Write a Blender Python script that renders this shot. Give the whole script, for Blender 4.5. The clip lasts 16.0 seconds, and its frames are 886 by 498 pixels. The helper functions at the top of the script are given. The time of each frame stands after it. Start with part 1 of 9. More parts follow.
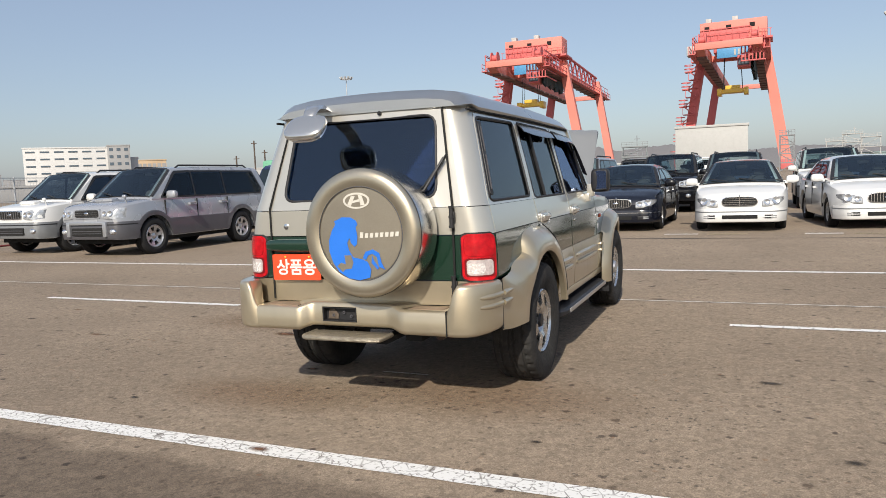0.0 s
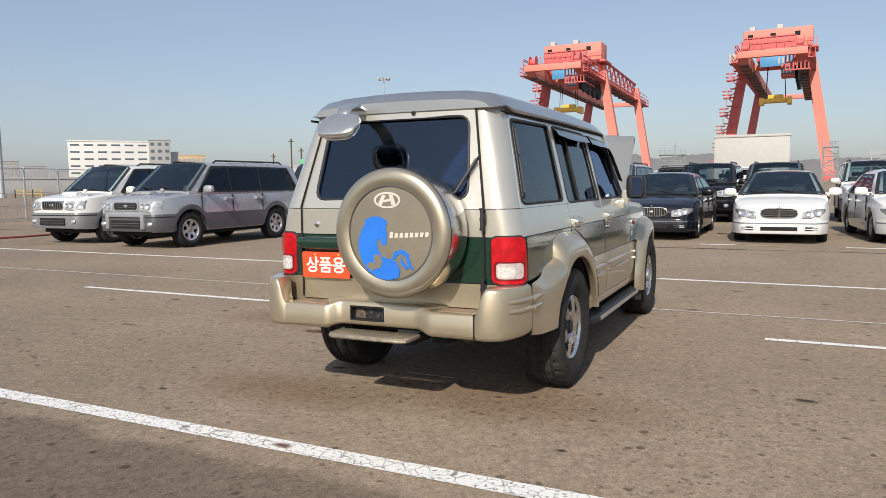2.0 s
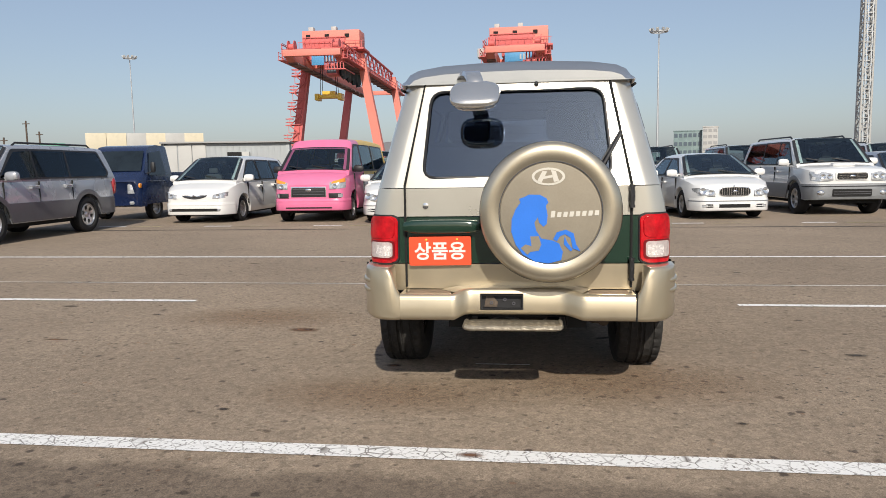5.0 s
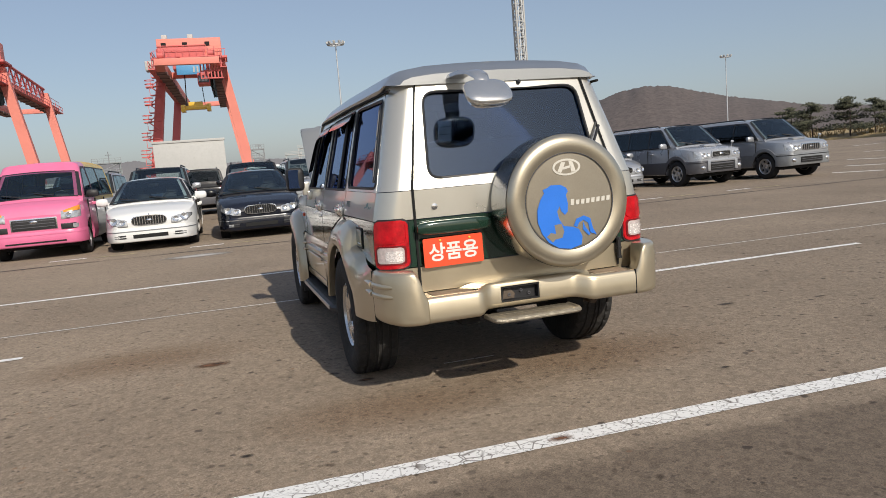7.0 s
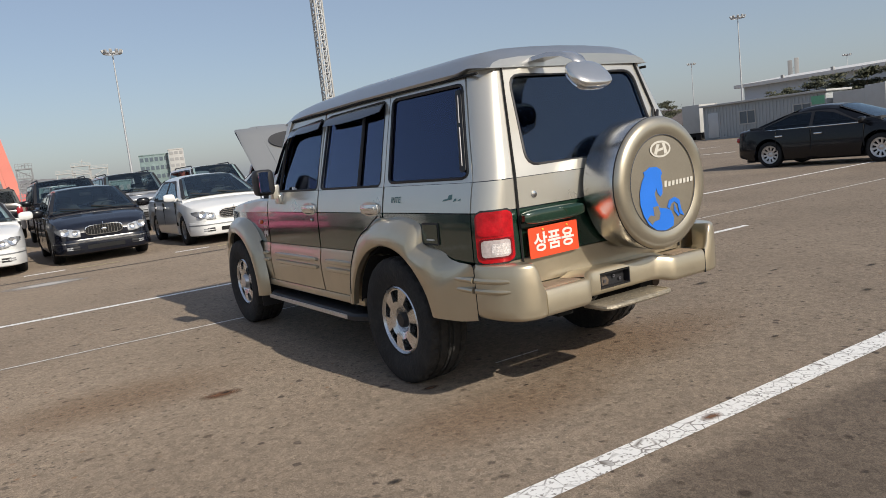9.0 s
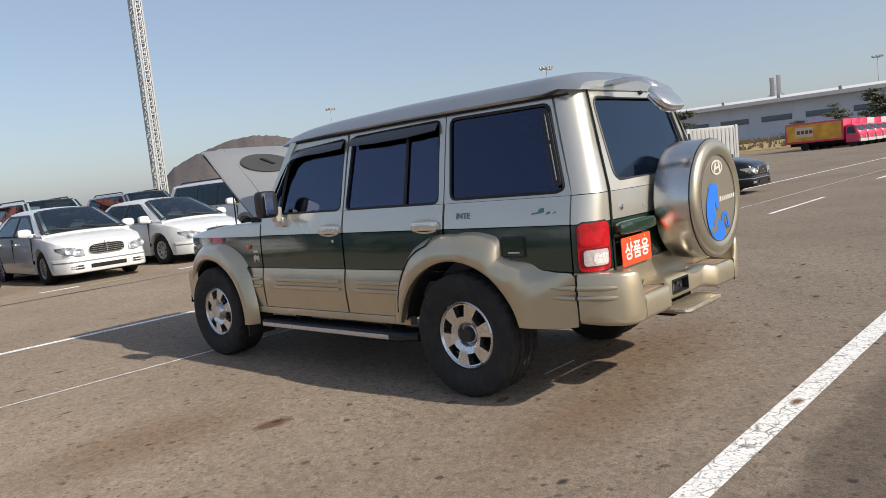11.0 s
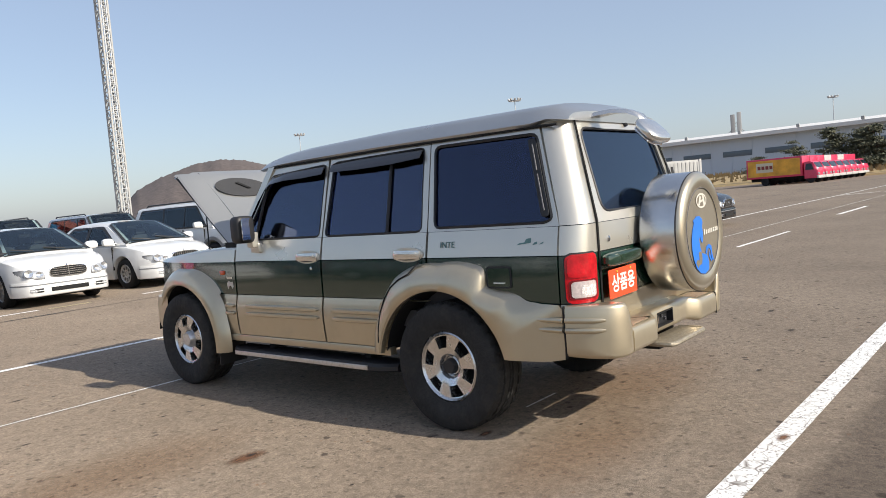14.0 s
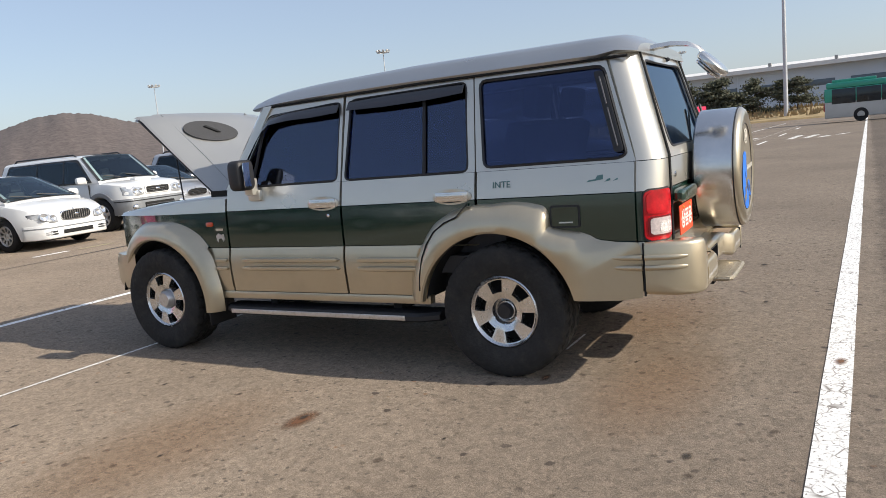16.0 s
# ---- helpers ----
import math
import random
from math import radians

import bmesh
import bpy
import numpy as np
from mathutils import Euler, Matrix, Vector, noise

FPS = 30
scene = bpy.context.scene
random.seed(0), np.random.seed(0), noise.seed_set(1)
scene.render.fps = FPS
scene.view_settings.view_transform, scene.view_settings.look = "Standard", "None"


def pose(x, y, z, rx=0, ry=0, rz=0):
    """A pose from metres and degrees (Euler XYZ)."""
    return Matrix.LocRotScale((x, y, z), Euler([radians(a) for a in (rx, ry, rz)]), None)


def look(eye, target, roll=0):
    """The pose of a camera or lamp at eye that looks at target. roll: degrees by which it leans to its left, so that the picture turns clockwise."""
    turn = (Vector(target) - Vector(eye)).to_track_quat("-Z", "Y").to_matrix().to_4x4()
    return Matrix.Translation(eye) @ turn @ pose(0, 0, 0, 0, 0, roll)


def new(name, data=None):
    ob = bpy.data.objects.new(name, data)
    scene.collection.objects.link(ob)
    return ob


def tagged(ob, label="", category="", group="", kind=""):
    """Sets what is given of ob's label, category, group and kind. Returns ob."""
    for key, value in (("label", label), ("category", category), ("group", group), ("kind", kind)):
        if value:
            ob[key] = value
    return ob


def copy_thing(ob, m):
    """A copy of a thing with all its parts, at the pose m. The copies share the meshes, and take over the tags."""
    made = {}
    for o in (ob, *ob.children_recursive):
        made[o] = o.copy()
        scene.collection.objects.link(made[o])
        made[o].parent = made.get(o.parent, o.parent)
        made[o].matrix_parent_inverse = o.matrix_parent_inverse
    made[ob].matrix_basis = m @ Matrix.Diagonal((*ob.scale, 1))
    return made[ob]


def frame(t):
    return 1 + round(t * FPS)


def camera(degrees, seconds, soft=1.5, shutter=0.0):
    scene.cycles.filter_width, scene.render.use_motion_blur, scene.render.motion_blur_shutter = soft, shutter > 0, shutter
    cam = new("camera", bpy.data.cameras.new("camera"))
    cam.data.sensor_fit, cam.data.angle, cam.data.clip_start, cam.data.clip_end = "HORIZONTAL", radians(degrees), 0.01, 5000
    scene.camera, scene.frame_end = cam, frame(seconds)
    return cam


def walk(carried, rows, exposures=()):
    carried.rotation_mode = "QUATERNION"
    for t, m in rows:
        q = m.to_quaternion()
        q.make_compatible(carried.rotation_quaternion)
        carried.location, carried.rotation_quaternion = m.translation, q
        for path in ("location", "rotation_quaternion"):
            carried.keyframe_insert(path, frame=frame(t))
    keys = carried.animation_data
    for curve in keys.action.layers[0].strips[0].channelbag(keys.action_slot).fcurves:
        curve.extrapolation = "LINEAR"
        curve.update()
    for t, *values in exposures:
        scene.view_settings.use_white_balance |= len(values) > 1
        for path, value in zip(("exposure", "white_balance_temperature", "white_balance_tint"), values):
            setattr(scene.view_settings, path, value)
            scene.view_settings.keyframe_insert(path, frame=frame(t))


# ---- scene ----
cam = camera(62.9, 16.0, soft=0.7)
PATH = [
    (0, (2.078, -4.383, 1.281), (1.276, -2.561, 1.091), -2.3),
    (0.5, (2.096, -4.388, 1.273), (1.236, -2.593, 1.083), -0.6),
    (1, (2.095, -4.36, 1.282), (1.209, -2.575, 1.109), -0.7),
    (1.5, (2.1, -4.358, 1.278), (1.24, -2.56, 1.114), -0.8),
    (2, (2.074, -4.346, 1.275), (1.192, -2.561, 1.094), -0.7),
    (2.5, (1.948, -4.382, 1.261), (1.122, -2.572, 1.062), -0.5),
    (3, (1.6, -4.518, 1.256), (0.883, -2.679, 0.932), -1.6),
    (3.5, (1.285, -4.565, 1.236), (0.589, -2.699, 1.046), -3.0),
    (4, (0.909, -4.624, 1.241), (0.355, -2.712, 1.053), -2.1),
    (6.5, (-1.071, -4.537, 1.253), (-0.778, -2.577, 0.984), -3.5),
    (7, (-1.476, -4.458, 1.262), (-0.918, -2.552, 1.027), -4.7),
    (7.5, (-1.801, -4.21, 1.245), (-1.13, -2.34, 1.017), -5.7),
    (8, (-2.123, -4.033, 1.253), (-1.328, -2.208, 1.056), -4.5),
    (8.5, (-2.487, -3.876, 1.286), (-1.541, -2.129, 1.056), -5.5),
    (9, (-2.744, -3.631, 1.285), (-1.688, -1.952, 1.028), -6.4),
    (11.5, (-3.949, -2.752, 1.314), (-2.47, -1.417, 1.145), -5.8),
    (12, (-3.933, -2.746, 1.319), (-2.448, -1.412, 1.2), -6.1),
    (12.5, (-3.929, -2.751, 1.317), (-2.432, -1.429, 1.204), -5.7),
    (13, (-3.908, -2.741, 1.313), (-2.405, -1.428, 1.188), -5.3),
    (13.5, (-3.904, -2.726, 1.309), (-2.394, -1.418, 1.203), -5.0),
    (14, (-3.872, -2.69, 1.315), (-2.362, -1.386, 1.181), -4.8),
    (14.5, (-3.866, -2.662, 1.3), (-2.352, -1.365, 1.143), -4.9),
    (15, (-4.031, -2.476, 1.284), (-2.393, -1.34, 1.122), -4.5),
    (15.5, (-4.189, -2.177, 1.294), (-2.523, -1.114, 0.984), -4.6),
    (16, (-4.285, -1.742, 1.315), (-2.587, -0.727, 1.025), -5.4),
]
walk(cam, [(t, look(eye, target, roll)) for t, eye, target, roll in PATH],
     exposures=[(0.0, 0.16), (4.2, 0.12), (6.4, -0.08), (9.2, -0.02), (11.3, 0.30), (13.0, 0.46), (16.0, 0.47)])
# ---- world, sun, exposure ----
SUN = Vector((0.27, -1.46, 1.0)).normalized()
world = bpy.data.worlds.new("world")
scene.world = world
world.use_nodes = True
wn = world.node_tree.nodes
sky = wn.new("ShaderNodeTexSky")
sky.sky_type = "NISHITA"
sky.sun_disc = False
sky.sun_elevation = math.asin(SUN.z)
sky.sun_rotation = math.atan2(SUN.x, SUN.y)
sky.altitude = 20.0
sky.air_density = 1.0
sky.dust_density = 1.6
sky.ozone_density = 1.3
wn["Background"].inputs["Strength"].default_value = 0.118
veil = wn.new("ShaderNodeMix")
veil.data_type = "RGBA"
veil.inputs["Factor"].default_value = 0.42
veil.inputs["B"].default_value = (3.05, 3.42, 4.35, 1)
world.node_tree.links.new(sky.outputs["Color"], veil.inputs["A"])
world.node_tree.links.new(veil.outputs["Result"], wn["Background"].inputs["Color"])
sun_data = bpy.data.lights.new("sun", "SUN")
sun_data.energy = 4.0
sun_data.angle = radians(0.6)
sun_data.color = (1.0, 0.92, 0.80)
sun = new("sun", sun_data)
sun.matrix_world = look(SUN * 60, (0, 0, 0))


# ---- materials ----
def mat(name, color, rough=0.5, metal=0.0, vary=0.12, scale=6.0, bump=0.0, bump_scale=120.0, coat=0.0,
        emit=0.0, dirt=0.0, spec=0.5, random_tint=0.0):
    """A surface with soft stains at one scale, grain at a finer one and an optional relief."""
    m = bpy.data.materials.new(name)
    m.use_nodes = True
    nt = m.node_tree
    n, l = nt.nodes, nt.links
    b = n["Principled BSDF"]
    b.inputs["Roughness"].default_value = rough
    b.inputs["Metallic"].default_value = metal
    b.inputs["Coat Weight"].default_value = coat
    b.inputs["Coat Roughness"].default_value = 0.06
    b.inputs["Specular IOR Level"].default_value = spec
    if emit:
        b.inputs["Emission Color"].default_value = (*color, 1)
        b.inputs["Emission Strength"].default_value = emit
    tc = n.new("ShaderNodeTexCoord")
    big = n.new("ShaderNodeTexNoise")
    big.inputs["Scale"].default_value = scale
    big.inputs["Detail"].default_value = 5
    fine = n.new("ShaderNodeTexNoise")
    fine.inputs["Scale"].default_value = bump_scale
    fine.inputs["Detail"].default_value = 3
    for t in (big, fine):
        l.new(tc.outputs["Object"], t.inputs["Vector"])
    mix = n.new("ShaderNodeMath")
    mix.operation = "MULTIPLY_ADD"
    l.new(fine.outputs["Fac"], mix.inputs[0])
    mix.inputs[1].default_value = 0.4
    l.new(big.outputs["Fac"], mix.inputs[2])
    ramp = n.new("ShaderNodeMapRange")
    ramp.inputs["From Min"].default_value, ramp.inputs["From Max"].default_value = 0.4, 1.0
    ramp.inputs["To Min"].default_value, ramp.inputs["To Max"].default_value = 1 - vary, 1 + vary
    l.new(mix.outputs[0], ramp.inputs["Value"])
    mul = n.new("ShaderNodeMix")
    mul.data_type, mul.blend_type = "RGBA", "MULTIPLY"
    mul.inputs["Factor"].default_value = 1.0
    mul.inputs["A"].default_value = (*color, 1)
    l.new(ramp.outputs["Result"], mul.inputs["B"])
    out = mul.outputs["Result"]
    if dirt:
        d = n.new("ShaderNodeTexNoise")
        d.inputs["Scale"].default_value, d.inputs["Detail"].default_value = scale * 2.3, 8
        l.new(tc.outputs["Object"], d.inputs["Vector"])
        r = n.new("ShaderNodeMapRange")
        r.inputs["From Min"].default_value, r.inputs["From Max"].default_value = 0.5, 0.75
        r.inputs["To Max"].default_value = dirt
        l.new(d.outputs["Fac"], r.inputs["Value"])
        dm = n.new("ShaderNodeMix")
        dm.data_type = "RGBA"
        l.new(r.outputs["Result"], dm.inputs["Factor"])
        l.new(out, dm.inputs["A"])
        dm.inputs["B"].default_value = (0.16, 0.13, 0.1, 1)
        out = dm.outputs["Result"]
    if random_tint:
        oi = n.new("ShaderNodeObjectInfo")
        hv = n.new("ShaderNodeMapRange")
        hv.inputs["To Min"].default_value, hv.inputs["To Max"].default_value = 1 - random_tint, 1 + random_tint
        l.new(oi.outputs["Random"], hv.inputs["Value"])
        rm = n.new("ShaderNodeMix")
        rm.data_type, rm.blend_type = "RGBA", "MULTIPLY"
        rm.inputs["Factor"].default_value = 1.0
        l.new(out, rm.inputs["A"])
        l.new(hv.outputs["Result"], rm.inputs["B"])
        out = rm.outputs["Result"]
    l.new(out, b.inputs["Base Color"])
    rr = n.new("ShaderNodeMapRange")
    rr.inputs["To Min"].default_value, rr.inputs["To Max"].default_value = max(0.0, rough - 0.08), min(1.0, rough + 0.1)
    l.new(big.outputs["Fac"], rr.inputs["Value"])
    l.new(rr.outputs["Result"], b.inputs["Roughness"])
    if bump:
        bp = n.new("ShaderNodeBump")
        bp.inputs["Strength"].default_value = bump
        bp.inputs["Distance"].default_value = 0.01
        l.new(fine.outputs["Fac"], bp.inputs["Height"])
        l.new(bp.outputs["Normal"], b.inputs["Normal"])
    return m


def glass(name, tint, rough=0.02, ior=1.6, sheen=(0.9, 0.95, 1.0)):
    """Tinted car glass that is seen through."""
    m = bpy.data.materials.new(name)
    m.use_nodes = True
    n, l = m.node_tree.nodes, m.node_tree.links
    n.remove(n["Principled BSDF"])
    tr = n.new("ShaderNodeBsdfTransparent")
    tr.inputs["Color"].default_value = (*tint, 1)
    gl = n.new("ShaderNodeBsdfGlossy")
    gl.inputs["Roughness"].default_value = rough
    gl.inputs["Color"].default_value = (*sheen, 1)
    fr = n.new("ShaderNodeFresnel")
    fr.inputs["IOR"].default_value = ior
    mx = n.new("ShaderNodeMixShader")
    l.new(fr.outputs["Fac"], mx.inputs["Fac"])
    l.new(tr.outputs[0], mx.inputs[1])
    l.new(gl.outputs[0], mx.inputs[2])
    l.new(mx.outputs[0], n["Material Output"].inputs["Surface"])
    return m


def asphalt_material():
    m = bpy.data.materials.new("asphalt")
    m.use_nodes = True
    n, l = m.node_tree.nodes, m.node_tree.links
    b = n["Principled BSDF"]
    tc = n.new("ShaderNodeTexCoord")

    def noise_tex(scale, detail=4, rough=0.6):
        t = n.new("ShaderNodeTexNoise")
        t.inputs["Scale"].default_value, t.inputs["Detail"].default_value = scale, detail
        t.inputs["Roughness"].default_value = rough
        l.new(tc.outputs["Object"], t.inputs["Vector"])
        return t.outputs["Fac"]

    def remap(src, a, c, lo, hi):
        r = n.new("ShaderNodeMapRange")
        for k, v in (("From Min", a), ("From Max", c), ("To Min", lo), ("To Max", hi)):
            r.inputs[k].default_value = v
        l.new(src, r.inputs["Value"])
        return r.outputs["Result"]

    def blend(kind, fac, a, c):
        x = n.new("ShaderNodeMix")
        x.data_type, x.blend_type = "RGBA", kind
        for key, v in (("Factor", fac), ("A", a), ("B", c)):
            if hasattr(v, "is_linked"):
                l.new(v, x.inputs[key])
            elif key == "Factor":
                x.inputs[key].default_value = v
            else:
                x.inputs[key].default_value = (*v, 1)
        return x.outputs["Result"]

    col = blend("MIX", remap(noise_tex(0.35, 6), 0.35, 0.68, 0, 1), (0.190, 0.150, 0.112), (0.252, 0.201, 0.151))
    col = blend("MIX", remap(noise_tex(1.7, 7), 0.52, 0.75, 0, 0.45), col, (0.234, 0.179, 0.132))
    speck = n.new("ShaderNodeTexVoronoi")
    speck.inputs["Scale"].default_value = 190.0
    l.new(tc.outputs["Object"], speck.inputs["Vector"])
    col = blend("MULTIPLY", 1.0, col, remap(speck.outputs["Color"], 0, 1, 0.66, 1.34))
    pebble = n.new("ShaderNodeTexVoronoi")
    pebble.inputs["Scale"].default_value = 42.0
    l.new(tc.outputs["Object"], pebble.inputs["Vector"])
    col = blend("MULTIPLY", 1.0, col, remap(pebble.outputs["Color"], 0, 1, 0.78, 1.22))
    col = blend("MULTIPLY", 1.0, col, remap(noise_tex(11.0, 5, 0.75), 0.3, 0.7, 0.86, 1.14))
    # small dark pits and pale chips
    pit = n.new("ShaderNodeTexVoronoi")
    pit.inputs["Scale"].default_value = 9.0
    l.new(tc.outputs["Object"], pit.inputs["Vector"])
    col = blend("MULTIPLY", remap(pit.outputs["Distance"], 0.10, 0.16, 0.55, 0.0), col, (0.3, 0.28, 0.25))
    # many small dark stones and rusty specks, thicker in some places than in others
    patch = remap(noise_tex(0.8, 5, 0.7), 0.38, 0.62, 0.1, 1.0)

    def dots(scale, r0, r1, strength, color, src):
        nonlocal col
        v = n.new("ShaderNodeTexVoronoi")
        v.inputs["Scale"].default_value = scale
        l.new(tc.outputs["Object"], v.inputs["Vector"])
        w = n.new("ShaderNodeMath")
        w.operation = "MULTIPLY_ADD"
        l.new(noise_tex(scale * 4, 2), w.inputs[0])
        w.inputs[1].default_value = 0.25
        l.new(v.outputs["Distance"], w.inputs[2])
        f = n.new("ShaderNodeMath")
        f.operation = "MULTIPLY"
        l.new(remap(w.outputs[0], r0, r1, strength, 0.0), f.inputs[0])
        l.new(src, f.inputs[1])
        col = blend("MIX", f.outputs[0], col, color)

    dots(21.0, 0.26, 0.36, 0.85, (0.05, 0.042, 0.036), patch)
    dots(33.0, 0.24, 0.34, 0.6, (0.36, 0.31, 0.25), patch)
    dots(6.3, 0.22, 0.28, 0.9, (0.055, 0.042, 0.034), remap(noise_tex(1.3, 3), 0.4, 0.55, 0.0, 1.0))
    dots(7.7, 0.18, 0.24, 0.6, (0.20, 0.095, 0.045), remap(noise_tex(0.9, 3), 0.42, 0.6, 0.0, 1.0))
    # scattered dark tar drops
    drop = n.new("ShaderNodeTexVoronoi")
    drop.inputs["Scale"].default_value = 3.1
    l.new(tc.outputs["Object"], drop.inputs["Vector"])
    wob = n.new("ShaderNodeMath")
    wob.operation = "MULTIPLY_ADD"
    l.new(noise_tex(26, 3), wob.inputs[0])
    wob.inputs[1].default_value = 0.11
    l.new(drop.outputs["Distance"], wob.inputs[2])
    col = blend("MULTIPLY", remap(wob.outputs[0], 0.105, 0.15, 0.75, 0.0), col, (0.25, 0.22, 0.2))
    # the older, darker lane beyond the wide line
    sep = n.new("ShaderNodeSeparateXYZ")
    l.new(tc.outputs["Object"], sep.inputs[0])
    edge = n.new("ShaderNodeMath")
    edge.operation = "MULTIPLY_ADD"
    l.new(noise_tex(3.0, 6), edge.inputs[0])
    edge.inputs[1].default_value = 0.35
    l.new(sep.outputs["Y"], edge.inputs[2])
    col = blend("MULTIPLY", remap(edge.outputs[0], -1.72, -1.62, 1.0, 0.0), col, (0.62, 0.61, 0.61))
    l.new(col, b.inputs["Base Color"])
    b.inputs["Roughness"].default_value = 0.86
    b.inputs["Diffuse Roughness"].default_value = 0.5
    b.inputs["Specular IOR Level"].default_value = 0.35
    bp = n.new("ShaderNodeBump")
    bp.inputs["Strength"].default_value, bp.inputs["Distance"].default_value = 0.7, 0.006
    l.new(noise_tex(150.0, 4, 0.7), bp.inputs["Height"])
    l.new(bp.outputs["Normal"], b.inputs["Normal"])
    return m


def paint_line_material(name, color, crack=14.0, keep=0.5):
    """Road paint with cracks and worn places, through which the dark ground shows."""
    m = bpy.data.materials.new(name)
    m.use_nodes = True
    n, l = m.node_tree.nodes, m.node_tree.links
    b = n["Principled BSDF"]
    tc = n.new("ShaderNodeTexCoord")
    v = n.new("ShaderNodeTexVoronoi")
    v.feature = "DISTANCE_TO_EDGE"
    v.inputs["Scale"].default_value = crack
    no = n.new("ShaderNodeTexNoise")
    no.inputs["Scale"].default_value, no.inputs["Detail"].default_value = 9.0, 9
    wear = n.new("ShaderNodeTexNoise")
    wear.inputs["Scale"].default_value, wear.inputs["Detail"].default_value = 55.0, 6
    for t in (v, no, wear):
        l.new(tc.outputs["Object"], t.inputs["Vector"])

    def remap(src, a, c, lo, hi):
        r = n.new("ShaderNodeMapRange")
        for k, val in (("From Min", a), ("From Max", c), ("To Min", lo), ("To Max", hi)):
            r.inputs[k].default_value = val
        l.new(src, r.inputs["Value"])
        return r.outputs["Result"]

    crk = remap(v.outputs["Distance"], 0.0, 0.055, 1.0, 0.0)
    wr = remap(wear.outputs["Fac"], keep + 0.06, keep + 0.2, 0.0, 1.0)
    gate = remap(no.outputs["Fac"], 0.42, 0.58, 0.25, 1.0)
    mu = n.new("ShaderNodeMath")
    mu.operation = "MULTIPLY"
    l.new(crk, mu.inputs[0])
    l.new(gate, mu.inputs[1])
    mxm = n.new("ShaderNodeMath")
    mxm.operation = "MAXIMUM"
    l.new(mu.outputs[0], mxm.inputs[0])
    l.new(wr, mxm.inputs[1])
    mix = n.new("ShaderNodeMix")
    mix.data_type = "RGBA"
    l.new(mxm.outputs[0], mix.inputs["Factor"])
    mix.inputs["A"].default_value = (*color, 1)
    mix.inputs["B"].default_value = (0.15, 0.128, 0.108, 1)
    l.new(mix.outputs["Result"], b.inputs["Base Color"])
    b.inputs["Roughness"].default_value = 0.75
    return m


def soft_stain(name, color, strength=0.7, scale=5.0):
    """A stain that fades into the ground: thick in its middle, broken up by noise."""
    m = bpy.data.materials.new(name)
    m.use_nodes = True
    n, l = m.node_tree.nodes, m.node_tree.links
    b = n["Principled BSDF"]
    b.inputs["Base Color"].default_value = (*color, 1)
    b.inputs["Roughness"].default_value = 0.9
    tc = n.new("ShaderNodeTexCoord")
    ln = n.new("ShaderNodeVectorMath")
    ln.operation = "LENGTH"
    l.new(tc.outputs["Object"], ln.inputs[0])
    no = n.new("ShaderNodeTexNoise")
    no.inputs["Scale"].default_value, no.inputs["Detail"].default_value = scale, 8
    no.inputs["Roughness"].default_value = 0.7
    l.new(tc.outputs["Object"], no.inputs["Vector"])
    fall = n.new("ShaderNodeMapRange")
    fall.inputs["From Min"].default_value, fall.inputs["From Max"].default_value = 0.1, 1.0
    fall.inputs["To Min"].default_value, fall.inputs["To Max"].default_value = 1.0, -0.55
    l.new(ln.outputs["Value"], fall.inputs["Value"])
    add = n.new("ShaderNodeMath")
    add.operation = "ADD"
    l.new(fall.outputs["Result"], add.inputs[0])
    l.new(no.outputs["Fac"], add.inputs[1])
    cut = n.new("ShaderNodeMapRange")
    cut.inputs["From Min"].default_value, cut.inputs["From Max"].default_value = 0.45, 1.35
    cut.inputs["To Max"].default_value = strength
    l.new(add.outputs[0], cut.inputs["Value"])
    l.new(cut.outputs["Result"], b.inputs["Alpha"])
    return m


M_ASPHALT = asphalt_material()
M_LINE = paint_line_material("white_road_paint", (0.82, 0.81, 0.78))
M_LINE_FAR = paint_line_material("fresh_road_paint", (0.85, 0.84, 0.81), 9.0, 0.58)
M_LINE_OLD = paint_line_material("worn_road_paint", (0.74, 0.72, 0.68), 20.0, 0.49)
M_LINE_YELLOW = paint_line_material("worn_yellow_paint", (0.5, 0.42, 0.22), 20.0, 0.4)
M_RUBBER = mat("tyre_rubber", (0.020, 0.020, 0.021), 0.8, vary=0.3, bump=0.7, bump_scale=45, spec=0.3)
M_BLACK = mat("black_plastic", (0.018, 0.018, 0.02), 0.5, bump=0.1, bump_scale=200)
M_DARK = mat("underbody_dark", (0.012, 0.012, 0.012), 0.9)
M_CHROME = mat("chrome", (0.75, 0.76, 0.78), 0.14, 1.0, vary=0.04)
M_ALLOY = mat("alloy_rim", (0.62, 0.62, 0.63), 0.32, 0.85, vary=0.08, scale=20, dirt=0.25)
M_GLASS_DARK = mat("tinted_window", (0.014, 0.021, 0.027), 0.08, vary=0.5, scale=1.6, spec=0.5)
M_SCREEN = glass("car_screen_glass", (0.60, 0.70, 0.71), 0.02, 1.85, (0.78, 0.92, 1.0))
M_SIDEGLASS = glass("car_side_glass", (0.56, 0.62, 0.64), 0.02, 1.45, (0.80, 0.92, 1.0))
M_PRIVACY = glass("privacy_glass", (0.30, 0.33, 0.36), 0.02, 1.45, (0.75, 0.88, 1.0))
M_CABIN = mat("dark_cabin_trim", (0.035, 0.036, 0.038), 0.8, vary=0.2)
M_CABINSEAT = mat("grey_seat_cloth", (0.11, 0.11, 0.115), 0.9, vary=0.2)
M_LAMP = mat("headlamp_lens", (0.52, 0.535, 0.55), 0.12, 0.45, vary=0.35, scale=22, coat=1.0)
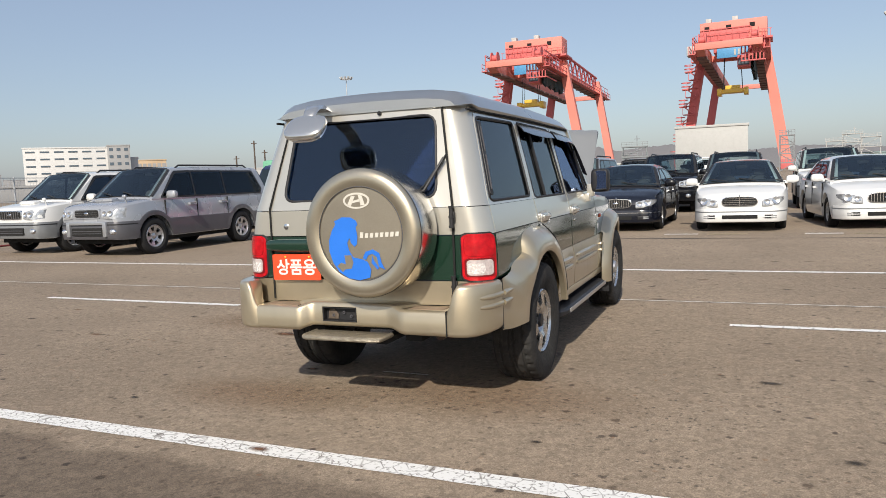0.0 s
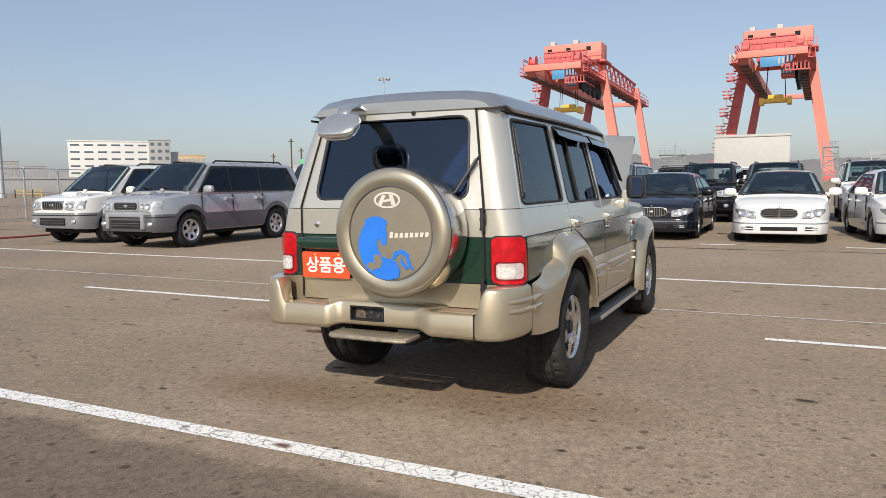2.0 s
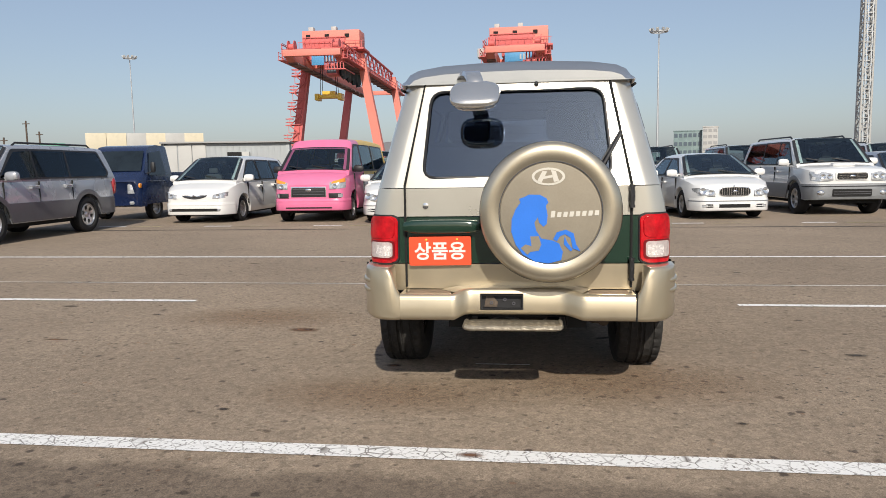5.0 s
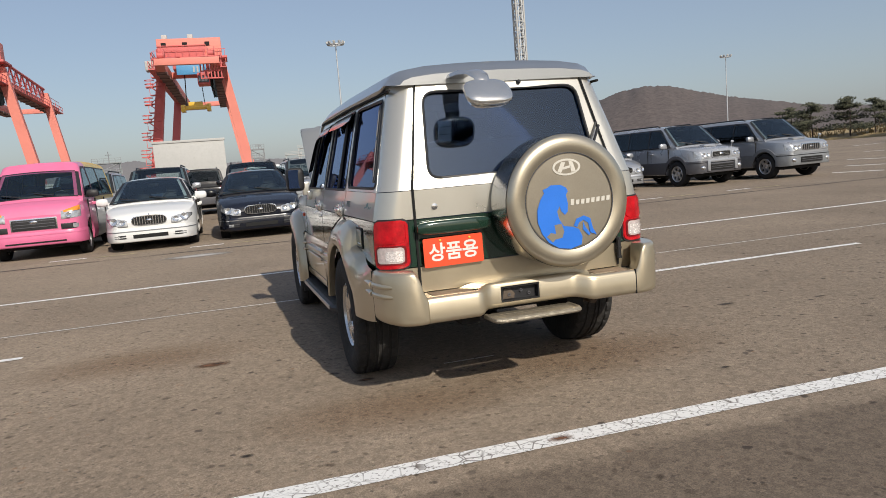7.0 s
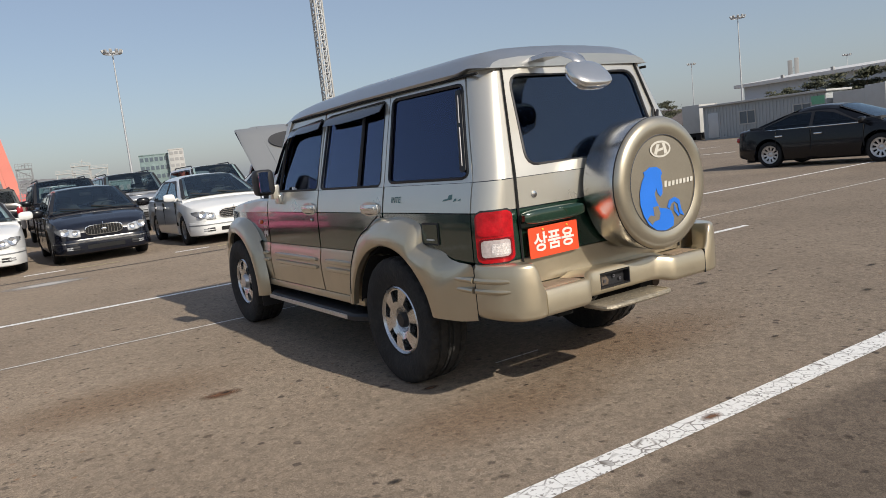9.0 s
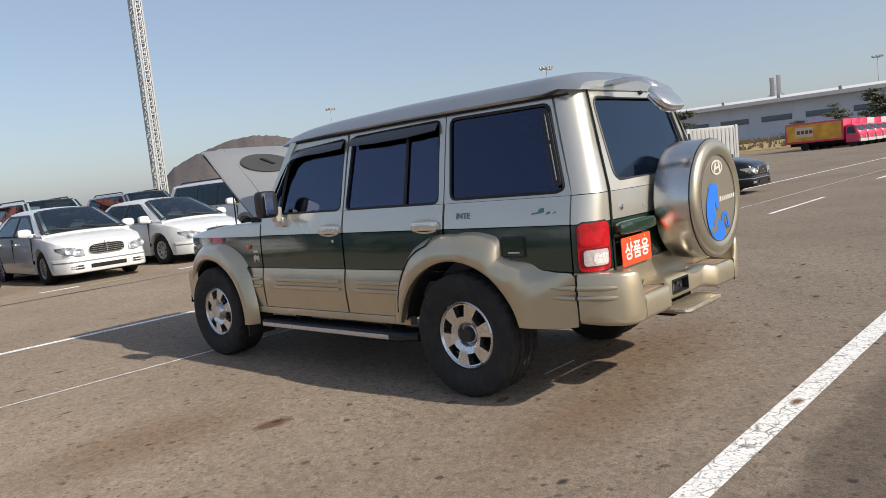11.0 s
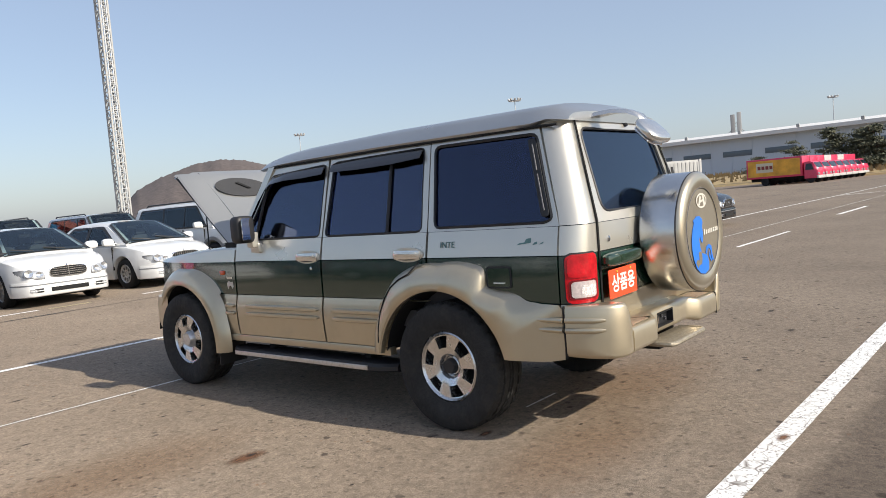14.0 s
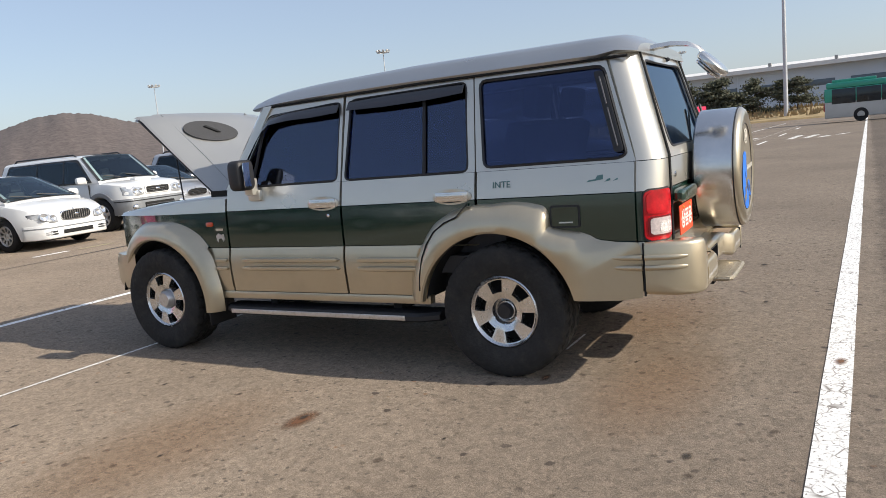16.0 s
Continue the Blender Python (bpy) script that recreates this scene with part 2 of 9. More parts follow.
M_BOWL = mat("lamp_reflector", (0.72, 0.74, 0.76), 0.10, 0.8, vary=0.25, scale=30, coat=1.0)
M_AMBER = mat("amber_lens", (0.85, 0.28, 0.03), 0.2, coat=0.8)
M_RED = mat("red_lens", (0.33, 0.004, 0.008), 0.10, coat=1.0, vary=0.15, scale=30, bump=0.15, bump_scale=60)
M_WHITE = mat("white_car_paint", (0.74, 0.74, 0.725), 0.3, coat=0.9, vary=0.04, scale=2)
M_BLACKPAINT = mat("black_car_paint", (0.006, 0.0065, 0.009), 0.2, coat=0.35, spec=0.25, vary=0.1)
M_NAVY = mat("navy_car_paint", (0.007, 0.009, 0.017), 0.2, coat=0.5, vary=0.1)
M_SILVER = mat("silver_car_paint", (0.42, 0.43, 0.45), 0.3, 0.55, coat=0.6, vary=0.05, scale=2)
M_GREY = mat("grey_car_paint", (0.40, 0.415, 0.445), 0.26, 0.35, coat=0.6, vary=0.06, scale=2)
M_GREYLOW = mat("dark_grey_cladding", (0.105, 0.104, 0.115), 0.42, 0.3, coat=0.3, vary=0.1)
M_SILVERLOW = mat("silver_grey_cladding", (0.24, 0.25, 0.26), 0.42, 0.3, coat=0.3, vary=0.1)
M_BLUE = mat("blue_truck_paint", (0.010, 0.020, 0.062), 0.25, coat=0.7, vary=0.08)
M_PINK = mat("pink_van_paint", (0.72, 0.17, 0.32), 0.35, coat=0.5, vary=0.06)
M_YELLOW = mat("yellow_paint", (0.75, 0.48, 0.05), 0.4, coat=0.3, vary=0.1)


# ---- mesh helpers ----
def finish(name, bm, material, parent=None, label="", angle=35):
    me = bpy.data.meshes.new(name)
    bmesh.ops.recalc_face_normals(bm, faces=bm.faces)
    bm.to_mesh(me)
    bm.free()
    me.materials.append(material)
    me.polygons.foreach_set("use_smooth", [True] * len(me.polygons))
    me.set_sharp_from_angle(angle=radians(angle))
    ob = new(name, me)
    if parent is not None:
        ob.parent = parent
    if label:
        ob["label"] = label
    return ob


def part(name, bm, material, parent, label="", angle=35):
    """One mesh under a thing or under a part."""
    return finish(name, bm, material, parent, label, angle)


def thing(name, m, label, category, group="", kind=""):
    ob = new(name)
    ob.empty_display_size = 0.2
    ob.matrix_basis = m
    return tagged(ob, label, category, group, kind)


def box(bm, x0, x1, y0, y1, z0, z1, bev=0.0, m=None):
    r = bmesh.ops.create_cube(bm, size=1.0)
    vs = r["verts"]
    for v in vs:
        v.co = Vector(((x0 + x1) / 2 + v.co.x * (x1 - x0), (y0 + y1) / 2 + v.co.y * (y1 - y0), (z0 + z1) / 2 + v.co.z * (z1 - z0)))
    if bev:
        es = list({e for v in vs for e in v.link_edges})
        vs = bmesh.ops.bevel(bm, geom=es, offset=bev, segments=2, affect="EDGES", profile=0.6)["verts"]
    if m is not None:
        bmesh.ops.transform(bm, matrix=m, verts=list(set(vs)))
    return bm


def prism(bm, loop, vec, bev=0.0):
    """A closed solid from a polygon of 3D points pushed along vec."""
    a = [bm.verts.new(p) for p in loop]
    c = [bm.verts.new(Vector(p) + Vector(vec)) for p in loop]
    n = len(a)
    fs = [bm.faces.new(a), bm.faces.new(c[::-1])]
    fs += [bm.faces.new((a[i], c[i], c[(i + 1) % n], a[(i + 1) % n])) for i in range(n)]
    if bev:
        es = list({e for f in fs[:2] for e in f.edges})
        bmesh.ops.bevel(bm, geom=es, offset=bev, segments=2, affect="EDGES", profile=0.6)
    return bm


def grid(bm, rows, close=False):
    vs = [[bm.verts.new(p) for p in r] for r in rows]
    for a, c in zip(vs, vs[1:]):
        k = len(a)
        for i in range(k if close else k - 1):
            j = (i + 1) % k
            bm.faces.new((a[i], a[j], c[j], c[i]))
    return vs


def loft(bm, rings):
    """Closed rings joined into a solid with capped ends."""
    vs = grid(bm, rings, close=True)
    bm.faces.new(vs[0][::-1])
    bm.faces.new(vs[-1])
    return bm


def lathe(bm, prof, n, m=None, closed=False):
    """Turns a profile of (radius, height) round z."""
    rows = []
    for k in range(n):
        a = 2 * math.pi * k / n
        rows.append([(r * math.cos(a), r * math.sin(a), h) for r, h in prof])
    mm = m or Matrix()
    vs = [[bm.verts.new(mm @ Vector(p)) for p in r] for r in rows]
    k = len(prof)
    for i in range(n):
        a, c = vs[i], vs[(i + 1) % n]
        for j in range(k if closed else k - 1):
            bm.faces.new((a[j], a[(j + 1) % k], c[(j + 1) % k], c[j]))
    if not closed:
        for j, flip in ((0, True), (k - 1, False)):
            if prof[j][0] > 1e-4:
                ring = [vs[i][j] for i in range(n)]
                bm.faces.new(ring[::-1] if flip else ring)
    bmesh.ops.remove_doubles(bm, verts=[v for r in vs for v in r], dist=1e-5)
    return bm


def tube(bm, pts, r, n=8, cap=True):
    """A bar of round section along points."""
    pts = [Vector(p) for p in pts]
    rings = []
    for i, p in enumerate(pts):
        d = (pts[min(i + 1, len(pts) - 1)] - pts[max(i - 1, 0)]).normalized()
        u = d.orthogonal().normalized() if i == 0 else (rings_u - d * rings_u.dot(d)).normalized()
        rings_u = u
        w = d.cross(u)
        rings.append([p + r * (math.cos(2 * math.pi * k / n) * u + math.sin(2 * math.pi * k / n) * w) for k in range(n)])
    vs = grid(bm, rings, close=True)
    if cap:
        bm.faces.new(vs[0][::-1])
        bm.faces.new(vs[-1])
    return bm


def blob(bm, c, r, n=16, power=2.0, m=None):
    """A rounded lump (superellipsoid)."""
    rows = []
    sgn = lambda v, p: math.copysign(abs(v) ** p, v)
    e = 2.0 / power
    for i in range(n // 2 + 1):
        ph = -math.pi / 2 + math.pi * i / (n // 2)
        rows.append([(c[0] + r[0] * sgn(math.cos(ph), e) * sgn(math.cos(2 * math.pi * k / n), e),
                      c[1] + r[1] * sgn(math.cos(ph), e) * sgn(math.sin(2 * math.pi * k / n), e),
                      c[2] + r[2] * sgn(math.sin(ph), e)) for k in range(n)])
    vs = grid(bm, [[(m @ Vector(p) if m else p) for p in r_] for r_ in rows], close=True)
    bmesh.ops.remove_doubles(bm, verts=[v for r_ in vs for v in r_], dist=1e-5)
    return bm


def lerp(tab, x):
    """Soft interpolation in a table of (x, value)."""
    if x <= tab[0][0]:
        return tab[0][1]
    for (a, p), (c, q) in zip(tab, tab[1:]):
        if x <= c:
            return p + (q - p) * (x - a) / (c - a)
    return tab[-1][1]


def B():
    return bmesh.new()


def rounded(pts, r, seg=4):
    """A 2D polygon with its corners rounded."""
    out = []
    n = len(pts)
    for i in range(n):
        p, a, c = Vector(pts[i]), Vector(pts[i - 1]), Vector(pts[(i + 1) % n])
        da, dc = (a - p), (c - p)
        ra = min(r, da.length * 0.45, dc.length * 0.45)
        s, e = p + da.normalized() * ra, p + dc.normalized() * ra
        for k in range(seg + 1):
            t = k / seg
            out.append(tuple(s * (1 - t) ** 2 + p * 2 * t * (1 - t) + e * t ** 2))
    return out


# ---- ground and markings ----
def ground():
    bm = B()
    xs = [-2500, -400, -60, -20, -6, 6, 20, 60, 400, 2500]
    grid(bm, [[(x, y, 0.0) for x in xs] for y in (-2500, -300, -20, -6, 6, 20, 60, 300, 2500)])
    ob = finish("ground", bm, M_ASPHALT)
    return tagged(ob, "old brownish grey asphalt of a wide vehicle yard", "ground", kind="structure")


ground()
M_SEAM = mat("tar_seam", (0.055, 0.05, 0.047), 0.85, vary=0.2, scale=3)


def line(name, x0, x1, y0, y1, material, label, h=0.004, ragged=0.006):
    """A strip of road paint with slightly uneven edges."""
    bm = B()
    n = max(2, int((x1 - x0) / 0.35))
    n = min(n, 160)
    rnd = random.Random(int(abs(y0) * 1000 + x0 * 10))
    low, up = [], []
    for i in range(n + 1):
        x = x0 + (x1 - x0) * i / n
        low.append((x, y0 + rnd.uniform(-ragged, ragged), h))
        up.append((x, y1 + rnd.uniform(-ragged, ragged), h))
    grid(bm, [low, up])
    ob = finish(name, bm, material)
    return tagged(ob, label, "road marking", kind="structure")


line("wide_line", -14, 80, -1.668, -1.540, M_LINE, "wide cracked white painted line across the asphalt", ragged=0.003)
line("far_line", -30, 75, 5.23, 5.33, M_LINE_FAR, "long straight white painted parking line")
line("thin_line", -30, 60, 2.955, 2.985, M_LINE_OLD, "thin faded white line across the asphalt", ragged=0.004)
for a, c in ((-6.15, -3.15), (1.85, 5.2), (9.72, 13.05), (-14.3, -11.2)):
    line("dash_line", a, c, 1.86, 1.945, M_LINE_FAR, "short white painted dash on the asphalt")
line("tick_line", -0.27, 0.07, -0.155, -0.140, M_LINE_OLD, "short thin pale chalk mark on the asphalt", ragged=0.002)


def segment(name, x0, y0, x1, y1, w, material, label, h=0.0045):
    """A painted stroke between two points of the yard."""
    bm = B()
    d = Vector((x1 - x0, y1 - y0)).normalized()
    o = Vector((-d.y, d.x)) * w / 2
    k = 6
    grid(bm, [[(x0 + (x1 - x0) * i / k + sg * o.x, y0 + (y1 - y0) * i / k + sg * o.y, h) for i in range(k + 1)] for sg in (-1, 1)])
    return tagged(finish(name, bm, material), label, "road marking", kind="structure")


for x0, x1, y in ((18.6, 22.4, 2.1), (28.4, 31.6, 2.24), (37.4, 41.7, 2.3), (49.0, 52.7, 2.4)):
    segment("dash_line", x0, y, x1, y, 0.13, M_LINE_FAR, "white painted dash on the open yard")
for x0, y0, x1, y1 in ((32.0, 1.35, 36.2, 1.16), (32.1, 0.7, 35.4, 0.4), (31.7, 0.12, 33.2, -0.2), (33.4, -0.55, 34.6, -0.9), (33.6, 5.3, 35.3, 3.9), (34.7, 3.5, 37.0, 3.25)):
    segment("cross_mark", x0, y0, x1, y1, 0.30, M_LINE_OLD, "faded pale cross mark on the open yard")
for x0, y0, x1, y1 in ((44.6, 40.0, 49.4, 41.4), (32.1, 27.1, 34.0, 26.0), (31.3, 23.4, 32.6, 22.3), (24.1, 20.4, 24.5, 18.2), (24.1, 17.4, 25.1, 16.1), (16.2, 13.3, 17.1, 12.3), (19.5, 16.0, 20.6, 14.4)):
    segment("bay_line", x0, y0, x1, y1, 0.34, M_LINE_OLD, "worn pale parking bay line on the open yard")
for x0, y0, x1, y1 in ((52.5, 42.8, 50.5, 34.4), (65.3, 13.2, 70.1, 6.3), (70.1, 6.3, 66.6, -0.9)):
    segment("tar_seam", x0, y0, x1, y1, 0.7, M_SEAM, "dark tar seam across the far yard", 0.003)
for i in range(9):
    x = -9.2 + 2.55 * i
    line("bay_mark", x - 0.70, x - 0.05, 10.76, 10.90, M_LINE, "broken pale parking bay mark")
    line("bay_mark", x + 0.12, x + 0.85, 10.72, 10.86, M_LINE_YELLOW, "broken yellowish parking bay mark")
line("tar_seam", -40, 60, 9.82, 9.90, M_SEAM, "dark tar seam across the asphalt", ragged=0.03)


def stain(x, y, rx, ry, material, label, h=0.003):
    bm = B()
    n = 28
    bm.faces.new([bm.verts.new((math.cos(2 * math.pi * k / n), math.sin(2 * math.pi * k / n), 0)) for k in range(n)])
    ob = finish("stain", bm, material)
    ob.matrix_basis = Matrix.Translation((x, y, h)) @ Matrix.Diagonal((rx, ry, 1, 1))
    return tagged(ob, label, "stain", kind="structure")


M_RUSTY = soft_stain("soft_rust_stain", (0.165, 0.075, 0.035), 0.85, 3.0)
M_WASH = soft_stain("brown_wash", (0.285, 0.170, 0.092), 0.34, 9.0)
M_OILY = soft_stain("soft_oil_stain", (0.045, 0.038, 0.032), 0.8, 3.0)
M_PALE = soft_stain("pale_patch", (0.46, 0.44, 0.41), 1.0, 3.0)
stain(-1.69, 0.735, 0.20, 0.11, M_RUSTY, "rusty brown oil stain on the asphalt", 0.004)
stain(-1.66, 0.74, 0.06, 0.035, M_OILY, "dark oil stain on the asphalt", 0.006)
stain(-2.05, 8.9, 0.95, 0.45, M_PALE, "pale patched place on the asphalt")
stain(-0.17, -1.61, 0.10, 0.05, M_RUSTY, "rusty spot on the white line", 0.007)
stain(0.55, -0.45, 1.5, 0.75, M_WASH, "brown rusty wash on the asphalt behind the car", 0.003)
stain(-0.75, -0.80, 1.2, 0.55, M_WASH, "brown rusty wash on the asphalt", 0.0035)
stain(-2.2, 1.2, 1.3, 0.7, M_WASH, "brown rusty wash beside the car", 0.0025)
rnd = random.Random(5)
for _ in range(70):
    x, y = rnd.uniform(-6, 6), rnd.uniform(-1.4, 6.5)
    r = rnd.uniform(0.02, 0.07)
    stain(x, y, r * rnd.uniform(1.0, 2.2), r * rnd.uniform(0.5, 0.9), M_OILY if rnd.random() < 0.92 else M_RUSTY, "small dark spot on the asphalt", 0.0045 + rnd.uniform(0, 0.0004))


# ---- distance ----
def low_hill(name, pts, depth, label, material):
    """A hill from (azimuth, elevation, distance) of its skyline, with a sloping near side."""
    bm = B()
    rows = [[], [], [], [], []]
    fine = []
    for (a0, e0, d0), (a1, e1, d1) in zip(pts, pts[1:]):
        k = max(2, int(abs(a1 - a0) / 0.12))
        fine += [(a0 + (a1 - a0) * i / k, e0 + (e1 - e0) * i / k, d0) for i in range(k)]
    for a, e, d in fine:
        s, c = math.sin(radians(a)), math.cos(radians(a))
        h = d * math.tan(radians(e))
        for k, (f, q) in enumerate(((1.0, 1.0), (0.93, 0.86), (0.85, 0.6), (0.78, 0.3), (0.7, 0.0))):
            r = d * f
            j = noise.noise((a * 0.9, k * 1.7, 0.3)) * h * 0.06 if 0 < k < 4 else 0
            rag = d * 0.0016 * noise.noise((a * 7.0, 0.7, 2.0)) if k == 0 else 0
            rows[k].append((s * r, c * r, max(0, h * q + j + rag) - (0.5 if k == 4 else 0)))
    grid(bm, rows)
    ob = finish(name, bm, material, angle=80)
    return tagged(ob, label, "hill", kind="structure")


def hill_material(name, a, c):
    m = mat(name, a, 0.95, vary=0.3, scale=0.02, bump=0.0)
    n, l = m.node_tree.nodes, m.node_tree.links
    tc = n.new("ShaderNodeTexCoord")
    t = n.new("ShaderNodeTexNoise")
    t.inputs["Scale"].default_value, t.inputs["Detail"].default_value = 0.3, 9
    t.inputs["Roughness"].default_value = 0.75
    l.new(tc.outputs["Object"], t.inputs["Vector"])
    r = n.new("ShaderNodeMapRange")
    r.inputs["From Min"].default_value, r.inputs["From Max"].default_value = 0.35, 0.65
    l.new(t.outputs["Fac"], r.inputs["Value"])
    x = n.new("ShaderNodeMix")
    x.data_type = "RGBA"
    l.new(r.outputs["Result"], x.inputs["Factor"])
    x.inputs["A"].default_value, x.inputs["B"].default_value = (*a, 1), (*c, 1)
    l.new(x.outputs["Result"], n["Principled BSDF"].inputs["Base Color"])
    return m


M_HILL = hill_material("bare_winter_woods", (0.074, 0.060, 0.056), (0.145, 0.120, 0.110))
# pale greys: the haze of distance is put into the hill's colours
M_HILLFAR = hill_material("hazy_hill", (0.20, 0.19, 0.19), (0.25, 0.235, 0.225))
M_GRASS = hill_material("dry_grass", (0.44, 0.33, 0.17), (0.28, 0.21, 0.11))
M_PINE = mat("pine_needles", (0.082, 0.085, 0.050), 0.85, vary=0.35, scale=2.0)
M_BARK = mat("tree_bark", (0.10, 0.075, 0.06), 0.9, vary=0.2)
low_hill("hill", [(25.0, 0.6, 620), (25.8, 1.9, 620), (26.6, 2.7, 620), (28, 3.4, 620), (29.5, 3.95, 620), (31, 4.4, 620), (32.7, 4.6, 620), (34.5, 4.4, 620), (36.5, 3.8, 620),
                  (38.7, 3.2, 620), (41, 2.7, 620), (43.5, 2.15, 620), (47, 1.7, 620), (52, 1.5, 620), (58, 1.3, 620), (64, 0.7, 620)], 0,
         "wooded winter hill with bare brown trees", M_HILL)
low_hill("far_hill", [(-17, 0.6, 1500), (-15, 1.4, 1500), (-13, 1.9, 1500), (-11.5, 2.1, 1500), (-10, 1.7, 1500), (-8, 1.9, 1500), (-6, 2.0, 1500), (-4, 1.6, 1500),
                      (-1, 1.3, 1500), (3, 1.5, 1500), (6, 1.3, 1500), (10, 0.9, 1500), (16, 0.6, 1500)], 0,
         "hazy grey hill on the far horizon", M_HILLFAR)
# far blocks get their distance haze from this pale base colour
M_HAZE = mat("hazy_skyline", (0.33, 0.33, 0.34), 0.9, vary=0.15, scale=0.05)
M_CONC = mat("pale_concrete", (0.46, 0.455, 0.44), 0.8, vary=0.06, scale=0.2)
M_WHITEWALL = mat("white_wall_paint", (0.66, 0.655, 0.64), 0.8, vary=0.05, scale=0.2)
M_CONC_D = mat("grey_concrete", (0.34, 0.34, 0.34), 0.85, vary=0.08, scale=0.2)
M_WIN = mat("far_window", (0.10, 0.13, 0.16), 0.2, vary=0.1)
M_TEAL = mat("teal_glass_front", (0.20, 0.27, 0.27), 0.25, vary=0.15, scale=0.3)
M_METALWALL = mat("grey_metal_cladding", (0.49, 0.545, 0.61), 0.55, vary=0.05, scale=0.1)
M_WHITEMETAL = mat("white_sheet_metal", (0.45, 0.45, 0.435), 0.55, vary=0.06, scale=0.8, dirt=0.12)
M_CREAM = mat("cream_sheet_metal", (0.62, 0.56, 0.42), 0.55, vary=0.08, scale=0.5, dirt=0.15)
M_TAN = mat("tan_sheet_metal", (0.52, 0.38, 0.24), 0.55, vary=0.08, scale=0.5)
M_BROWN = mat("brown_red_sheet", (0.22, 0.035, 0.03), 0.55, vary=0.1, scale=0.5)
M_GREEN = mat("green_netting", (0.16, 0.42, 0.27), 0.7, vary=0.1)
M_GALV = mat("galvanised_steel", (0.48, 0.5, 0.52), 0.5, 0.4, vary=0.1, scale=1)
M_STEELGREY = mat("weathered_grey_steel", (0.24, 0.25, 0.26), 0.7, vary=0.15, scale=0.5)
M_OFFICE = mat("grey_office_sheet", (0.36, 0.385, 0.40), 0.6, vary=0.06, scale=0.5, dirt=0.1)
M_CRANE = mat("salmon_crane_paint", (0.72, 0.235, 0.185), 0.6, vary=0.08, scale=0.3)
M_CRANE_D = mat("darker_red_crane_paint", (0.58, 0.135, 0.13), 0.6, vary=0.1, scale=0.3)
M_CRANE_U = mat("shaded_crane_underside", (0.20, 0.13, 0.12), 0.8, vary=0.25, scale=0.6)
M_CRANE_T = mat("dark_teal_curtain", (0.05, 0.08, 0.075), 0.7, vary=0.2)


def polar(az, d, z=0.0, c=(-0.9, -3.6)):
    return Vector((c[0] + d * math.sin(radians(az)), c[1] + d * math.cos(radians(az)), z))


def block(name, az0, az1, d, z1, depth, material, label, category, rows=0, cols=0, win=None, z0=0.0, win_frac=(0.7, 0.45), shift=0.0):
    """A building seen from far: walls, parapet and its windows, turned to face the yard."""
    a, c = polar(az0, d), polar(az1, d + shift)
    w = (c - a).length
    m = Matrix.Translation((a + c) / 2) @ Matrix.Rotation(math.atan2(c.y - a.y, c.x - a.x), 4, "Z")
    top = thing(name, m, label, category)
    bm = B()
    box(bm, -w / 2, w / 2, 0, depth, z0, z1, 0.05)
    wall = part("wall", bm, material, top)
    bm = B()
    box(bm, -w / 2 - 0.2, w / 2 + 0.2, -0.2, depth + 0.2, z1, z1 + 0.5, 0.05)
    part("roof", bm, material, top)
    if rows:
        cw, ch = w / cols, (z1 - z0) / rows
        bm = B()
        box(bm, -cw * win_frac[0] / 2, cw * win_frac[0] / 2, -0.12, 0.05, -ch * win_frac[1] / 2, ch * win_frac[1] / 2)
        first = None
        for i in range(rows):
            for j in range(cols):
                if first is None:
                    first = part("window", bm, win, top)
                    ob = first
                else:
                    ob = new("window", first.data)
                    ob.parent = top
                ob.location = (-w / 2 + cw * (j + 0.5), 0, z0 + ch * (i + 0.52))
    return top


# white office block with long slots, west
block("office_building", -53.2, -47.9, 330, 20.0, 16, M_WHITEWALL, "wide white concrete building with long horizontal slot windows", "building", 7, 6, M_WIN, win_frac=(0.66, 0.22))
block("office_building", -47.9, -46.4, 328, 20.6, 18, M_CONC_D, "grey stair tower with window rows beside the white building", "building", 7, 3, M_WIN, win_frac=(0.5, 0.4))
block("office_building", -46.4, -45.9, 340, 16.0, 12, M_WHITEWALL, "narrow white building behind the yard", "building")
block("house", -46.0, -44.0, 360, 15.5, 12, M_TAN, "low tan brick building far behind the yard", "building", 3, 6, M_CONC_D)
block("warehouse", -42.2, -39.8, 300, 10.0, 20, M_CONC_D, "long grey warehouse far behind the yard", "building")
block("warehouse", -40.0, -36.0, 260, 7.6, 20, M_WHITEMETAL, "white industrial hall with dark window band", "building", 1, 6, M_WIN, win_frac=(0.6, 0.25))
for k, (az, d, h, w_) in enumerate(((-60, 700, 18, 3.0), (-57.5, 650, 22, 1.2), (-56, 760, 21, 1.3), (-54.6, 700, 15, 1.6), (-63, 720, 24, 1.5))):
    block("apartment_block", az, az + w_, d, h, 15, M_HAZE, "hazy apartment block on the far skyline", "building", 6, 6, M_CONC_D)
block("low_wall", -75, -41, 190, 3.2, 1.0, M_CONC_D, "long grey boundary wall behind the yard", "wall")
block("office_building", 10.2, 12.2, 380, 16.5, 16, M_TEAL, "teal glass building front far behind the parked cars", "building", 4, 6, M_WIN)
block("office_building", 12.25, 13.3, 376, 18.0, 16, M_CONC, "white tiled end of the glass building", "building", 6, 3, M_CONC_D)


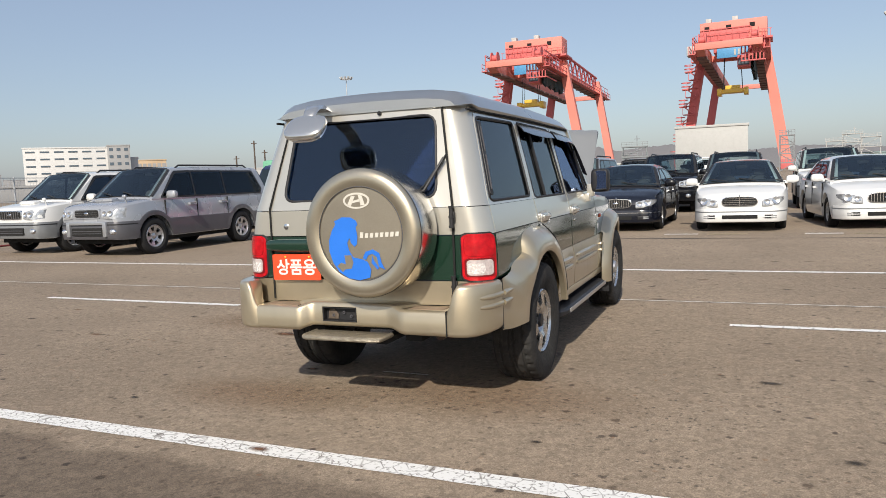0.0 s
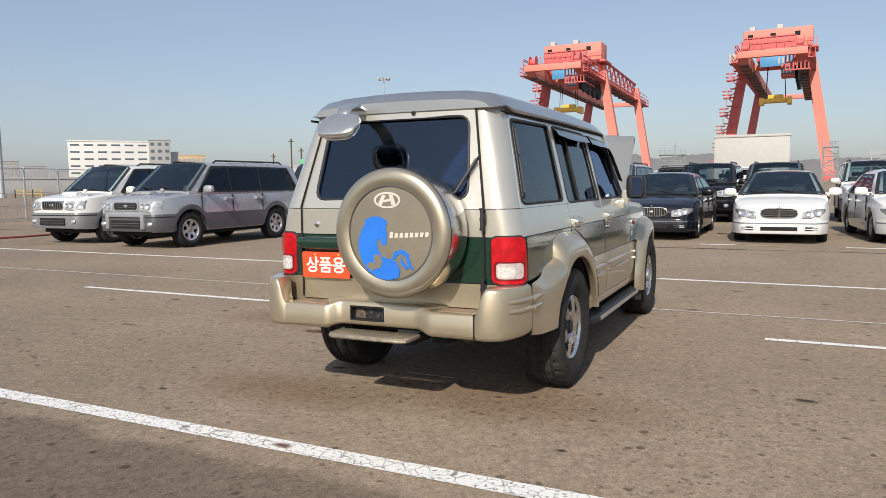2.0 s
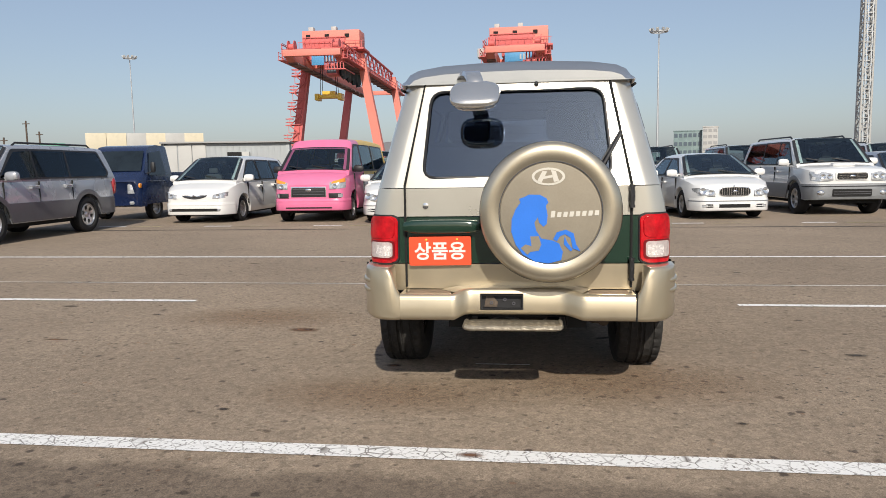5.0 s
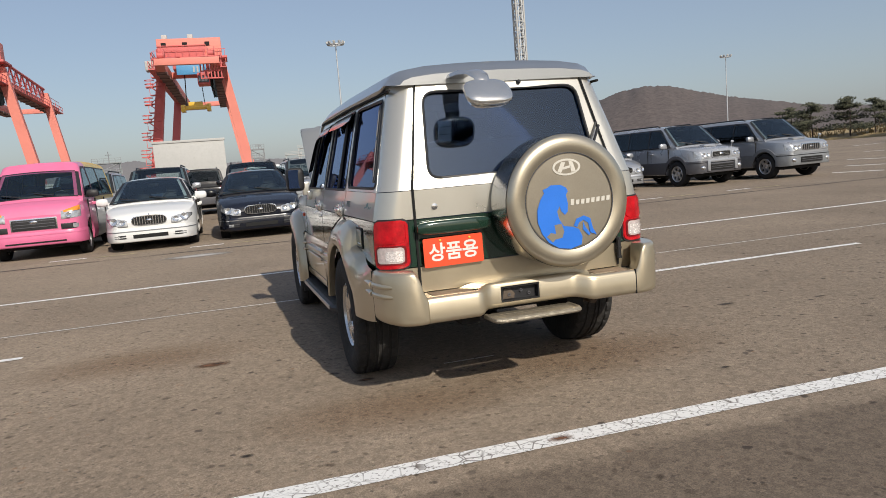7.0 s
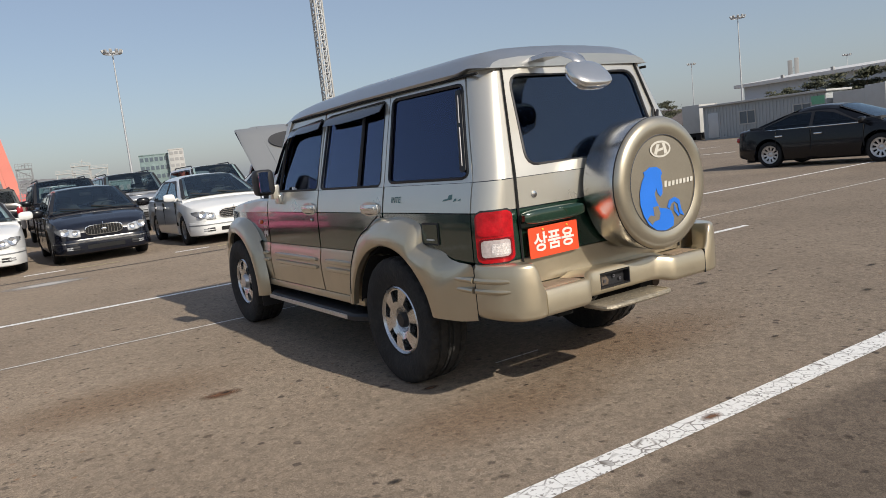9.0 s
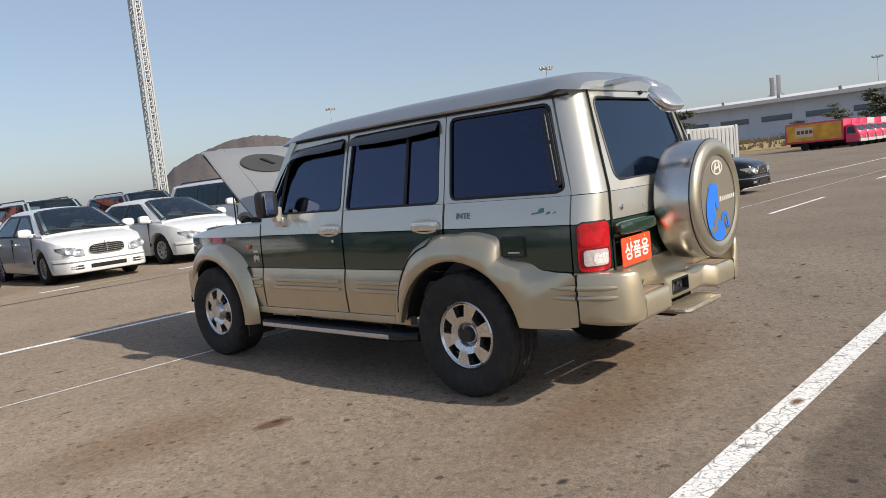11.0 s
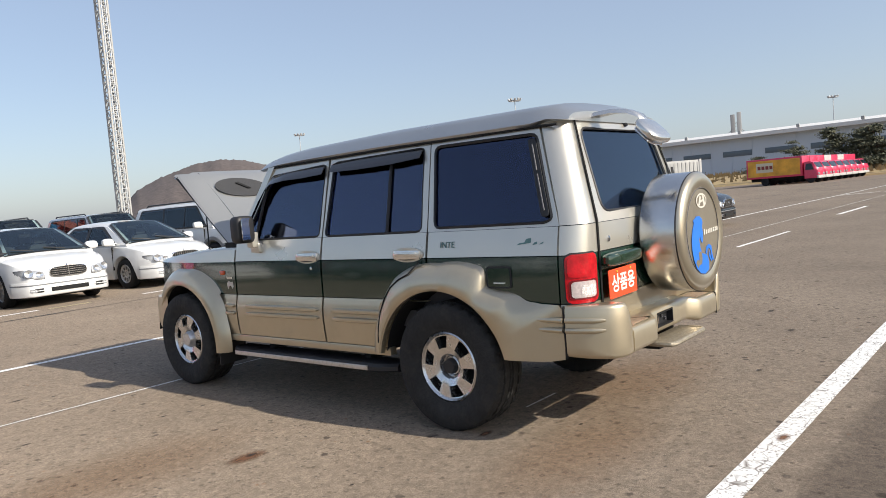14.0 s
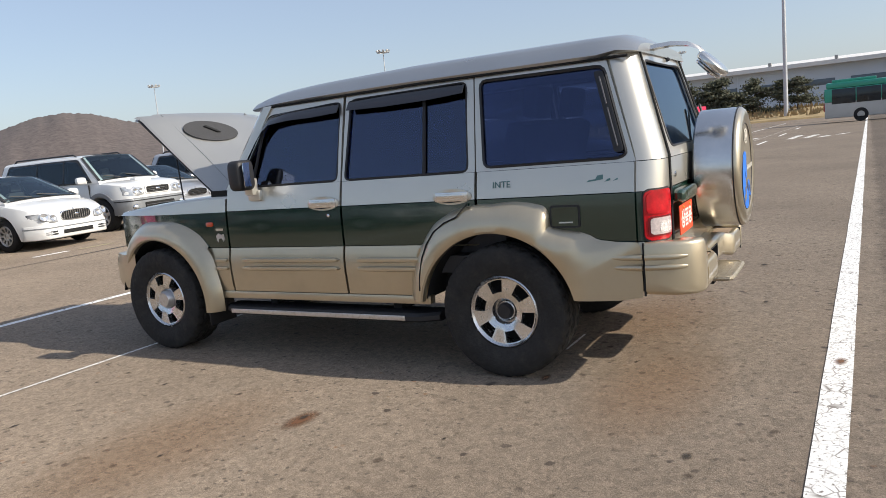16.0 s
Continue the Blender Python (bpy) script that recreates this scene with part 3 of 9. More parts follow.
def deck_tower(az, d, w, h, floors, label, material, name="steel_frame_tower", mast=0.0):
    """An open steel frame: four posts, decks with rails, crossed braces and an optional mast."""
    p = polar(az, d)
    top = thing(name, Matrix.Translation(p) @ Matrix.Rotation(radians(-az), 4, "Z"), label, "tower")
    for x in (-w / 2, w / 2):
        for y in (-w / 3, w / 3):
            bm = B()
            box(bm, x - 0.14, x + 0.14, y - 0.14, y + 0.14, 0, h)
            part("post", bm, material, top)
    for k in range(1, floors + 1):
        z = h * k / floors
        bm = B()
        box(bm, -w * 0.56, w * 0.56, -w * 0.4, w * 0.4, z - 0.28, z)
        dk = part("deck", bm, material, top)
        bm = B()
        for z_ in (z + 0.55, z + 1.1):
            box(bm, -w * 0.56, w * 0.56, -w * 0.4, -w * 0.4 + 0.1, z_ - 0.05, z_ + 0.05)
        for j in range(6):
            x = -w * 0.55 + w * 1.1 * j / 5
            box(bm, x - 0.05, x + 0.05, -w * 0.4, -w * 0.4 + 0.1, z, z + 1.1)
        part("rail", bm, material, dk)
        bm = B()
        z0 = h * (k - 1) / floors
        tube(bm, [(-w / 2, -w / 3, z0), (w / 2, -w / 3, z - 0.3)] if k % 2 else [(w / 2, -w / 3, z0), (-w / 2, -w / 3, z - 0.3)], 0.12, 5)
        part("brace", bm, material, top)
    if mast:
        bm = B()
        tube(bm, [(w * 0.1, 0, h), (w * 0.1, 0, h + mast)], 0.12, 5)
        tube(bm, [(w * 0.1 - 0.8, 0, h + mast * 0.7), (w * 0.1 + 0.8, 0, h + mast * 0.7)], 0.08, 5)
        part("mast", bm, material, top)
    return top


deck_tower(-8.0, 215, 6.5, 8.6, 3, "grey steel frame tower behind the parked cars", M_STEELGREY, mast=3.0)
deck_tower(2.6, 200, 3.2, 9.0, 4, "narrow grey steel frame tower with railed decks", M_STEELGREY, mast=1.2)
for az_, h_, f_ in ((5.3, 10.5, 3), (6.3, 13.0, 4), (7.4, 11.5, 3)):
    deck_tower(az_, 330, 6.5, h_, f_, "white steel deck frame on the far quay", M_CONC, "deck_frame", 2.5 if f_ == 4 else 0.0)
block("low_hall", 3.2, 9.4, 340, 5.2, 10, M_TEAL, "long low teal hall far behind the parked cars", "building", 1, 14, M_CONC_D, win_frac=(0.5, 0.4))
block("green_shed", -11.0, -5.5, 205, 2.6, 6, M_GREEN, "low pale green shed behind the parked cars", "building")
block("white_hall", -4.85, 0.2, 170, 10.4, 20, M_WHITEMETAL, "plain white windowless hall behind the parked cars", "building")
block("low_hall", -24, -9, 200, 3.4, 12, M_WHITEMETAL, "long low white hall behind the crane legs", "building")
block("low_hall", -35.6, -32.6, 120, 3.2, 8, M_WHITEMETAL, "low white hall behind the parked cars", "building")


def container(m, material, label, length=6.06, name="shipping_container"):
    top = thing(name, m, label, "container", "containers behind the yard")
    bm = B()
    box(bm, -length / 2, length / 2, -1.22, 1.22, 0.05, 2.59, 0.03)
    body = part("body", bm, material, top)
    bm = B()
    n = int(length / 0.28)
    for i in range(n):
        x = -length / 2 + 0.15 + (length - 0.3) * i / (n - 1)
        box(bm, x - 0.07, x + 0.07, -1.25, -1.21, 0.2, 2.45)
    part("rib_panel", bm, material, top)
    for x in (-length / 2, length / 2):
        bm = B()
        box(bm, x - 0.08, x + 0.08, -1.27, -1.19, 0, 2.62, 0.01)
        part("corner_post", bm, material, top)
    return top


for lvl, row in enumerate(((M_CREAM, M_WHITEMETAL, M_TAN, M_CREAM, M_WHITEMETAL, M_CREAM), (M_CREAM, M_CREAM, M_WHITEMETAL, M_CREAM, M_WHITEMETAL, M_CREAM))):
    for i, mm in enumerate(row):
        p = polar(-32.6 + 1.30 * i, 109)
        container(Matrix.Translation((p.x, p.y, 1.25 + 2.62 * lvl)) @ Matrix.Rotation(radians(30 + 90), 4, "Z"), mm,
                  "cream and tan shipping container in a stack")
block("loading_dock", -33.6, -25.2, 105.6, 0.75, 8, M_CONC_D, "low concrete dock under the container stack", "dock")
p = polar(-22.9, 38)
# grey body colour stands in for the white shed's shaded side
shed = container(pose(p.x, p.y, 0, 0, 0, 15), M_OFFICE, "white site shed, shaded side coloured grey, with a dark doorway")
bm = B()
for x0 in (-3.0, -2.3, -1.62):
    box(bm, x0, x0 + 0.64, -1.30, -1.255, 0.12, 2.5, 0.01)
part("white_panel", bm, M_WHITEMETAL, shed, "white double door panels")
# dark panel put in for the shade inside the open door
bm = B()
box(bm, 0.05, 0.75, -1.30, -1.2, 0.15, 2.15, 0.01)
part("doorway", bm, M_DARK, shed, "dark panel for the doorway's unlit inside")
bm = B()
box(bm, 0.78, 1.15, -1.5, -1.28, 0.15, 2.15, 0.01)
part("door", bm, M_WHITEMETAL, shed)
bm = B()
box(bm, -3.15, 3.15, -1.45, 1.4, 2.6, 2.68, 0.01)
part("roof", bm, M_CONC_D, shed)
bm = B()
q = polar(-35.3, 95)
box(bm, q.x - 1.3, q.x + 1.3, q.y - 1, q.y + 1, 0, 4.7, 0.4)
for az_, h_ in ((-36.95, 8.2), (-36.19, 6.8), (-38.33, 6.0)):
    pp = polar(az_, 110)
    pb = B()
    tube(pb, [(pp.x, pp.y, 0), (pp.x, pp.y, h_)], 0.11, 6)
    tube(pb, [(pp.x - 0.5, pp.y, h_ - 0.4), (pp.x + 0.5, pp.y, h_ - 0.4)], 0.06, 5)
    tagged(finish("utility_pole", pb, M_BARK), "thin dark utility pole behind the yard", "pole")
tagged(finish("green_net_stack", bm, M_GREEN), "stack covered by pale green netting", "covered stack")


# ---- high mast lights and the lattice tower ----
def light_mast(p, h, r=0.28, crown=1.9, label="tall grey high-mast light with a ring of floodlights"):
    top = thing("light_mast", Matrix.Translation((p.x, p.y, 0)), label, "light mast", "high-mast lights")
    bm = B()
    lathe(bm, [(r * 1.5, 0), (r * 1.5, 0.3), (r, 0.35), (r * 0.45, h)], 12)
    part("pole", bm, M_GALV, top)
    bm = B()
    lathe(bm, [(crown * 0.75, h - 0.5), (crown, h - 0.45), (crown, h - 0.25), (crown * 0.75, h - 0.2)], 20, closed=True)
    for k in range(4):
        a = math.pi * k / 4
        tube(bm, [(-crown * math.cos(a), -crown * math.sin(a), h - 0.35), (crown * math.cos(a), crown * math.sin(a), h - 0.35)], 0.06, 5)
    part("ring", bm, M_GALV, top)
    for k in range(10):
        a = 2 * math.pi * k / 10
        bm = B()
        box(bm, -0.28, 0.28, -0.22, 0.22, -0.32, 0.3, 0.05)
        ob = part("floodlight", bm, M_WHITEMETAL if k % 2 else M_GALV, top)
        ob.matrix_basis = pose(crown * math.cos(a), crown * math.sin(a), h + 0.05, 25, 0, math.degrees(a) + 90)
    return top


light_mast(polar(-30.2, 240), 35.5)
light_mast(polar(9.25, 170), 30.3)
light_mast(polar(38.25, 285), 31.0)
light_mast(polar(55.1, 225), 30.2)
light_mast(polar(51.9, 370), 30.5)
light_mast(polar(61.9, 420), 28.0)
light_mast(polar(83.75, 100), 34.0)
light_mast(polar(77.7, 330), 29.5)


def lattice_tower(x, y, h=42.0, w=0.42):
    top = thing("lattice_tower", pose(x, y, 0), "slender white lattice steel tower with a ladder", "tower")
    for sx, sy in ((-w, -w), (w, -w), (w, w), (-w, w)):
        bm = B()
        tube(bm, [(sx, sy, 0), (sx * 0.85, sy * 0.85, h)], 0.10, 6)
        part("leg", bm, M_WHITEMETAL, top)
    bm = B()
    z, k = 0.0, 0
    while z < h - 0.8:
        s = w * (1 - 0.15 * z / h)
        c = [(-s, -s), (s, -s), (s, s), (-s, s)]
        for i in range(4):
            a, d = c[i], c[(i + 1) % 4]
            tube(bm, [(*a, z), (*d, z + 0.8)] if k % 2 else [(*d, z), (*a, z + 0.8)], 0.055, 4)
            tube(bm, [(*a, z), (*d, z)], 0.05, 4)
        z += 0.8
        k += 1
    part("bracing", bm, M_WHITEMETAL, top)
    bm = B()
    for sx in (-0.2, 0.2):
        tube(bm, [(sx, -w - 0.06, 0.5), (sx, -w * 0.85 - 0.06, h - 1)], 0.05, 4)
    z = 0.6
    while z < h - 1:
        tube(bm, [(-0.2, -w - 0.06, z), (0.2, -w - 0.06, z)], 0.02, 4)
        z += 0.35
    part("ladder", bm, M_GALV, top)
    return top


lattice_tower(27.9, 63.0)


# ---- gantry cranes ----
def gantry_crane(m, label):
    """Rail gantry: two box girders, four splayed legs, a truss, a machinery house, a stair tower and a spreader. Units of half size."""
    top = thing("gantry_crane", m, label, "crane", "gantry cranes")
    legs = {"nr": ((4.3, 0, 18.5), (7.4, 1.0, 0)), "nl": ((-4.3, 0, 18.5), (-7.4, 0.5, 0)), "fr": ((4.3, 31, 18.5), (7.3, 31, 0)), "fl": ((-4.3, 31, 18.5), (-7.2, 31, 0))}
    for k, (a, c) in legs.items():
        bm = B()
        rings = []
        for p, s in ((Vector(c), 0.75), (Vector(a), 0.62)):
            rings.append([(p.x - s, p.y - s, p.z), (p.x + s, p.y - s, p.z), (p.x + s, p.y + s, p.z), (p.x - s, p.y + s, p.z)])
        loft(bm, rings)
        # sunlit salmon painted on the right legs, darker red on the left
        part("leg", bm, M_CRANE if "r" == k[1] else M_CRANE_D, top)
    for x in (-3.6, 3.6):
        bm = B()
        prism(bm, [(x - 0.6, -13.5, 17.3), (x - 0.6, -13.5, 16.6), (x - 0.6, -11, 15.9), (x - 0.6, 42, 15.9), (x - 0.6, 45, 16.6), (x - 0.6, 45, 17.3)], (1.2, 0, 0), 0.05)
        gi = part("girder", bm, M_CRANE, top)
        # dark plates added below each girder; underside shade put into their colour
        bm = B()
        box(bm, x - 0.66, x + 0.66, -10.8, 41.8, 15.72, 15.94, 0.03)
        for k in range(14):
            box(bm, x - 0.72, x + 0.72, -10 + 3.9 * k, -9.6 + 3.9 * k, 15.6, 15.96)
        part("underside_shade_plate", bm, M_CRANE_U, gi, "dark plates for the girder's underside shade")
        bm = B()
        sx_ = 1 if x > 0 else -1
        box(bm, x + sx_ * 0.62, x + sx_ * 1.5, -13.0, 44.0, 15.95, 16.05)
        for k in range(30):
            y_ = -12.8 + 1.95 * k
            tube(bm, [(x + sx_ * 1.45, y_, 16.0), (x + sx_ * 1.45, y_, 17.1)], 0.05, 4)
        for z_ in (16.55, 17.1):
            tube(bm, [(x + sx_ * 1.45, -12.8, z_), (x + sx_ * 1.45, 43.8, z_)], 0.05, 4)
        part("side_walkway", bm, M_CRANE_D, gi)
    for y in (-13.2, 44.8, 0):
        bm = B()
        box(bm, -4.2, 4.2, y - 0.4, y + 0.4, 16.4, 17.3, 0.05)
        part("cross_beam", bm, M_CRANE, top)
    for x in (-4.3, 4.3):
        bm = B()
        tube(bm, [(x, 0, 19.6), (x, 31, 19.2)], 0.22, 6)
        for i in range(8):
            y = 31 * i / 8
            tube(bm, [(x, y, 17.3), (x, y + 1.94, 19.4)], 0.13, 5)
            tube(bm, [(x, y + 1.94, 19.4), (x, y + 3.87, 17.3)], 0.13, 5)
        part("truss", bm, M_CRANE_D, top)
        bm = B()
        for i in range(15):
            y = -13 + 58 * i / 14
            tube(bm, [(x * 1.02, y, 17.3), (x * 1.02, y, 18.3)], 0.05, 4)
        tube(bm, [(x * 1.02, -13, 18.3), (x * 1.02, 45, 18.3)], 0.05, 4)
        part("walkway_rail", bm, M_CRANE_D, top)
    bm = B()
    box(bm, -4.6, 4.6, -1.9, 2.2, 19.2, 22.0, 0.1)
    house = part("machinery_house", bm, M_CRANE, top)
    bm = B()
    box(bm, -5.3, 5.3, -2.4, 2.6, 18.9, 19.2, 0.03)
    for x in range(-5, 6):
        tube(bm, [(x, -2.4, 19.2), (x, -2.4, 20.2)], 0.05, 4)
    tube(bm, [(-5.2, -2.4, 20.2), (5.2, -2.4, 20.2)], 0.05, 4)
    part("house_platform", bm, M_CRANE_D, top)
    bm = B()
    box(bm, -4.5, 2.2, -2.05, -1.88, 19.25, 20.7, 0.03)
    for k in range(9):
        tube(bm, [(-4.4 + 0.8 * k, -2.1, 19.2), (-4.0 + 0.8 * k, -2.1, 20.9)], 0.07, 4)
    tube(bm, [(-4.5, -2.1, 20.9), (2.3, -2.1, 20.9)], 0.08, 4)
    part("gallery", bm, M_CRANE_D, house, "darker red panel and rails on the house front")
    for x in (-4.6, 4.4):
        bm = B()
        for k in range(5):
            y = -12.5 + 2.4 * k
            tube(bm, [(x, y, 15.9), (x, y, 18.2)], 0.07, 4)
            tube(bm, [(x, y, 15.9), (x, y + 2.4, 17.3)], 0.06, 4)
        tube(bm, [(x, -12.8, 18.2), (x, -2.0, 18.2)], 0.08, 4)
        tube(bm, [(x, -12.8, 17.6), (x, -2.0, 17.6)], 0.05, 4)
        part("end_gallery", bm, M_CRANE_D, top, "darker red railed gallery")
    for x in (-3.6, -0.6, 2.6):
        bm = B()
        box(bm, x - 0.35, x + 0.35, -1.98, -1.85, 20.8, 21.4, 0.03)
        part("vent", bm, M_DARK, house)
    for x in (-3.5, 0.2):
        bm = B()
        box(bm, x - 0.4, x + 0.4, -0.6, 0.6, 22.0, 22.8, 0.05)
        part("roof_unit", bm, M_WHITEMETAL, house)
    bm = B()
    box(bm, -1.9, 2.2, -6.6, -6.45, 16.0, 17.4, 0.02)
    part("number_sign", bm, mat("blue_sign", (0.08, 0.30, 0.55), 0.5), top, "blue sign board with pale bars")
    bm = B()
    for x in (0.5, 1.0, 1.5):
        box(bm, x - 0.12, x + 0.12, -6.66, -6.6, 16.3, 17.1)
    part("sign_bar", bm, M_WHITEMETAL, top)
    # festoon curtain and cab under the girders
    bm = B()
    rows = []
    for i in range(22):
        y = -8 + 14 * i / 21
        rows.append([(3.0 + 0.12 * math.sin(i * 2.4), y, 16.0), (3.0 + 0.18 * math.sin(i * 2.4), y, 14.0 + 0.35 * math.sin(i * 1.3))])
    grid(bm, rows)
    grid(bm, [[(p[0] - 0.3, p[1], p[2]) for p in r] for r in rows])
    part("festoon_curtain", bm, M_CRANE_T, top)
    bm = B()
    box(bm, 0.9, 2.6, -9.0, -6.4, 14.2, 15.9, 0.15)
    cab = part("operator_cab", bm, M_CRANE_D, top)
    bm = B()
    box(bm, 1.05, 2.45, -9.04, -8.98, 14.5, 15.4, 0.02)
    part("cab_window", bm, M_WIN, cab)
    # cage of bars and cable drums hung from the near end
    bm = B()
    for k in range(7):
        x = 1.6 + 0.45 * k
        tube(bm, [(x, -12.2, 14.6), (x, -12.2, 17.6)], 0.1, 5)
    for z in (14.6, 15.6, 16.6, 17.6):
        tube(bm, [(1.5, -12.2, z), (4.5, -12.2, z)], 0.1, 5)
        tube(bm, [(4.5, -12.2, z), (4.5, -6.0, z)], 0.1, 5)
    part("cage", bm, M_CRANE_D, top, "darker red cage of bars")
    for x, z in ((3.2, 18.1), (-3.4, 18.0)):
        bm = B()
        lathe(bm, [(0.25, -0.5), (0.9, -0.5), (0.9, -0.4), (0.45, -0.38), (0.45, 0.38), (0.9, 0.4), (0.9, 0.5), (0.25, 0.5)], 18, pose(x, -11.5, z, 0, 90, 0))
        part("cable_drum", bm, M_CRANE_D, top)
    for x0, x1 in ((-4.4, -1.5), (1.6, 4.4)):
        bm = B()
        tube(bm, [(x0, -2.2, 19.2), (x1, -12.8, 17.3)], 0.16, 5)
        tube(bm, [(x1, -2.2, 19.2), (x0, -12.8, 17.3)], 0.16, 5)
        part("stay_brace", bm, M_CRANE_D, top)
    bm = B()
    box(bm, -2.4, 2.6, -6.0, -2.0, 16.9, 18.4, 0.1)
    part("trolley", bm, M_CRANE_D, top)
    bm = B()
    box(bm, -1.9, 2.1, -5.0, -3.4, 11.2, 11.75, 0.06)
    for x in (-1.7, 1.9):
        box(bm, x - 0.3, x + 0.3, -5.3, -3.1, 10.9, 11.9, 0.05)
    box(bm, -0.9, 1.1, -4.8, -3.6, 11.7, 12.3, 0.05)
    spr = part("spreader", bm, M_YELLOW, top, "yellow container spreader")
    for x in (-1.2, 1.4):
        for y in (-4.8, -3.6):
            bm = B()
            tube(bm, [(x, y, 11.7), (x * 0.8, y, 17)], 0.05, 4)
            part("cable", bm, M_DARK, spr)
    # stair tower on one leg
    bm = B()
    for i in range(13):
        z = 1 + 1.3 * i
        x = -7.4 + 3.1 * z / 18.5 - 0.55
        box(bm, x - 0.8, x + 0.9, -0.7, 0.7, z, z + 0.1)
        tube(bm, [(x - 0.7, -0.7, z), (x + 0.8, -0.7, z + 1.3)] if i % 2 else [(x + 0.8, -0.7, z), (x - 0.7, -0.7, z + 1.3)], 0.1, 4)
        for sx in (-0.8, 0.9):
            tube(bm, [(x + sx, -0.7, z), (x + sx, -0.7, z + 1.1)], 0.05, 4)
    st_ = part("stair_tower", bm, M_CRANE_D, top)
    for k in range(6):
        z = 2.2 + 2.6 * k
        x = -7.4 + 3.1 * z / 18.5 - 1.55
        bm = B()
        box(bm, x - 0.55, x + 0.5, -0.8, 0.8, z, z + 0.14)
        for z_ in (z + 0.55, z + 1.1):
            lathe(bm, [(0.62, z_ - 0.05), (0.70, z_ - 0.05), (0.70, z_ + 0.05), (0.62, z_ + 0.05)], 10, Matrix.Translation((x, 0, 0)), closed=True)
        part("landing", bm, M_CRANE_D, st_)
    bm = B()
    box(bm, -6.6, -5.2, -1.2, 1.2, 17.6, 19.0, 0.1)
    part("electric_room", bm, M_WHITEMETAL, top)
    for x, y in ((7.4, 1), (-7.4, 0.5), (7.3, 31), (-7.2, 31)):
        bm = B()
        box(bm, x - 1.0, x + 1.0, y - 2.0, y + 2.0, 0, 1.4, 0.1)
        part("bogie", bm, M_CRANE_D, top)
    return top


CS = 3.34
pa, pb = polar(-15.6, 400), polar(-1.33, 397)
for pp, turn, lab in ((pa, 2.0, "salmon red rail gantry crane with a yellow spreader"), (pb, -1.2, "salmon red rail gantry crane seen along its girders")):
    gantry_crane(Matrix.Translation((pp.x, pp.y, 0)) @ Matrix.Rotation(radians(turn), 4, "Z") @ Matrix.Diagonal((CS, CS, CS, 1)), lab)


# ---- east side: warehouse, berm, pines, offices ----
def long_warehouse():
    top = thing("warehouse", pose(205, 45, 0, 0, 0, 0), "long grey metal warehouse with a white roof edge and window bands", "building")
    bm = B()
    box(bm, 0, 60, -110, 94, 0, 11.6)
    wall = part("wall", bm, M_METALWALL, top)
    bm = B()
    prism(bm, [(-2.5, -112, 11.5), (-2.5, -112, 12.5), (30, -112, 15), (62, -112, 12.5), (62, -112, 11.5)], (0, 208, 0), 0.1)
    part("roof", bm, M_WHITEWALL, top)
    bm = B()
    box(bm, -0.15, 0.1, -4.0, 4.0, -0.75, 0.75, 0.05)
    w0 = None
    for i in range(17):
        y = -104 + 11.4 * i
        if w0 is None:
            w0 = part("window", bm, M_WIN, wall)
            ob = w0
        else:
            ob = new("window", w0.data)
            ob.parent = wall
        ob.location = (0, y, 7.4)
    bm = B()
    for i in range(35):
        y = -108 + 5.7 * i
        box(bm, -0.12, 0.02, y - 0.1, y + 0.1, 0, 11.5)
    part("cladding_joint", bm, M_METALWALL, wall)
    for i in range(13):
        bm = B()
        y = -100 + 15 * i
        box(bm, -2.0, -1.2, y - 0.4, y + 0.4, 12.6, 13.5, 0.1)
        part("roof_vent", bm, M_CONC_D, top)
    return top


long_warehouse()


def pylon(az, d, h):
    p = polar(az, d)
    top = thing("bridge_pylon", Matrix.Translation((p.x, p.y, 0)) @ Matrix.Rotation(radians(-az), 4, "Z"), "pale twin bridge pylon with stay cables on the skyline", "pylon")
    for x in (-3.2, 2.6):
        bm = B()
        box(bm, x - 2.0, x + 2.0, -1.5, 1.5, 0, h * (1.0 if x > 0 else 0.97), 0.2)
        part("column", bm, M_CONC if x > 0 else M_CONC_D, top)
    for k in range(4):
        for s in (-1, 1):
            bm = B()
            tube(bm, [(0, 0, h * (0.85 - 0.06 * k)), (s * (16 + 10 * k), 0, h * 0.45)], 0.22, 4)
            part("stay_cable", bm, M_CONC_D, top)


pylon(58.7, 800, 56)
pylon(71.6, 760, 62)


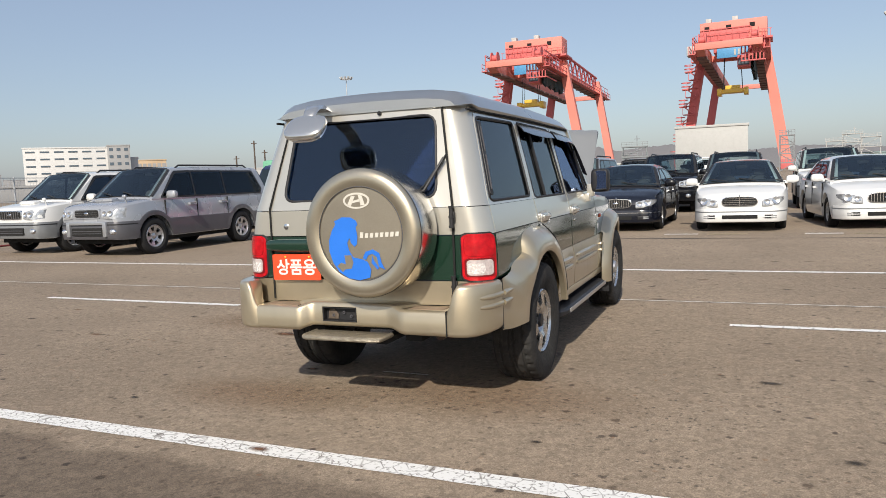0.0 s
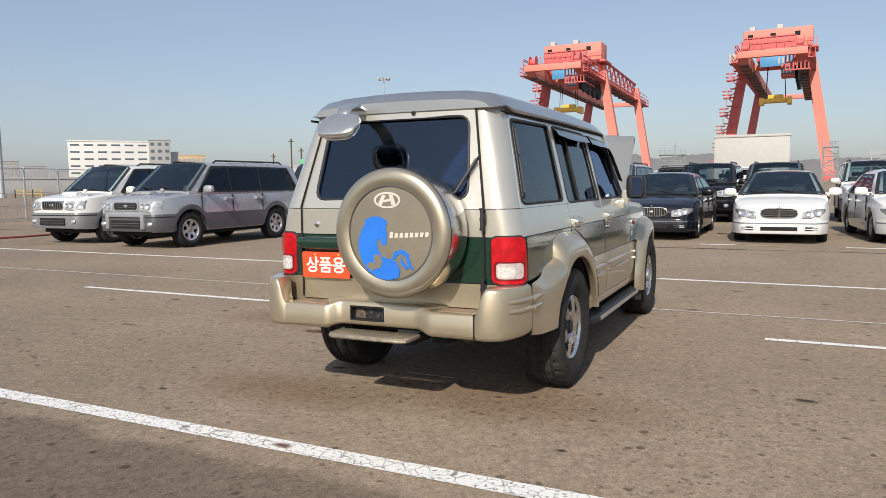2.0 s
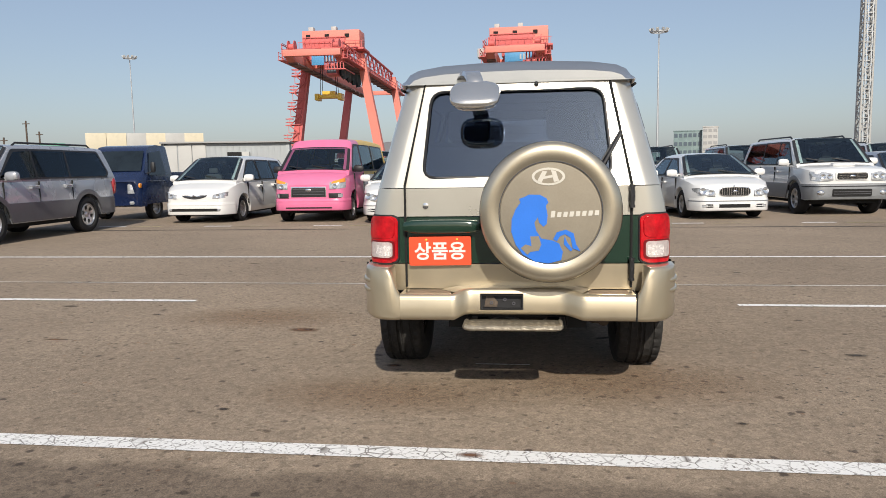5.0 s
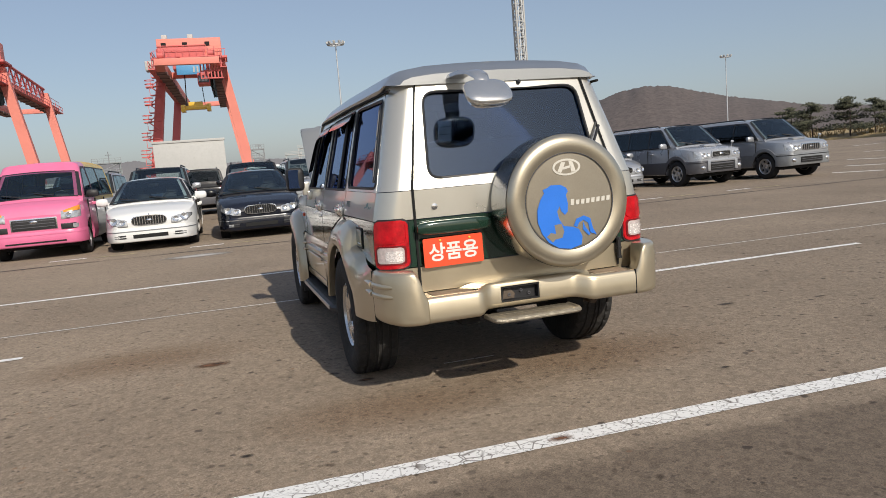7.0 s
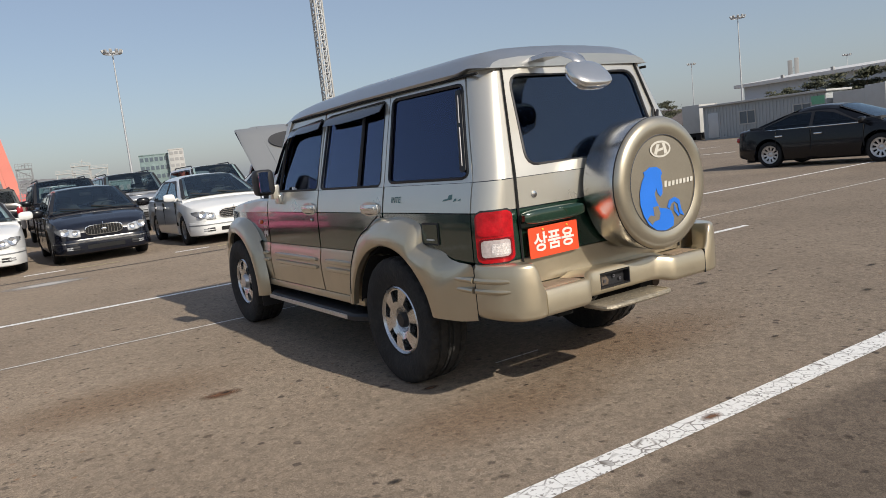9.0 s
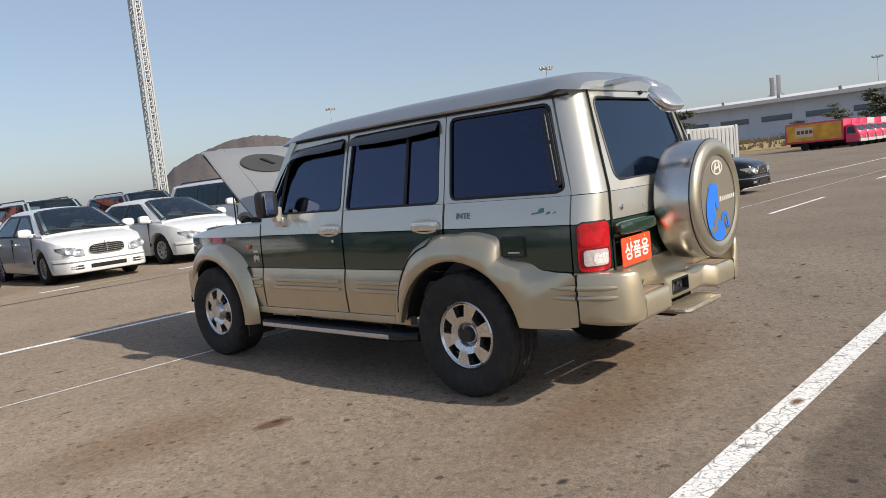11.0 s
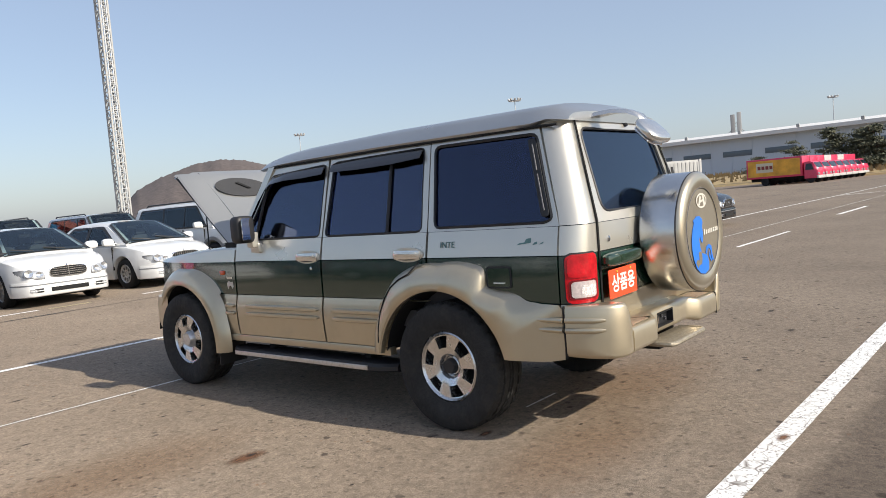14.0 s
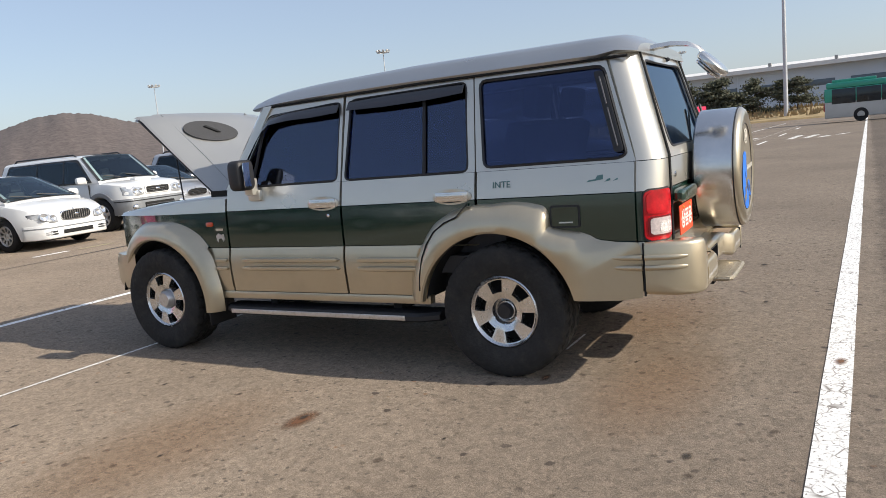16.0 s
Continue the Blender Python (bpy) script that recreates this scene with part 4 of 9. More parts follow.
def berm():
    bm = B()
    rows = []
    for i in range(41):
        y = -40 + 170 * i / 40
        x = 96 - 0.22 * max(0, y - 20)
        j = noise.noise((y * 0.11, 0, 0)) * 0.25
        rows.append([(x, y, 0.0), (x + 0.2, y, 0.22), (x + 4, y, 0.75 + j), (x + 9, y, 1.25 + j), (x + 22, y, 1.45 + j), (x + 60, y, 1.1)])
    grid(bm, rows)
    tagged(finish("grass_bank", bm, M_GRASS), "low bank of dry straw-coloured grass behind a kerb", "grass bank", kind="structure")
    rnd = random.Random(11)
    bm = B()
    for _ in range(5200):
        y = rnd.uniform(-38, 128)
        x = 96 - 0.22 * max(0, y - 20) + rnd.uniform(1.0, 22)
        z = 0.5 + min(0.9, (x - 96 + 0.22 * max(0, y - 20)) * 0.06)
        h = rnd.uniform(0.25, 0.8)
        w = rnd.uniform(0.1, 0.3)
        dx, dy = rnd.uniform(-0.2, 0.2), rnd.uniform(-w, w)
        v = [bm.verts.new((x, y - w, z - 0.1)), bm.verts.new((x + 0.1, y + w, z - 0.1)), bm.verts.new((x + dx, y + dy, z + h))]
        bm.faces.new(v)
    tagged(finish("dry_grass", bm, M_GRASS, angle=180), "tufts of dry straw-coloured winter grass", "grass", kind="stuff")


berm()


def pine(x, y, z, h, seed):
    """An old pine: leaning trunk, spreading limbs, and flat clumps of many small needle tufts."""
    rnd = random.Random(seed)
    top = thing("pine_tree", pose(x, y, z), "dark green pine with flat spreading crown", "tree", "pines on the bank")
    bm = B()
    pts = [Vector((0, 0, -0.3))]
    lean = (rnd.uniform(-0.12, 0.12), rnd.uniform(-0.12, 0.12))
    for i in range(1, 6):
        pts.append(Vector((lean[0] * h * i / 5 + rnd.uniform(-0.08, 0.08), lean[1] * h * i / 5 + rnd.uniform(-0.08, 0.08), h * 0.9 * i / 5)))
    rings = []
    for i, p in enumerate(pts):
        r = 0.11 * (1 - i / 6.5) * h / 5
        rings.append([(p.x + r * math.cos(k * 1.047), p.y + r * math.sin(k * 1.047), p.z) for k in range(6)])
    loft(bm, rings)
    clumps = []
    for i in range(17):
        t = rnd.uniform(0.18, 1.0)
        p0 = pts[0].lerp(pts[-1], t)
        a = rnd.uniform(0, 6.28)
        ln = h * 0.42 * (1.15 - t) + 0.35
        p1 = p0 + Vector((math.cos(a) * ln, math.sin(a) * ln, rnd.uniform(0.0, 0.35)))
        tube(bm, [p0, p1], 0.03 * h / 5, 4)
        clumps.append((p1, ln * 0.55 + 0.35))
        clumps.append((p0.lerp(p1, 0.55), ln * 0.4 + 0.25))
    clumps.append((pts[-1] + Vector((0, 0, 0.2)), h * 0.16))
    part("trunk", bm, M_BARK, top)
    bm = B()
    for c, r in clumps:
        for _ in range(95):
            d = Vector((rnd.gauss(0, 0.5), rnd.gauss(0, 0.5), rnd.gauss(0, 0.13))) * r
            p = c + d
            s = rnd.uniform(0.11, 0.24) * h / 5
            u = Vector((rnd.uniform(-1, 1), rnd.uniform(-1, 1), rnd.uniform(-0.5, 0.9))).normalized() * s * 1.6
            w = u.orthogonal().normalized() * s * 0.6
            bm.faces.new([bm.verts.new(p - w), bm.verts.new(p + u), bm.verts.new(p + w)])
    part("crown", bm, M_PINE, top, angle=180)
    return top


rnd = random.Random(21)
for az, d, h in ((41.6, 128, 4.4), (42.6, 125, 5.0), (43.8, 122, 5.4), (46.1, 118, 5.6), (47.6, 118, 5.0), (49.5, 112, 5.0), (56.8, 112, 4.5), (58.2, 118, 5.0), (59.5, 118, 6.2), (61.0, 114, 6.0), (62.6, 113, 6.3), (64.3, 112, 6.6),
                 (66.8, 108, 4.0), (74.8, 112, 5.8), (77.2, 108, 7.2), (78.6, 110, 6.8), (80.0, 107, 7.0), (81.6, 108, 6.4), (83.4, 107, 5.6), (84.6, 106, 5.8), (79.0, 106, 6.0), (72.0, 112, 3.6)):
    p = polar(az, d)
    pine(p.x, p.y, 0.7, h * (0.84 if az > 66 else 0.95), int(az * 10))


def office_cabin():
    top = thing("site_office", pose(50, 31.2, 0), "grey corrugated site office with white framed windows", "building")
    bm = B()
    box(bm, 0, 3, -5.2, 5.4, 0.0, 2.75, 0.02)
    wall = part("wall", bm, M_OFFICE, top)
    bm = B()
    for i in range(36):
        y = -5.1 + 10.4 * i / 35
        box(bm, -0.035, 0.01, y - 0.07, y + 0.07, 0.15, 2.6)
    part("rib_panel", bm, M_OFFICE, wall)
    bm = B()
    box(bm, -0.3, 3.2, -5.4, 5.6, 2.75, 2.9, 0.03)
    part("roof", bm, M_WHITEMETAL, top)
    for y in (1.2, -3.4):
        bm = B()
        for y0, y1, z0, z1 in ((-0.75, 0.75, 1.0, 1.08), (-0.75, 0.75, 2.02, 2.1), (-0.75, -0.67, 1.08, 2.02), (0.67, 0.75, 1.08, 2.02), (-0.03, 0.03, 1.08, 2.02)):
            box(bm, -0.1, 0.0, y + y0, y + y1, z0, z1)
        wf = part("window", bm, M_WHITEMETAL, wall, "white window frame")
        bm = B()
        box(bm, -0.05, -0.037, y - 0.7, y + 0.7, 1.05, 2.05)
        part("pane", bm, M_WIN, wf)
    bm = B()
    box(bm, -0.06, 0.0, 3.9, 4.9, 0.15, 2.2, 0.01)
    part("door", bm, M_GALV, wall, "grey sheet metal door")
    bm = B()
    box(bm, -0.06, -0.036, -5.1, -4.1, 1.9, 2.5)
    part("sign_board", bm, M_GREEN, wall, "green sign board")


office_cabin()
container(pose(51.2, 23.0, 0, 0, 0, 90), M_WHITEMETAL, "white storage container beside the site office", 5.0)
container(pose(43.4, 17.6, 0, 0, 0, -37), M_WHITEMETAL, "small white storage container on the open yard", 3.4)
tb = container(pose(54.5, 40.45, 0.6, 0, 0, 90), M_WHITEMETAL, "white truck body behind the site office", 1.9, "truck_body")
bm = B()
box(bm, -1.1, 0.95, -1.0, 1.0, -0.3, 0.06, 0.02)
for x in (-0.6, 0.5):
    box(bm, x - 0.3, x + 0.3, -1.1, 1.1, -0.6, -0.1, 0.1)
part("chassis", bm, M_DARK, tb)


# ---- parked vehicles ----
def block_tyre(bm, r, w, m, rim_r, n=132):
    """A tyre with four grooves round it and cut shoulder blocks."""
    h = w / 2
    d = r * 0.972
    prof = [(r * rim_r, -h * 0.8, 0), (r * 0.70, -h, 0), (r * 0.78, -h * 1.02, 0), (r * 0.90, -h, 0), (r * 0.962, -h * 0.93, 1), (r * 0.99, -h * 0.82, 1), (r, -h * 0.60, 1), (d, -h * 0.57, 0), (d, -h * 0.48, 0), (r, -h * 0.45, 2), (r, -h * 0.18, 2), (d, -h * 0.15, 0), (d, -h * 0.06, 0),
            (r, -h * 0.03, 2), (r, h * 0.03, 2), (d, h * 0.06, 0), (d, h * 0.15, 0), (r, h * 0.18, 2), (r, h * 0.45, 2), (d, h * 0.48, 0), (d, h * 0.57, 0), (r, h * 0.60, 1), (r * 0.99, h * 0.82, 1), (r * 0.962, h * 0.93, 1), (r * 0.90, h, 0), (r * 0.78, h * 1.02, 0), (r * 0.70, h, 0), (r * rim_r, h * 0.8, 0)]
    rows = []
    for k in range(n):
        a = 2 * math.pi * k / n
        row = []
        for rr, hh, kind in prof:
            if kind == 1 and k % 4 == 0:
                rr = min(rr, r * 0.965)
            if kind == 2 and (k + (2 if hh > 0 else 0)) % 4 == 0:
                rr = r * 0.985
            row.append(m @ Vector((rr * math.cos(a), rr * math.sin(a), hh)))
        rows.append(row)
    rows.append(rows[0])
    vs = grid(bm, [q + [q[0]] for q in rows])
    bmesh.ops.remove_doubles(bm, verts=[v for q in vs for v in q], dist=1e-6)
    return bm


def wheel_part(parent, x, y, r, w, side, rim=M_ALLOY, spokes=6, rim_r=0.62, label="", dish=((0.26, 0.50), (0.44, 0.60), (0.80, 0.66), (0.93, 0.70)), blocks=None):
    """A wheel at the given hub: tyre with tread grooves, rim with spokes and hub cap."""
    m = pose(x, y, r, 0, 90 * side, 0)
    h = w / 2
    bm = B()
    prof = [(r * rim_r, -h * 0.8), (r * 0.72, -h), (r * 0.9, -h), (r * 0.975, -h * 0.86), (r, -h * 0.7), (r, -h * 0.3), (r * 0.985, -h * 0.28), (r * 0.985, -h * 0.22), (r, -h * 0.2),
            (r, h * 0.2), (r * 0.985, h * 0.22), (r * 0.985, h * 0.28), (r, h * 0.3), (r, h * 0.7), (r * 0.975, h * 0.86), (r * 0.9, h), (r * 0.72, h), (r * rim_r, h * 0.8)]
    if blocks:
        block_tyre(bm, r, w, m, rim_r)
    else:
        lathe(bm, prof, 30, m, closed=True)
    tyre = part("wheel", bm, blocks or M_RUBBER, parent, label)
    R = r * rim_r
    bm = B()
    lathe(bm, [(R, -h * 0.7), (R, h * 0.75), (R * 0.95, h * 0.82), (R * 0.9, h * 0.72), (R * 0.88, h * 0.1), (R * 0.88, -h * 0.7)], 30, m, closed=True)
    rm = part("rim", bm, rim, tyre)
    bm = B()
    lathe(bm, [(0.001, h * 0.0), (R * 0.87, h * 0.0), (R * 0.87, -h * 0.2), (0.001, -h * 0.2)], 24, m)
    part("brake_disc", bm, M_DARK, tyre)
    bm = B()
    per = 8 if spokes == 6 else 6
    n = spokes * per
    rad = dish
    vs = [[bm.verts.new(m @ Vector((R * q * math.cos(2 * math.pi * k / n), R * q * math.sin(2 * math.pi * k / n), h * z))) for k in range(n)] for q, z in rad]
    w0 = len(rad) - 3
    lo = [[bm.verts.new(m @ Vector((R * q * math.cos(2 * math.pi * k / n), R * q * math.sin(2 * math.pi * k / n), h * (z - 0.34)))) for k in range(n)] for q, z in rad[w0:w0 + 2]]
    wide = 4 if per == 8 else 3 if spokes > 7 or spokes < 6 else 2
    for k in range(n):
        e = (k + 1) % n
        for a in range(len(rad) - 1):
            if a == w0 and k % per < wide:
                bm.faces.new((vs[w0][k], vs[w0][e], lo[0][e], lo[0][k]))
                bm.faces.new((vs[w0 + 1][k], lo[1][k], lo[1][e], vs[w0 + 1][e]))
                if k % per == 0:
                    bm.faces.new((vs[w0][k], lo[0][k], lo[1][k], vs[w0 + 1][k]))
                if k % per == wide - 1:
                    bm.faces.new((vs[w0][e], vs[w0 + 1][e], lo[1][e], lo[0][e]))
                continue
            bm.faces.new((vs[a][k], vs[a][e], vs[a + 1][e], vs[a + 1][k]))
    lathe(bm, [(0.001, h * 0.56), (R * 0.2, h * 0.54), (R * 0.26, h * 0.46), (R * 0.27, h * 0.2)], 16, m)
    part("spokes", bm, rim, rm)
    return tyre


def vehicle(name, spec, m, paint, label, lower=None, group="parked vehicles", rear_paint=None, category="car", roof_paint=None):
    """A parked road vehicle; its front looks along +y, the front axle lies at y = 0."""
    s = spec
    W, FO, L, wb, r = s["W"] / 2, s["FO"], s["L"], s["WB"], s["r"]
    yf, yr = FO, FO - L
    belt, zs = s["belt"], s["sill"]
    top = thing(name, m, label, category, group)

    def plan(y):
        f = max(0.0, (y - (yf - s.get("nose", 0.75))) / s.get("nose", 0.75))
        b = max(0.0, ((yr + s.get("tail", 0.55)) - y) / s.get("tail", 0.55))
        return W * (1 - s.get("nk", 0.24) * f ** 2.4 - s.get("tk", 0.16) * b ** 2.4)

    def arch(y, base):
        z = base
        for ya in (0.0, -wb):
            R = r * 1.2
            d = abs(y - ya)
            if d < R:
                z = max(z, r + math.sqrt(R * R - d * d) * 0.98 - 0.0)
        return z

    ys = sorted({yr, yr + 0.03, yr + 0.1, yf, yf - 0.03, yf - 0.1, *[yr + (L) * i / 74 for i in range(75)]})
    rings = []
    for y in ys:
        w = plan(y)
        zt = lerp(s["top"], y)
        end = min(1.0, min(y - yr, yf - y) / 0.12)
        q = math.sqrt(max(0.0, 1 - (1 - end) ** 2))
        zb = lerp(s.get("under", [(yr, zs + 0.1), (yr + 0.5, zs), (yf - 0.5, zs), (yf, zs + 0.02)]), y)
        zb = arch(y, zb)
        zt2 = max(zt - (1 - q) * 0.10, zb + 0.05)
        zb2 = zb + (1 - q) * 0.06
        zw = max(min(zs + (belt - zs) * 0.45, zt2 - 0.1), zb2 + 0.01)
        w *= 0.93 + 0.07 * q
        cr = s.get("crown", 0.035)
        half = [(w * 0.62, zb2 + 0.0), (w * 0.965, zb2), (w, max(zb2 + 0.02, zs + 0.12)), (w * 1.0, zw), (w * 0.985, zw + (zt2 - zw) * 0.55),
                (w * 0.955, zt2 - 0.035), (w * 0.90, zt2 - 0.006), (w * 0.72, zt2 + cr * 0.5), (w * 0.4, zt2 + cr * 0.9), (0.0, zt2 + cr)]
        zmono = half[0][1]
        fixed = []
        for px, pz in half:
            zmono = max(zmono, pz)
            fixed.append((px, zmono))
        rings.append([(px, y, pz) for px, pz in fixed] + [(-px, y, pz) for px, pz in fixed[-2::-1]])
    bm = B()
    loft(bm, rings)
    if rear_paint:
        cut = s["cut"]
        me_f = [f for f in bm.faces if f.calc_center_median().y < cut]
        g2 = bmesh.ops.split(bm, geom=me_f)["geom"]
        bm2 = bm.copy()
        bmesh.ops.delete(bm2, geom=[f for f in bm2.faces if f.calc_center_median().y >= cut], context="FACES")
        bmesh.ops.delete(bm, geom=[f for f in bm.faces if f.calc_center_median().y < cut], context="FACES")
        part("rear_body", bm2, rear_paint, top, "white rear bodywork")
    body = part("body", bm, paint, top)
    # cladding and bumpers
    if lower:
        bm = B()
        rr = []
        for y in ys:
            w = plan(y) * 1.0 + 0.012
            zb = arch(y, zs + 0.02)
            end = min(1.0, min(y - yr, yf - y) / 0.12)
            w *= 0.93 + 0.07 * math.sqrt(max(0.0, 1 - (1 - end) ** 2))
            zt = lerp(s["clad"], y)
            for ya in (0.0, -wb):
                d = abs(y - ya)
                if d < r * 1.45:
                    zt = max(zt, r + math.sqrt((r * 1.45) ** 2 - d * d))
            zt = max(zt, zb + 0.02)
            rr.append([(w * 0.9, y, zb), (w, y, zb), (w + 0.006, y, (zb + zt) / 2), (w, y, zt - 0.01), (w * 0.985 - 0.01, y, zt)])
        for sgn in (-1, 1):
            grid(bm, [[(sgn * p[0], p[1], p[2]) for p in q_] for q_ in rr])
        for yy, k in ((yf, 1), (yr, -1)):
            w = plan(yy) * 0.93 + 0.012
            zt = lerp(s["clad"], yy)
            loft(bm, [[(x, yy - k * 0.1, zs + 0.04), (x, yy + k * 0.02, zs + 0.08), (x, yy + k * 0.03, (zs + zt) / 2), (x, yy + k * 0.012, zt), (x, yy - k * 0.1, zt)] for x in [-w + 2 * w * i / 12 for i in range(13)]])
        part("cladding", bm, lower, top)
    bm = B()
    box(bm, -W * 0.8, W * 0.8, yr + 0.25, yf - 0.3, zs * 0.75, min(0.56, belt - 0.12))
    part("underbody", bm, M_DARK, top)
    # cabin
    c = s["cabin"]
    bf, br, rf, rre, zr = c["base_f"], c["base_r"], c["roof_f"], c["roof_r"], s["H"]
    wb_, wr_ = W * c.get("wb", 0.93), W * c.get("wr", 0.74)

    def zc(y):
        if y > rf:
            t = (bf - y) / (bf - rf)
            return belt + (zr - 0.03 - belt) * t + 0.03 * (1 - (1 - t) ** 2) * 1.0
        if y < rre:
            t = (y - br) / max(1e-3, rre - br)
            return belt + (zr - 0.03 - belt) * t + 0.03 * (1 - (1 - t) ** 2)
        mid = (rf + rre) / 2
        return zr + c.get("arc", 0.03) * (1 - ((y - mid) / (rf - mid)) ** 2)

    def cw(z):
        t = (z - belt) / (zr - belt)
        return wb_ + (wr_ - wb_) * max(0, t) ** 1.15

    fr = (1.0, 0.94, 0.82, 0.6, 0.3, 0.0)
    cy = sorted({br, bf, rf, rre, bf - 0.05, rf + 0.03, *[br + (bf - br) * i / 80 for i in range(81)]})
    rings = []
    for y in cy:
        z = zc(y)
        wt = cw(z)
        cr = 0.035
        half = [(wb_ * 0.99, belt - 0.08), (wb_, belt)]
        for k in (0.06, 0.13, 0.2, 0.28, 0.36, 0.44, 0.52, 0.6, 0.68, 0.76, 0.83, 0.89):
            zz = belt + (z - belt) * k
            half.append((cw(zz), zz))
        half.append((wt, z - min(0.04, (z - belt) * 0.4)))
        half += [(wt * f, z + cr * (1 - f * f) - (0.012 if f == 0.94 else 0)) for f in fr[1:]]
        rings.append([(px, y, pz) for px, pz in half] + [(-px, y, pz) for px, pz in half[-2::-1]])
    bm = B()
    loft(bm, rings)

    def inside(poly, y, v):
        hit = False
        for (y0, v0), (y1, v1) in zip(poly, poly[1:] + poly[:1]):
            if (v0 > v) != (v1 > v) and y < y0 + (y1 - y0) * (v - v0) / (v1 - v0):
                hit = not hit
        return hit

    gone = []
    for f in bm.faces:
        p = f.calc_center_median()
        z = zc(p.y)
        lat = abs(p.x) / max(0.05, cw(z))
        if p.z > z - 0.03 and lat < 0.84 and (rf + 0.03 + c.get("head", 0.0) * (bf - rf) < p.y < bf - 0.05 or (not c.get("no_rear") and br + 0.05 < p.y < rre - 0.03)):
            gone.append(f)
        elif abs(p.x) > 0.5 * W and any(inside(q_, p.y, (p.z - belt) / (zr - belt)) for q_ in c["side"]):
            gone.append(f)
        elif p.z < belt - 0.05:
            gone.append(f)
    bmesh.ops.delete(bm, geom=gone, context="FACES")
    if roof_paint:
        bm2 = bm.copy()
        bmesh.ops.delete(bm2, geom=[f for f in bm2.faces if f.calc_center_median().y >= s["cut"] - 0.2], context="FACES")
        bmesh.ops.delete(bm, geom=[f for f in bm.faces if f.calc_center_median().y < s["cut"] - 0.2], context="FACES")
        part("rear_cabin", bm2, roof_paint, top, "yellow rear cabin")
    part("cabin", bm, paint, top)
    # glass: windscreen, rear window and side panes
    for nm, (ya, yb), sg in (("windscreen", (bf - 0.05, rf + 0.03 + c.get("head", 0.0) * (bf - rf)), 1), ("rear_window", (br + 0.05, rre - 0.03), -1)):
        if nm == "rear_window" and c.get("no_rear"):
            continue
        rows = []
        for i in range(9):
            y = ya + (yb - ya) * i / 8
            z = zc(y)
            wt = cw(z)
            sl = Vector((0, sg * (zr - belt), abs((bf - rf) if sg > 0 else (rre - br)))).normalized() * 0.012
            rows.append([(wt * f, y + sl.y, z + 0.035 * (1 - f * f) + sl.z) for f in (0.9, 0.82, 0.6, 0.3, 0, -0.3, -0.6, -0.82, -0.9)])
        bm = B()
        grid(bm, rows)
        scr = part(nm, bm, M_SCREEN if sg > 0 else M_SIDEGLASS, top, "tinted glass")
        bm = B()
        seal = [[(x, y - sl.y * 0.4, z - sl.z * 0.4) for x, y, z in q_] for q_ in rows]
        for e in (0, -1):
            grid(bm, [[(q_[e][0], q_[e][1], q_[e][2]), (q_[e][0] * 1.10, q_[e][1], q_[e][2] - 0.012)] for q_ in seal])
        for e, f_ in ((0, 1), (-1, -2)):
            a_, b_ = seal[e], seal[f_]
            grid(bm, [[Vector(p) + (Vector(p) - Vector(q_)) * 0.28 for p, q_ in zip(a_, b_)], a_])
        part("glass_seal", bm, M_BLACK, scr)
        if sg > 0:
            for k in (0.30, -0.38):
                bm = B()
                a_, b_ = rows[0], rows[2]
                p0 = Vector((wb_ * k, a_[4][1] + 0.03, a_[4][2] + 0.012))
                p1 = Vector((wb_ * (k + 0.42), rows[1][4][1] + 0.012, rows[1][4][2] + 0.004))
                tube(bm, [p0, p1], 0.012, 5)
                part("wiper", bm, M_BLACK, scr)
    for sx in (1, -1):
        for poly in c["side"]:
            bm = B()
            pts = rounded([(y, belt + (zr - belt) * v) for y, v in poly], 0.05, 3)
            prism(bm, [(sx * (cw(z) - 0.012), y, z) for y, z in pts], (sx * 0.022, 0, 0))
            sw_ = part("side_window", bm, s.get("side_glass", M_SIDEGLASS), top, "dark tinted glass")
            mid_ = Vector((sum(p_[0] for p_ in pts) / len(pts), sum(p_[1] for p_ in pts) / len(pts)))
            ringo, ringi = [], []
            for p_ in pts:
                d_ = (Vector(p_) - mid_)
                o_ = Vector(p_) + d_.normalized() * 0.050
                i_ = Vector(p_) - d_.normalized() * 0.012
                ringo.append((sx * (cw(o_.y) + 0.006), o_.x, min(o_.y, zr - 0.03)))
                ringi.append((sx * (cw(i_.y) + 0.013), i_.x, i_.y))
            bm = B()
            grid(bm, [ringo, ringi], close=True)
            part("window_surround", bm, M_BLACK, sw_)
        bm = B()
        ya, yb = c["side"][0][0][0] + 0.02, c["side"][-1][-1][0] - 0.04
        box(bm, sx * (wb_ + 0.004) - 0.012, sx * (wb_ + 0.004) + 0.012, yb, ya, belt + 0.012, belt + 0.036, 0.004)
        part("belt_trim", bm, s.get("belt_mat", M_BLACK), top)
        # door seams and handles
        for y in c.get("seams", ()):
            bm = B()
            box(bm, sx * W * 0.97, sx * (W * 1.0 + 0.004), y - 0.006, y + 0.006, zs + 0.2, belt - 0.03)
            part("door_gap", bm, M_DARK, top)
        for y in c.get("handles", ()):
            bm = B()
            box(bm, sx * W * 0.97, sx * (W + 0.03), y - 0.1, y + 0.1, belt - 0.16, belt - 0.12, 0.012)
            part("door_handle", bm, s.get("handle_mat", paint), top)
        bm = B()
        blob(bm, (sx * (W + 0.10), bf - 0.42, belt + 0.08), (0.13, 0.07, 0.085), 12, 3.0)
        box(bm, sx * W * 0.9 if sx > 0 else sx * (W + 0.05), sx * (W + 0.05) if sx > 0 else sx * W * 0.9, bf - 0.46, bf - 0.4, belt, belt + 0.06)
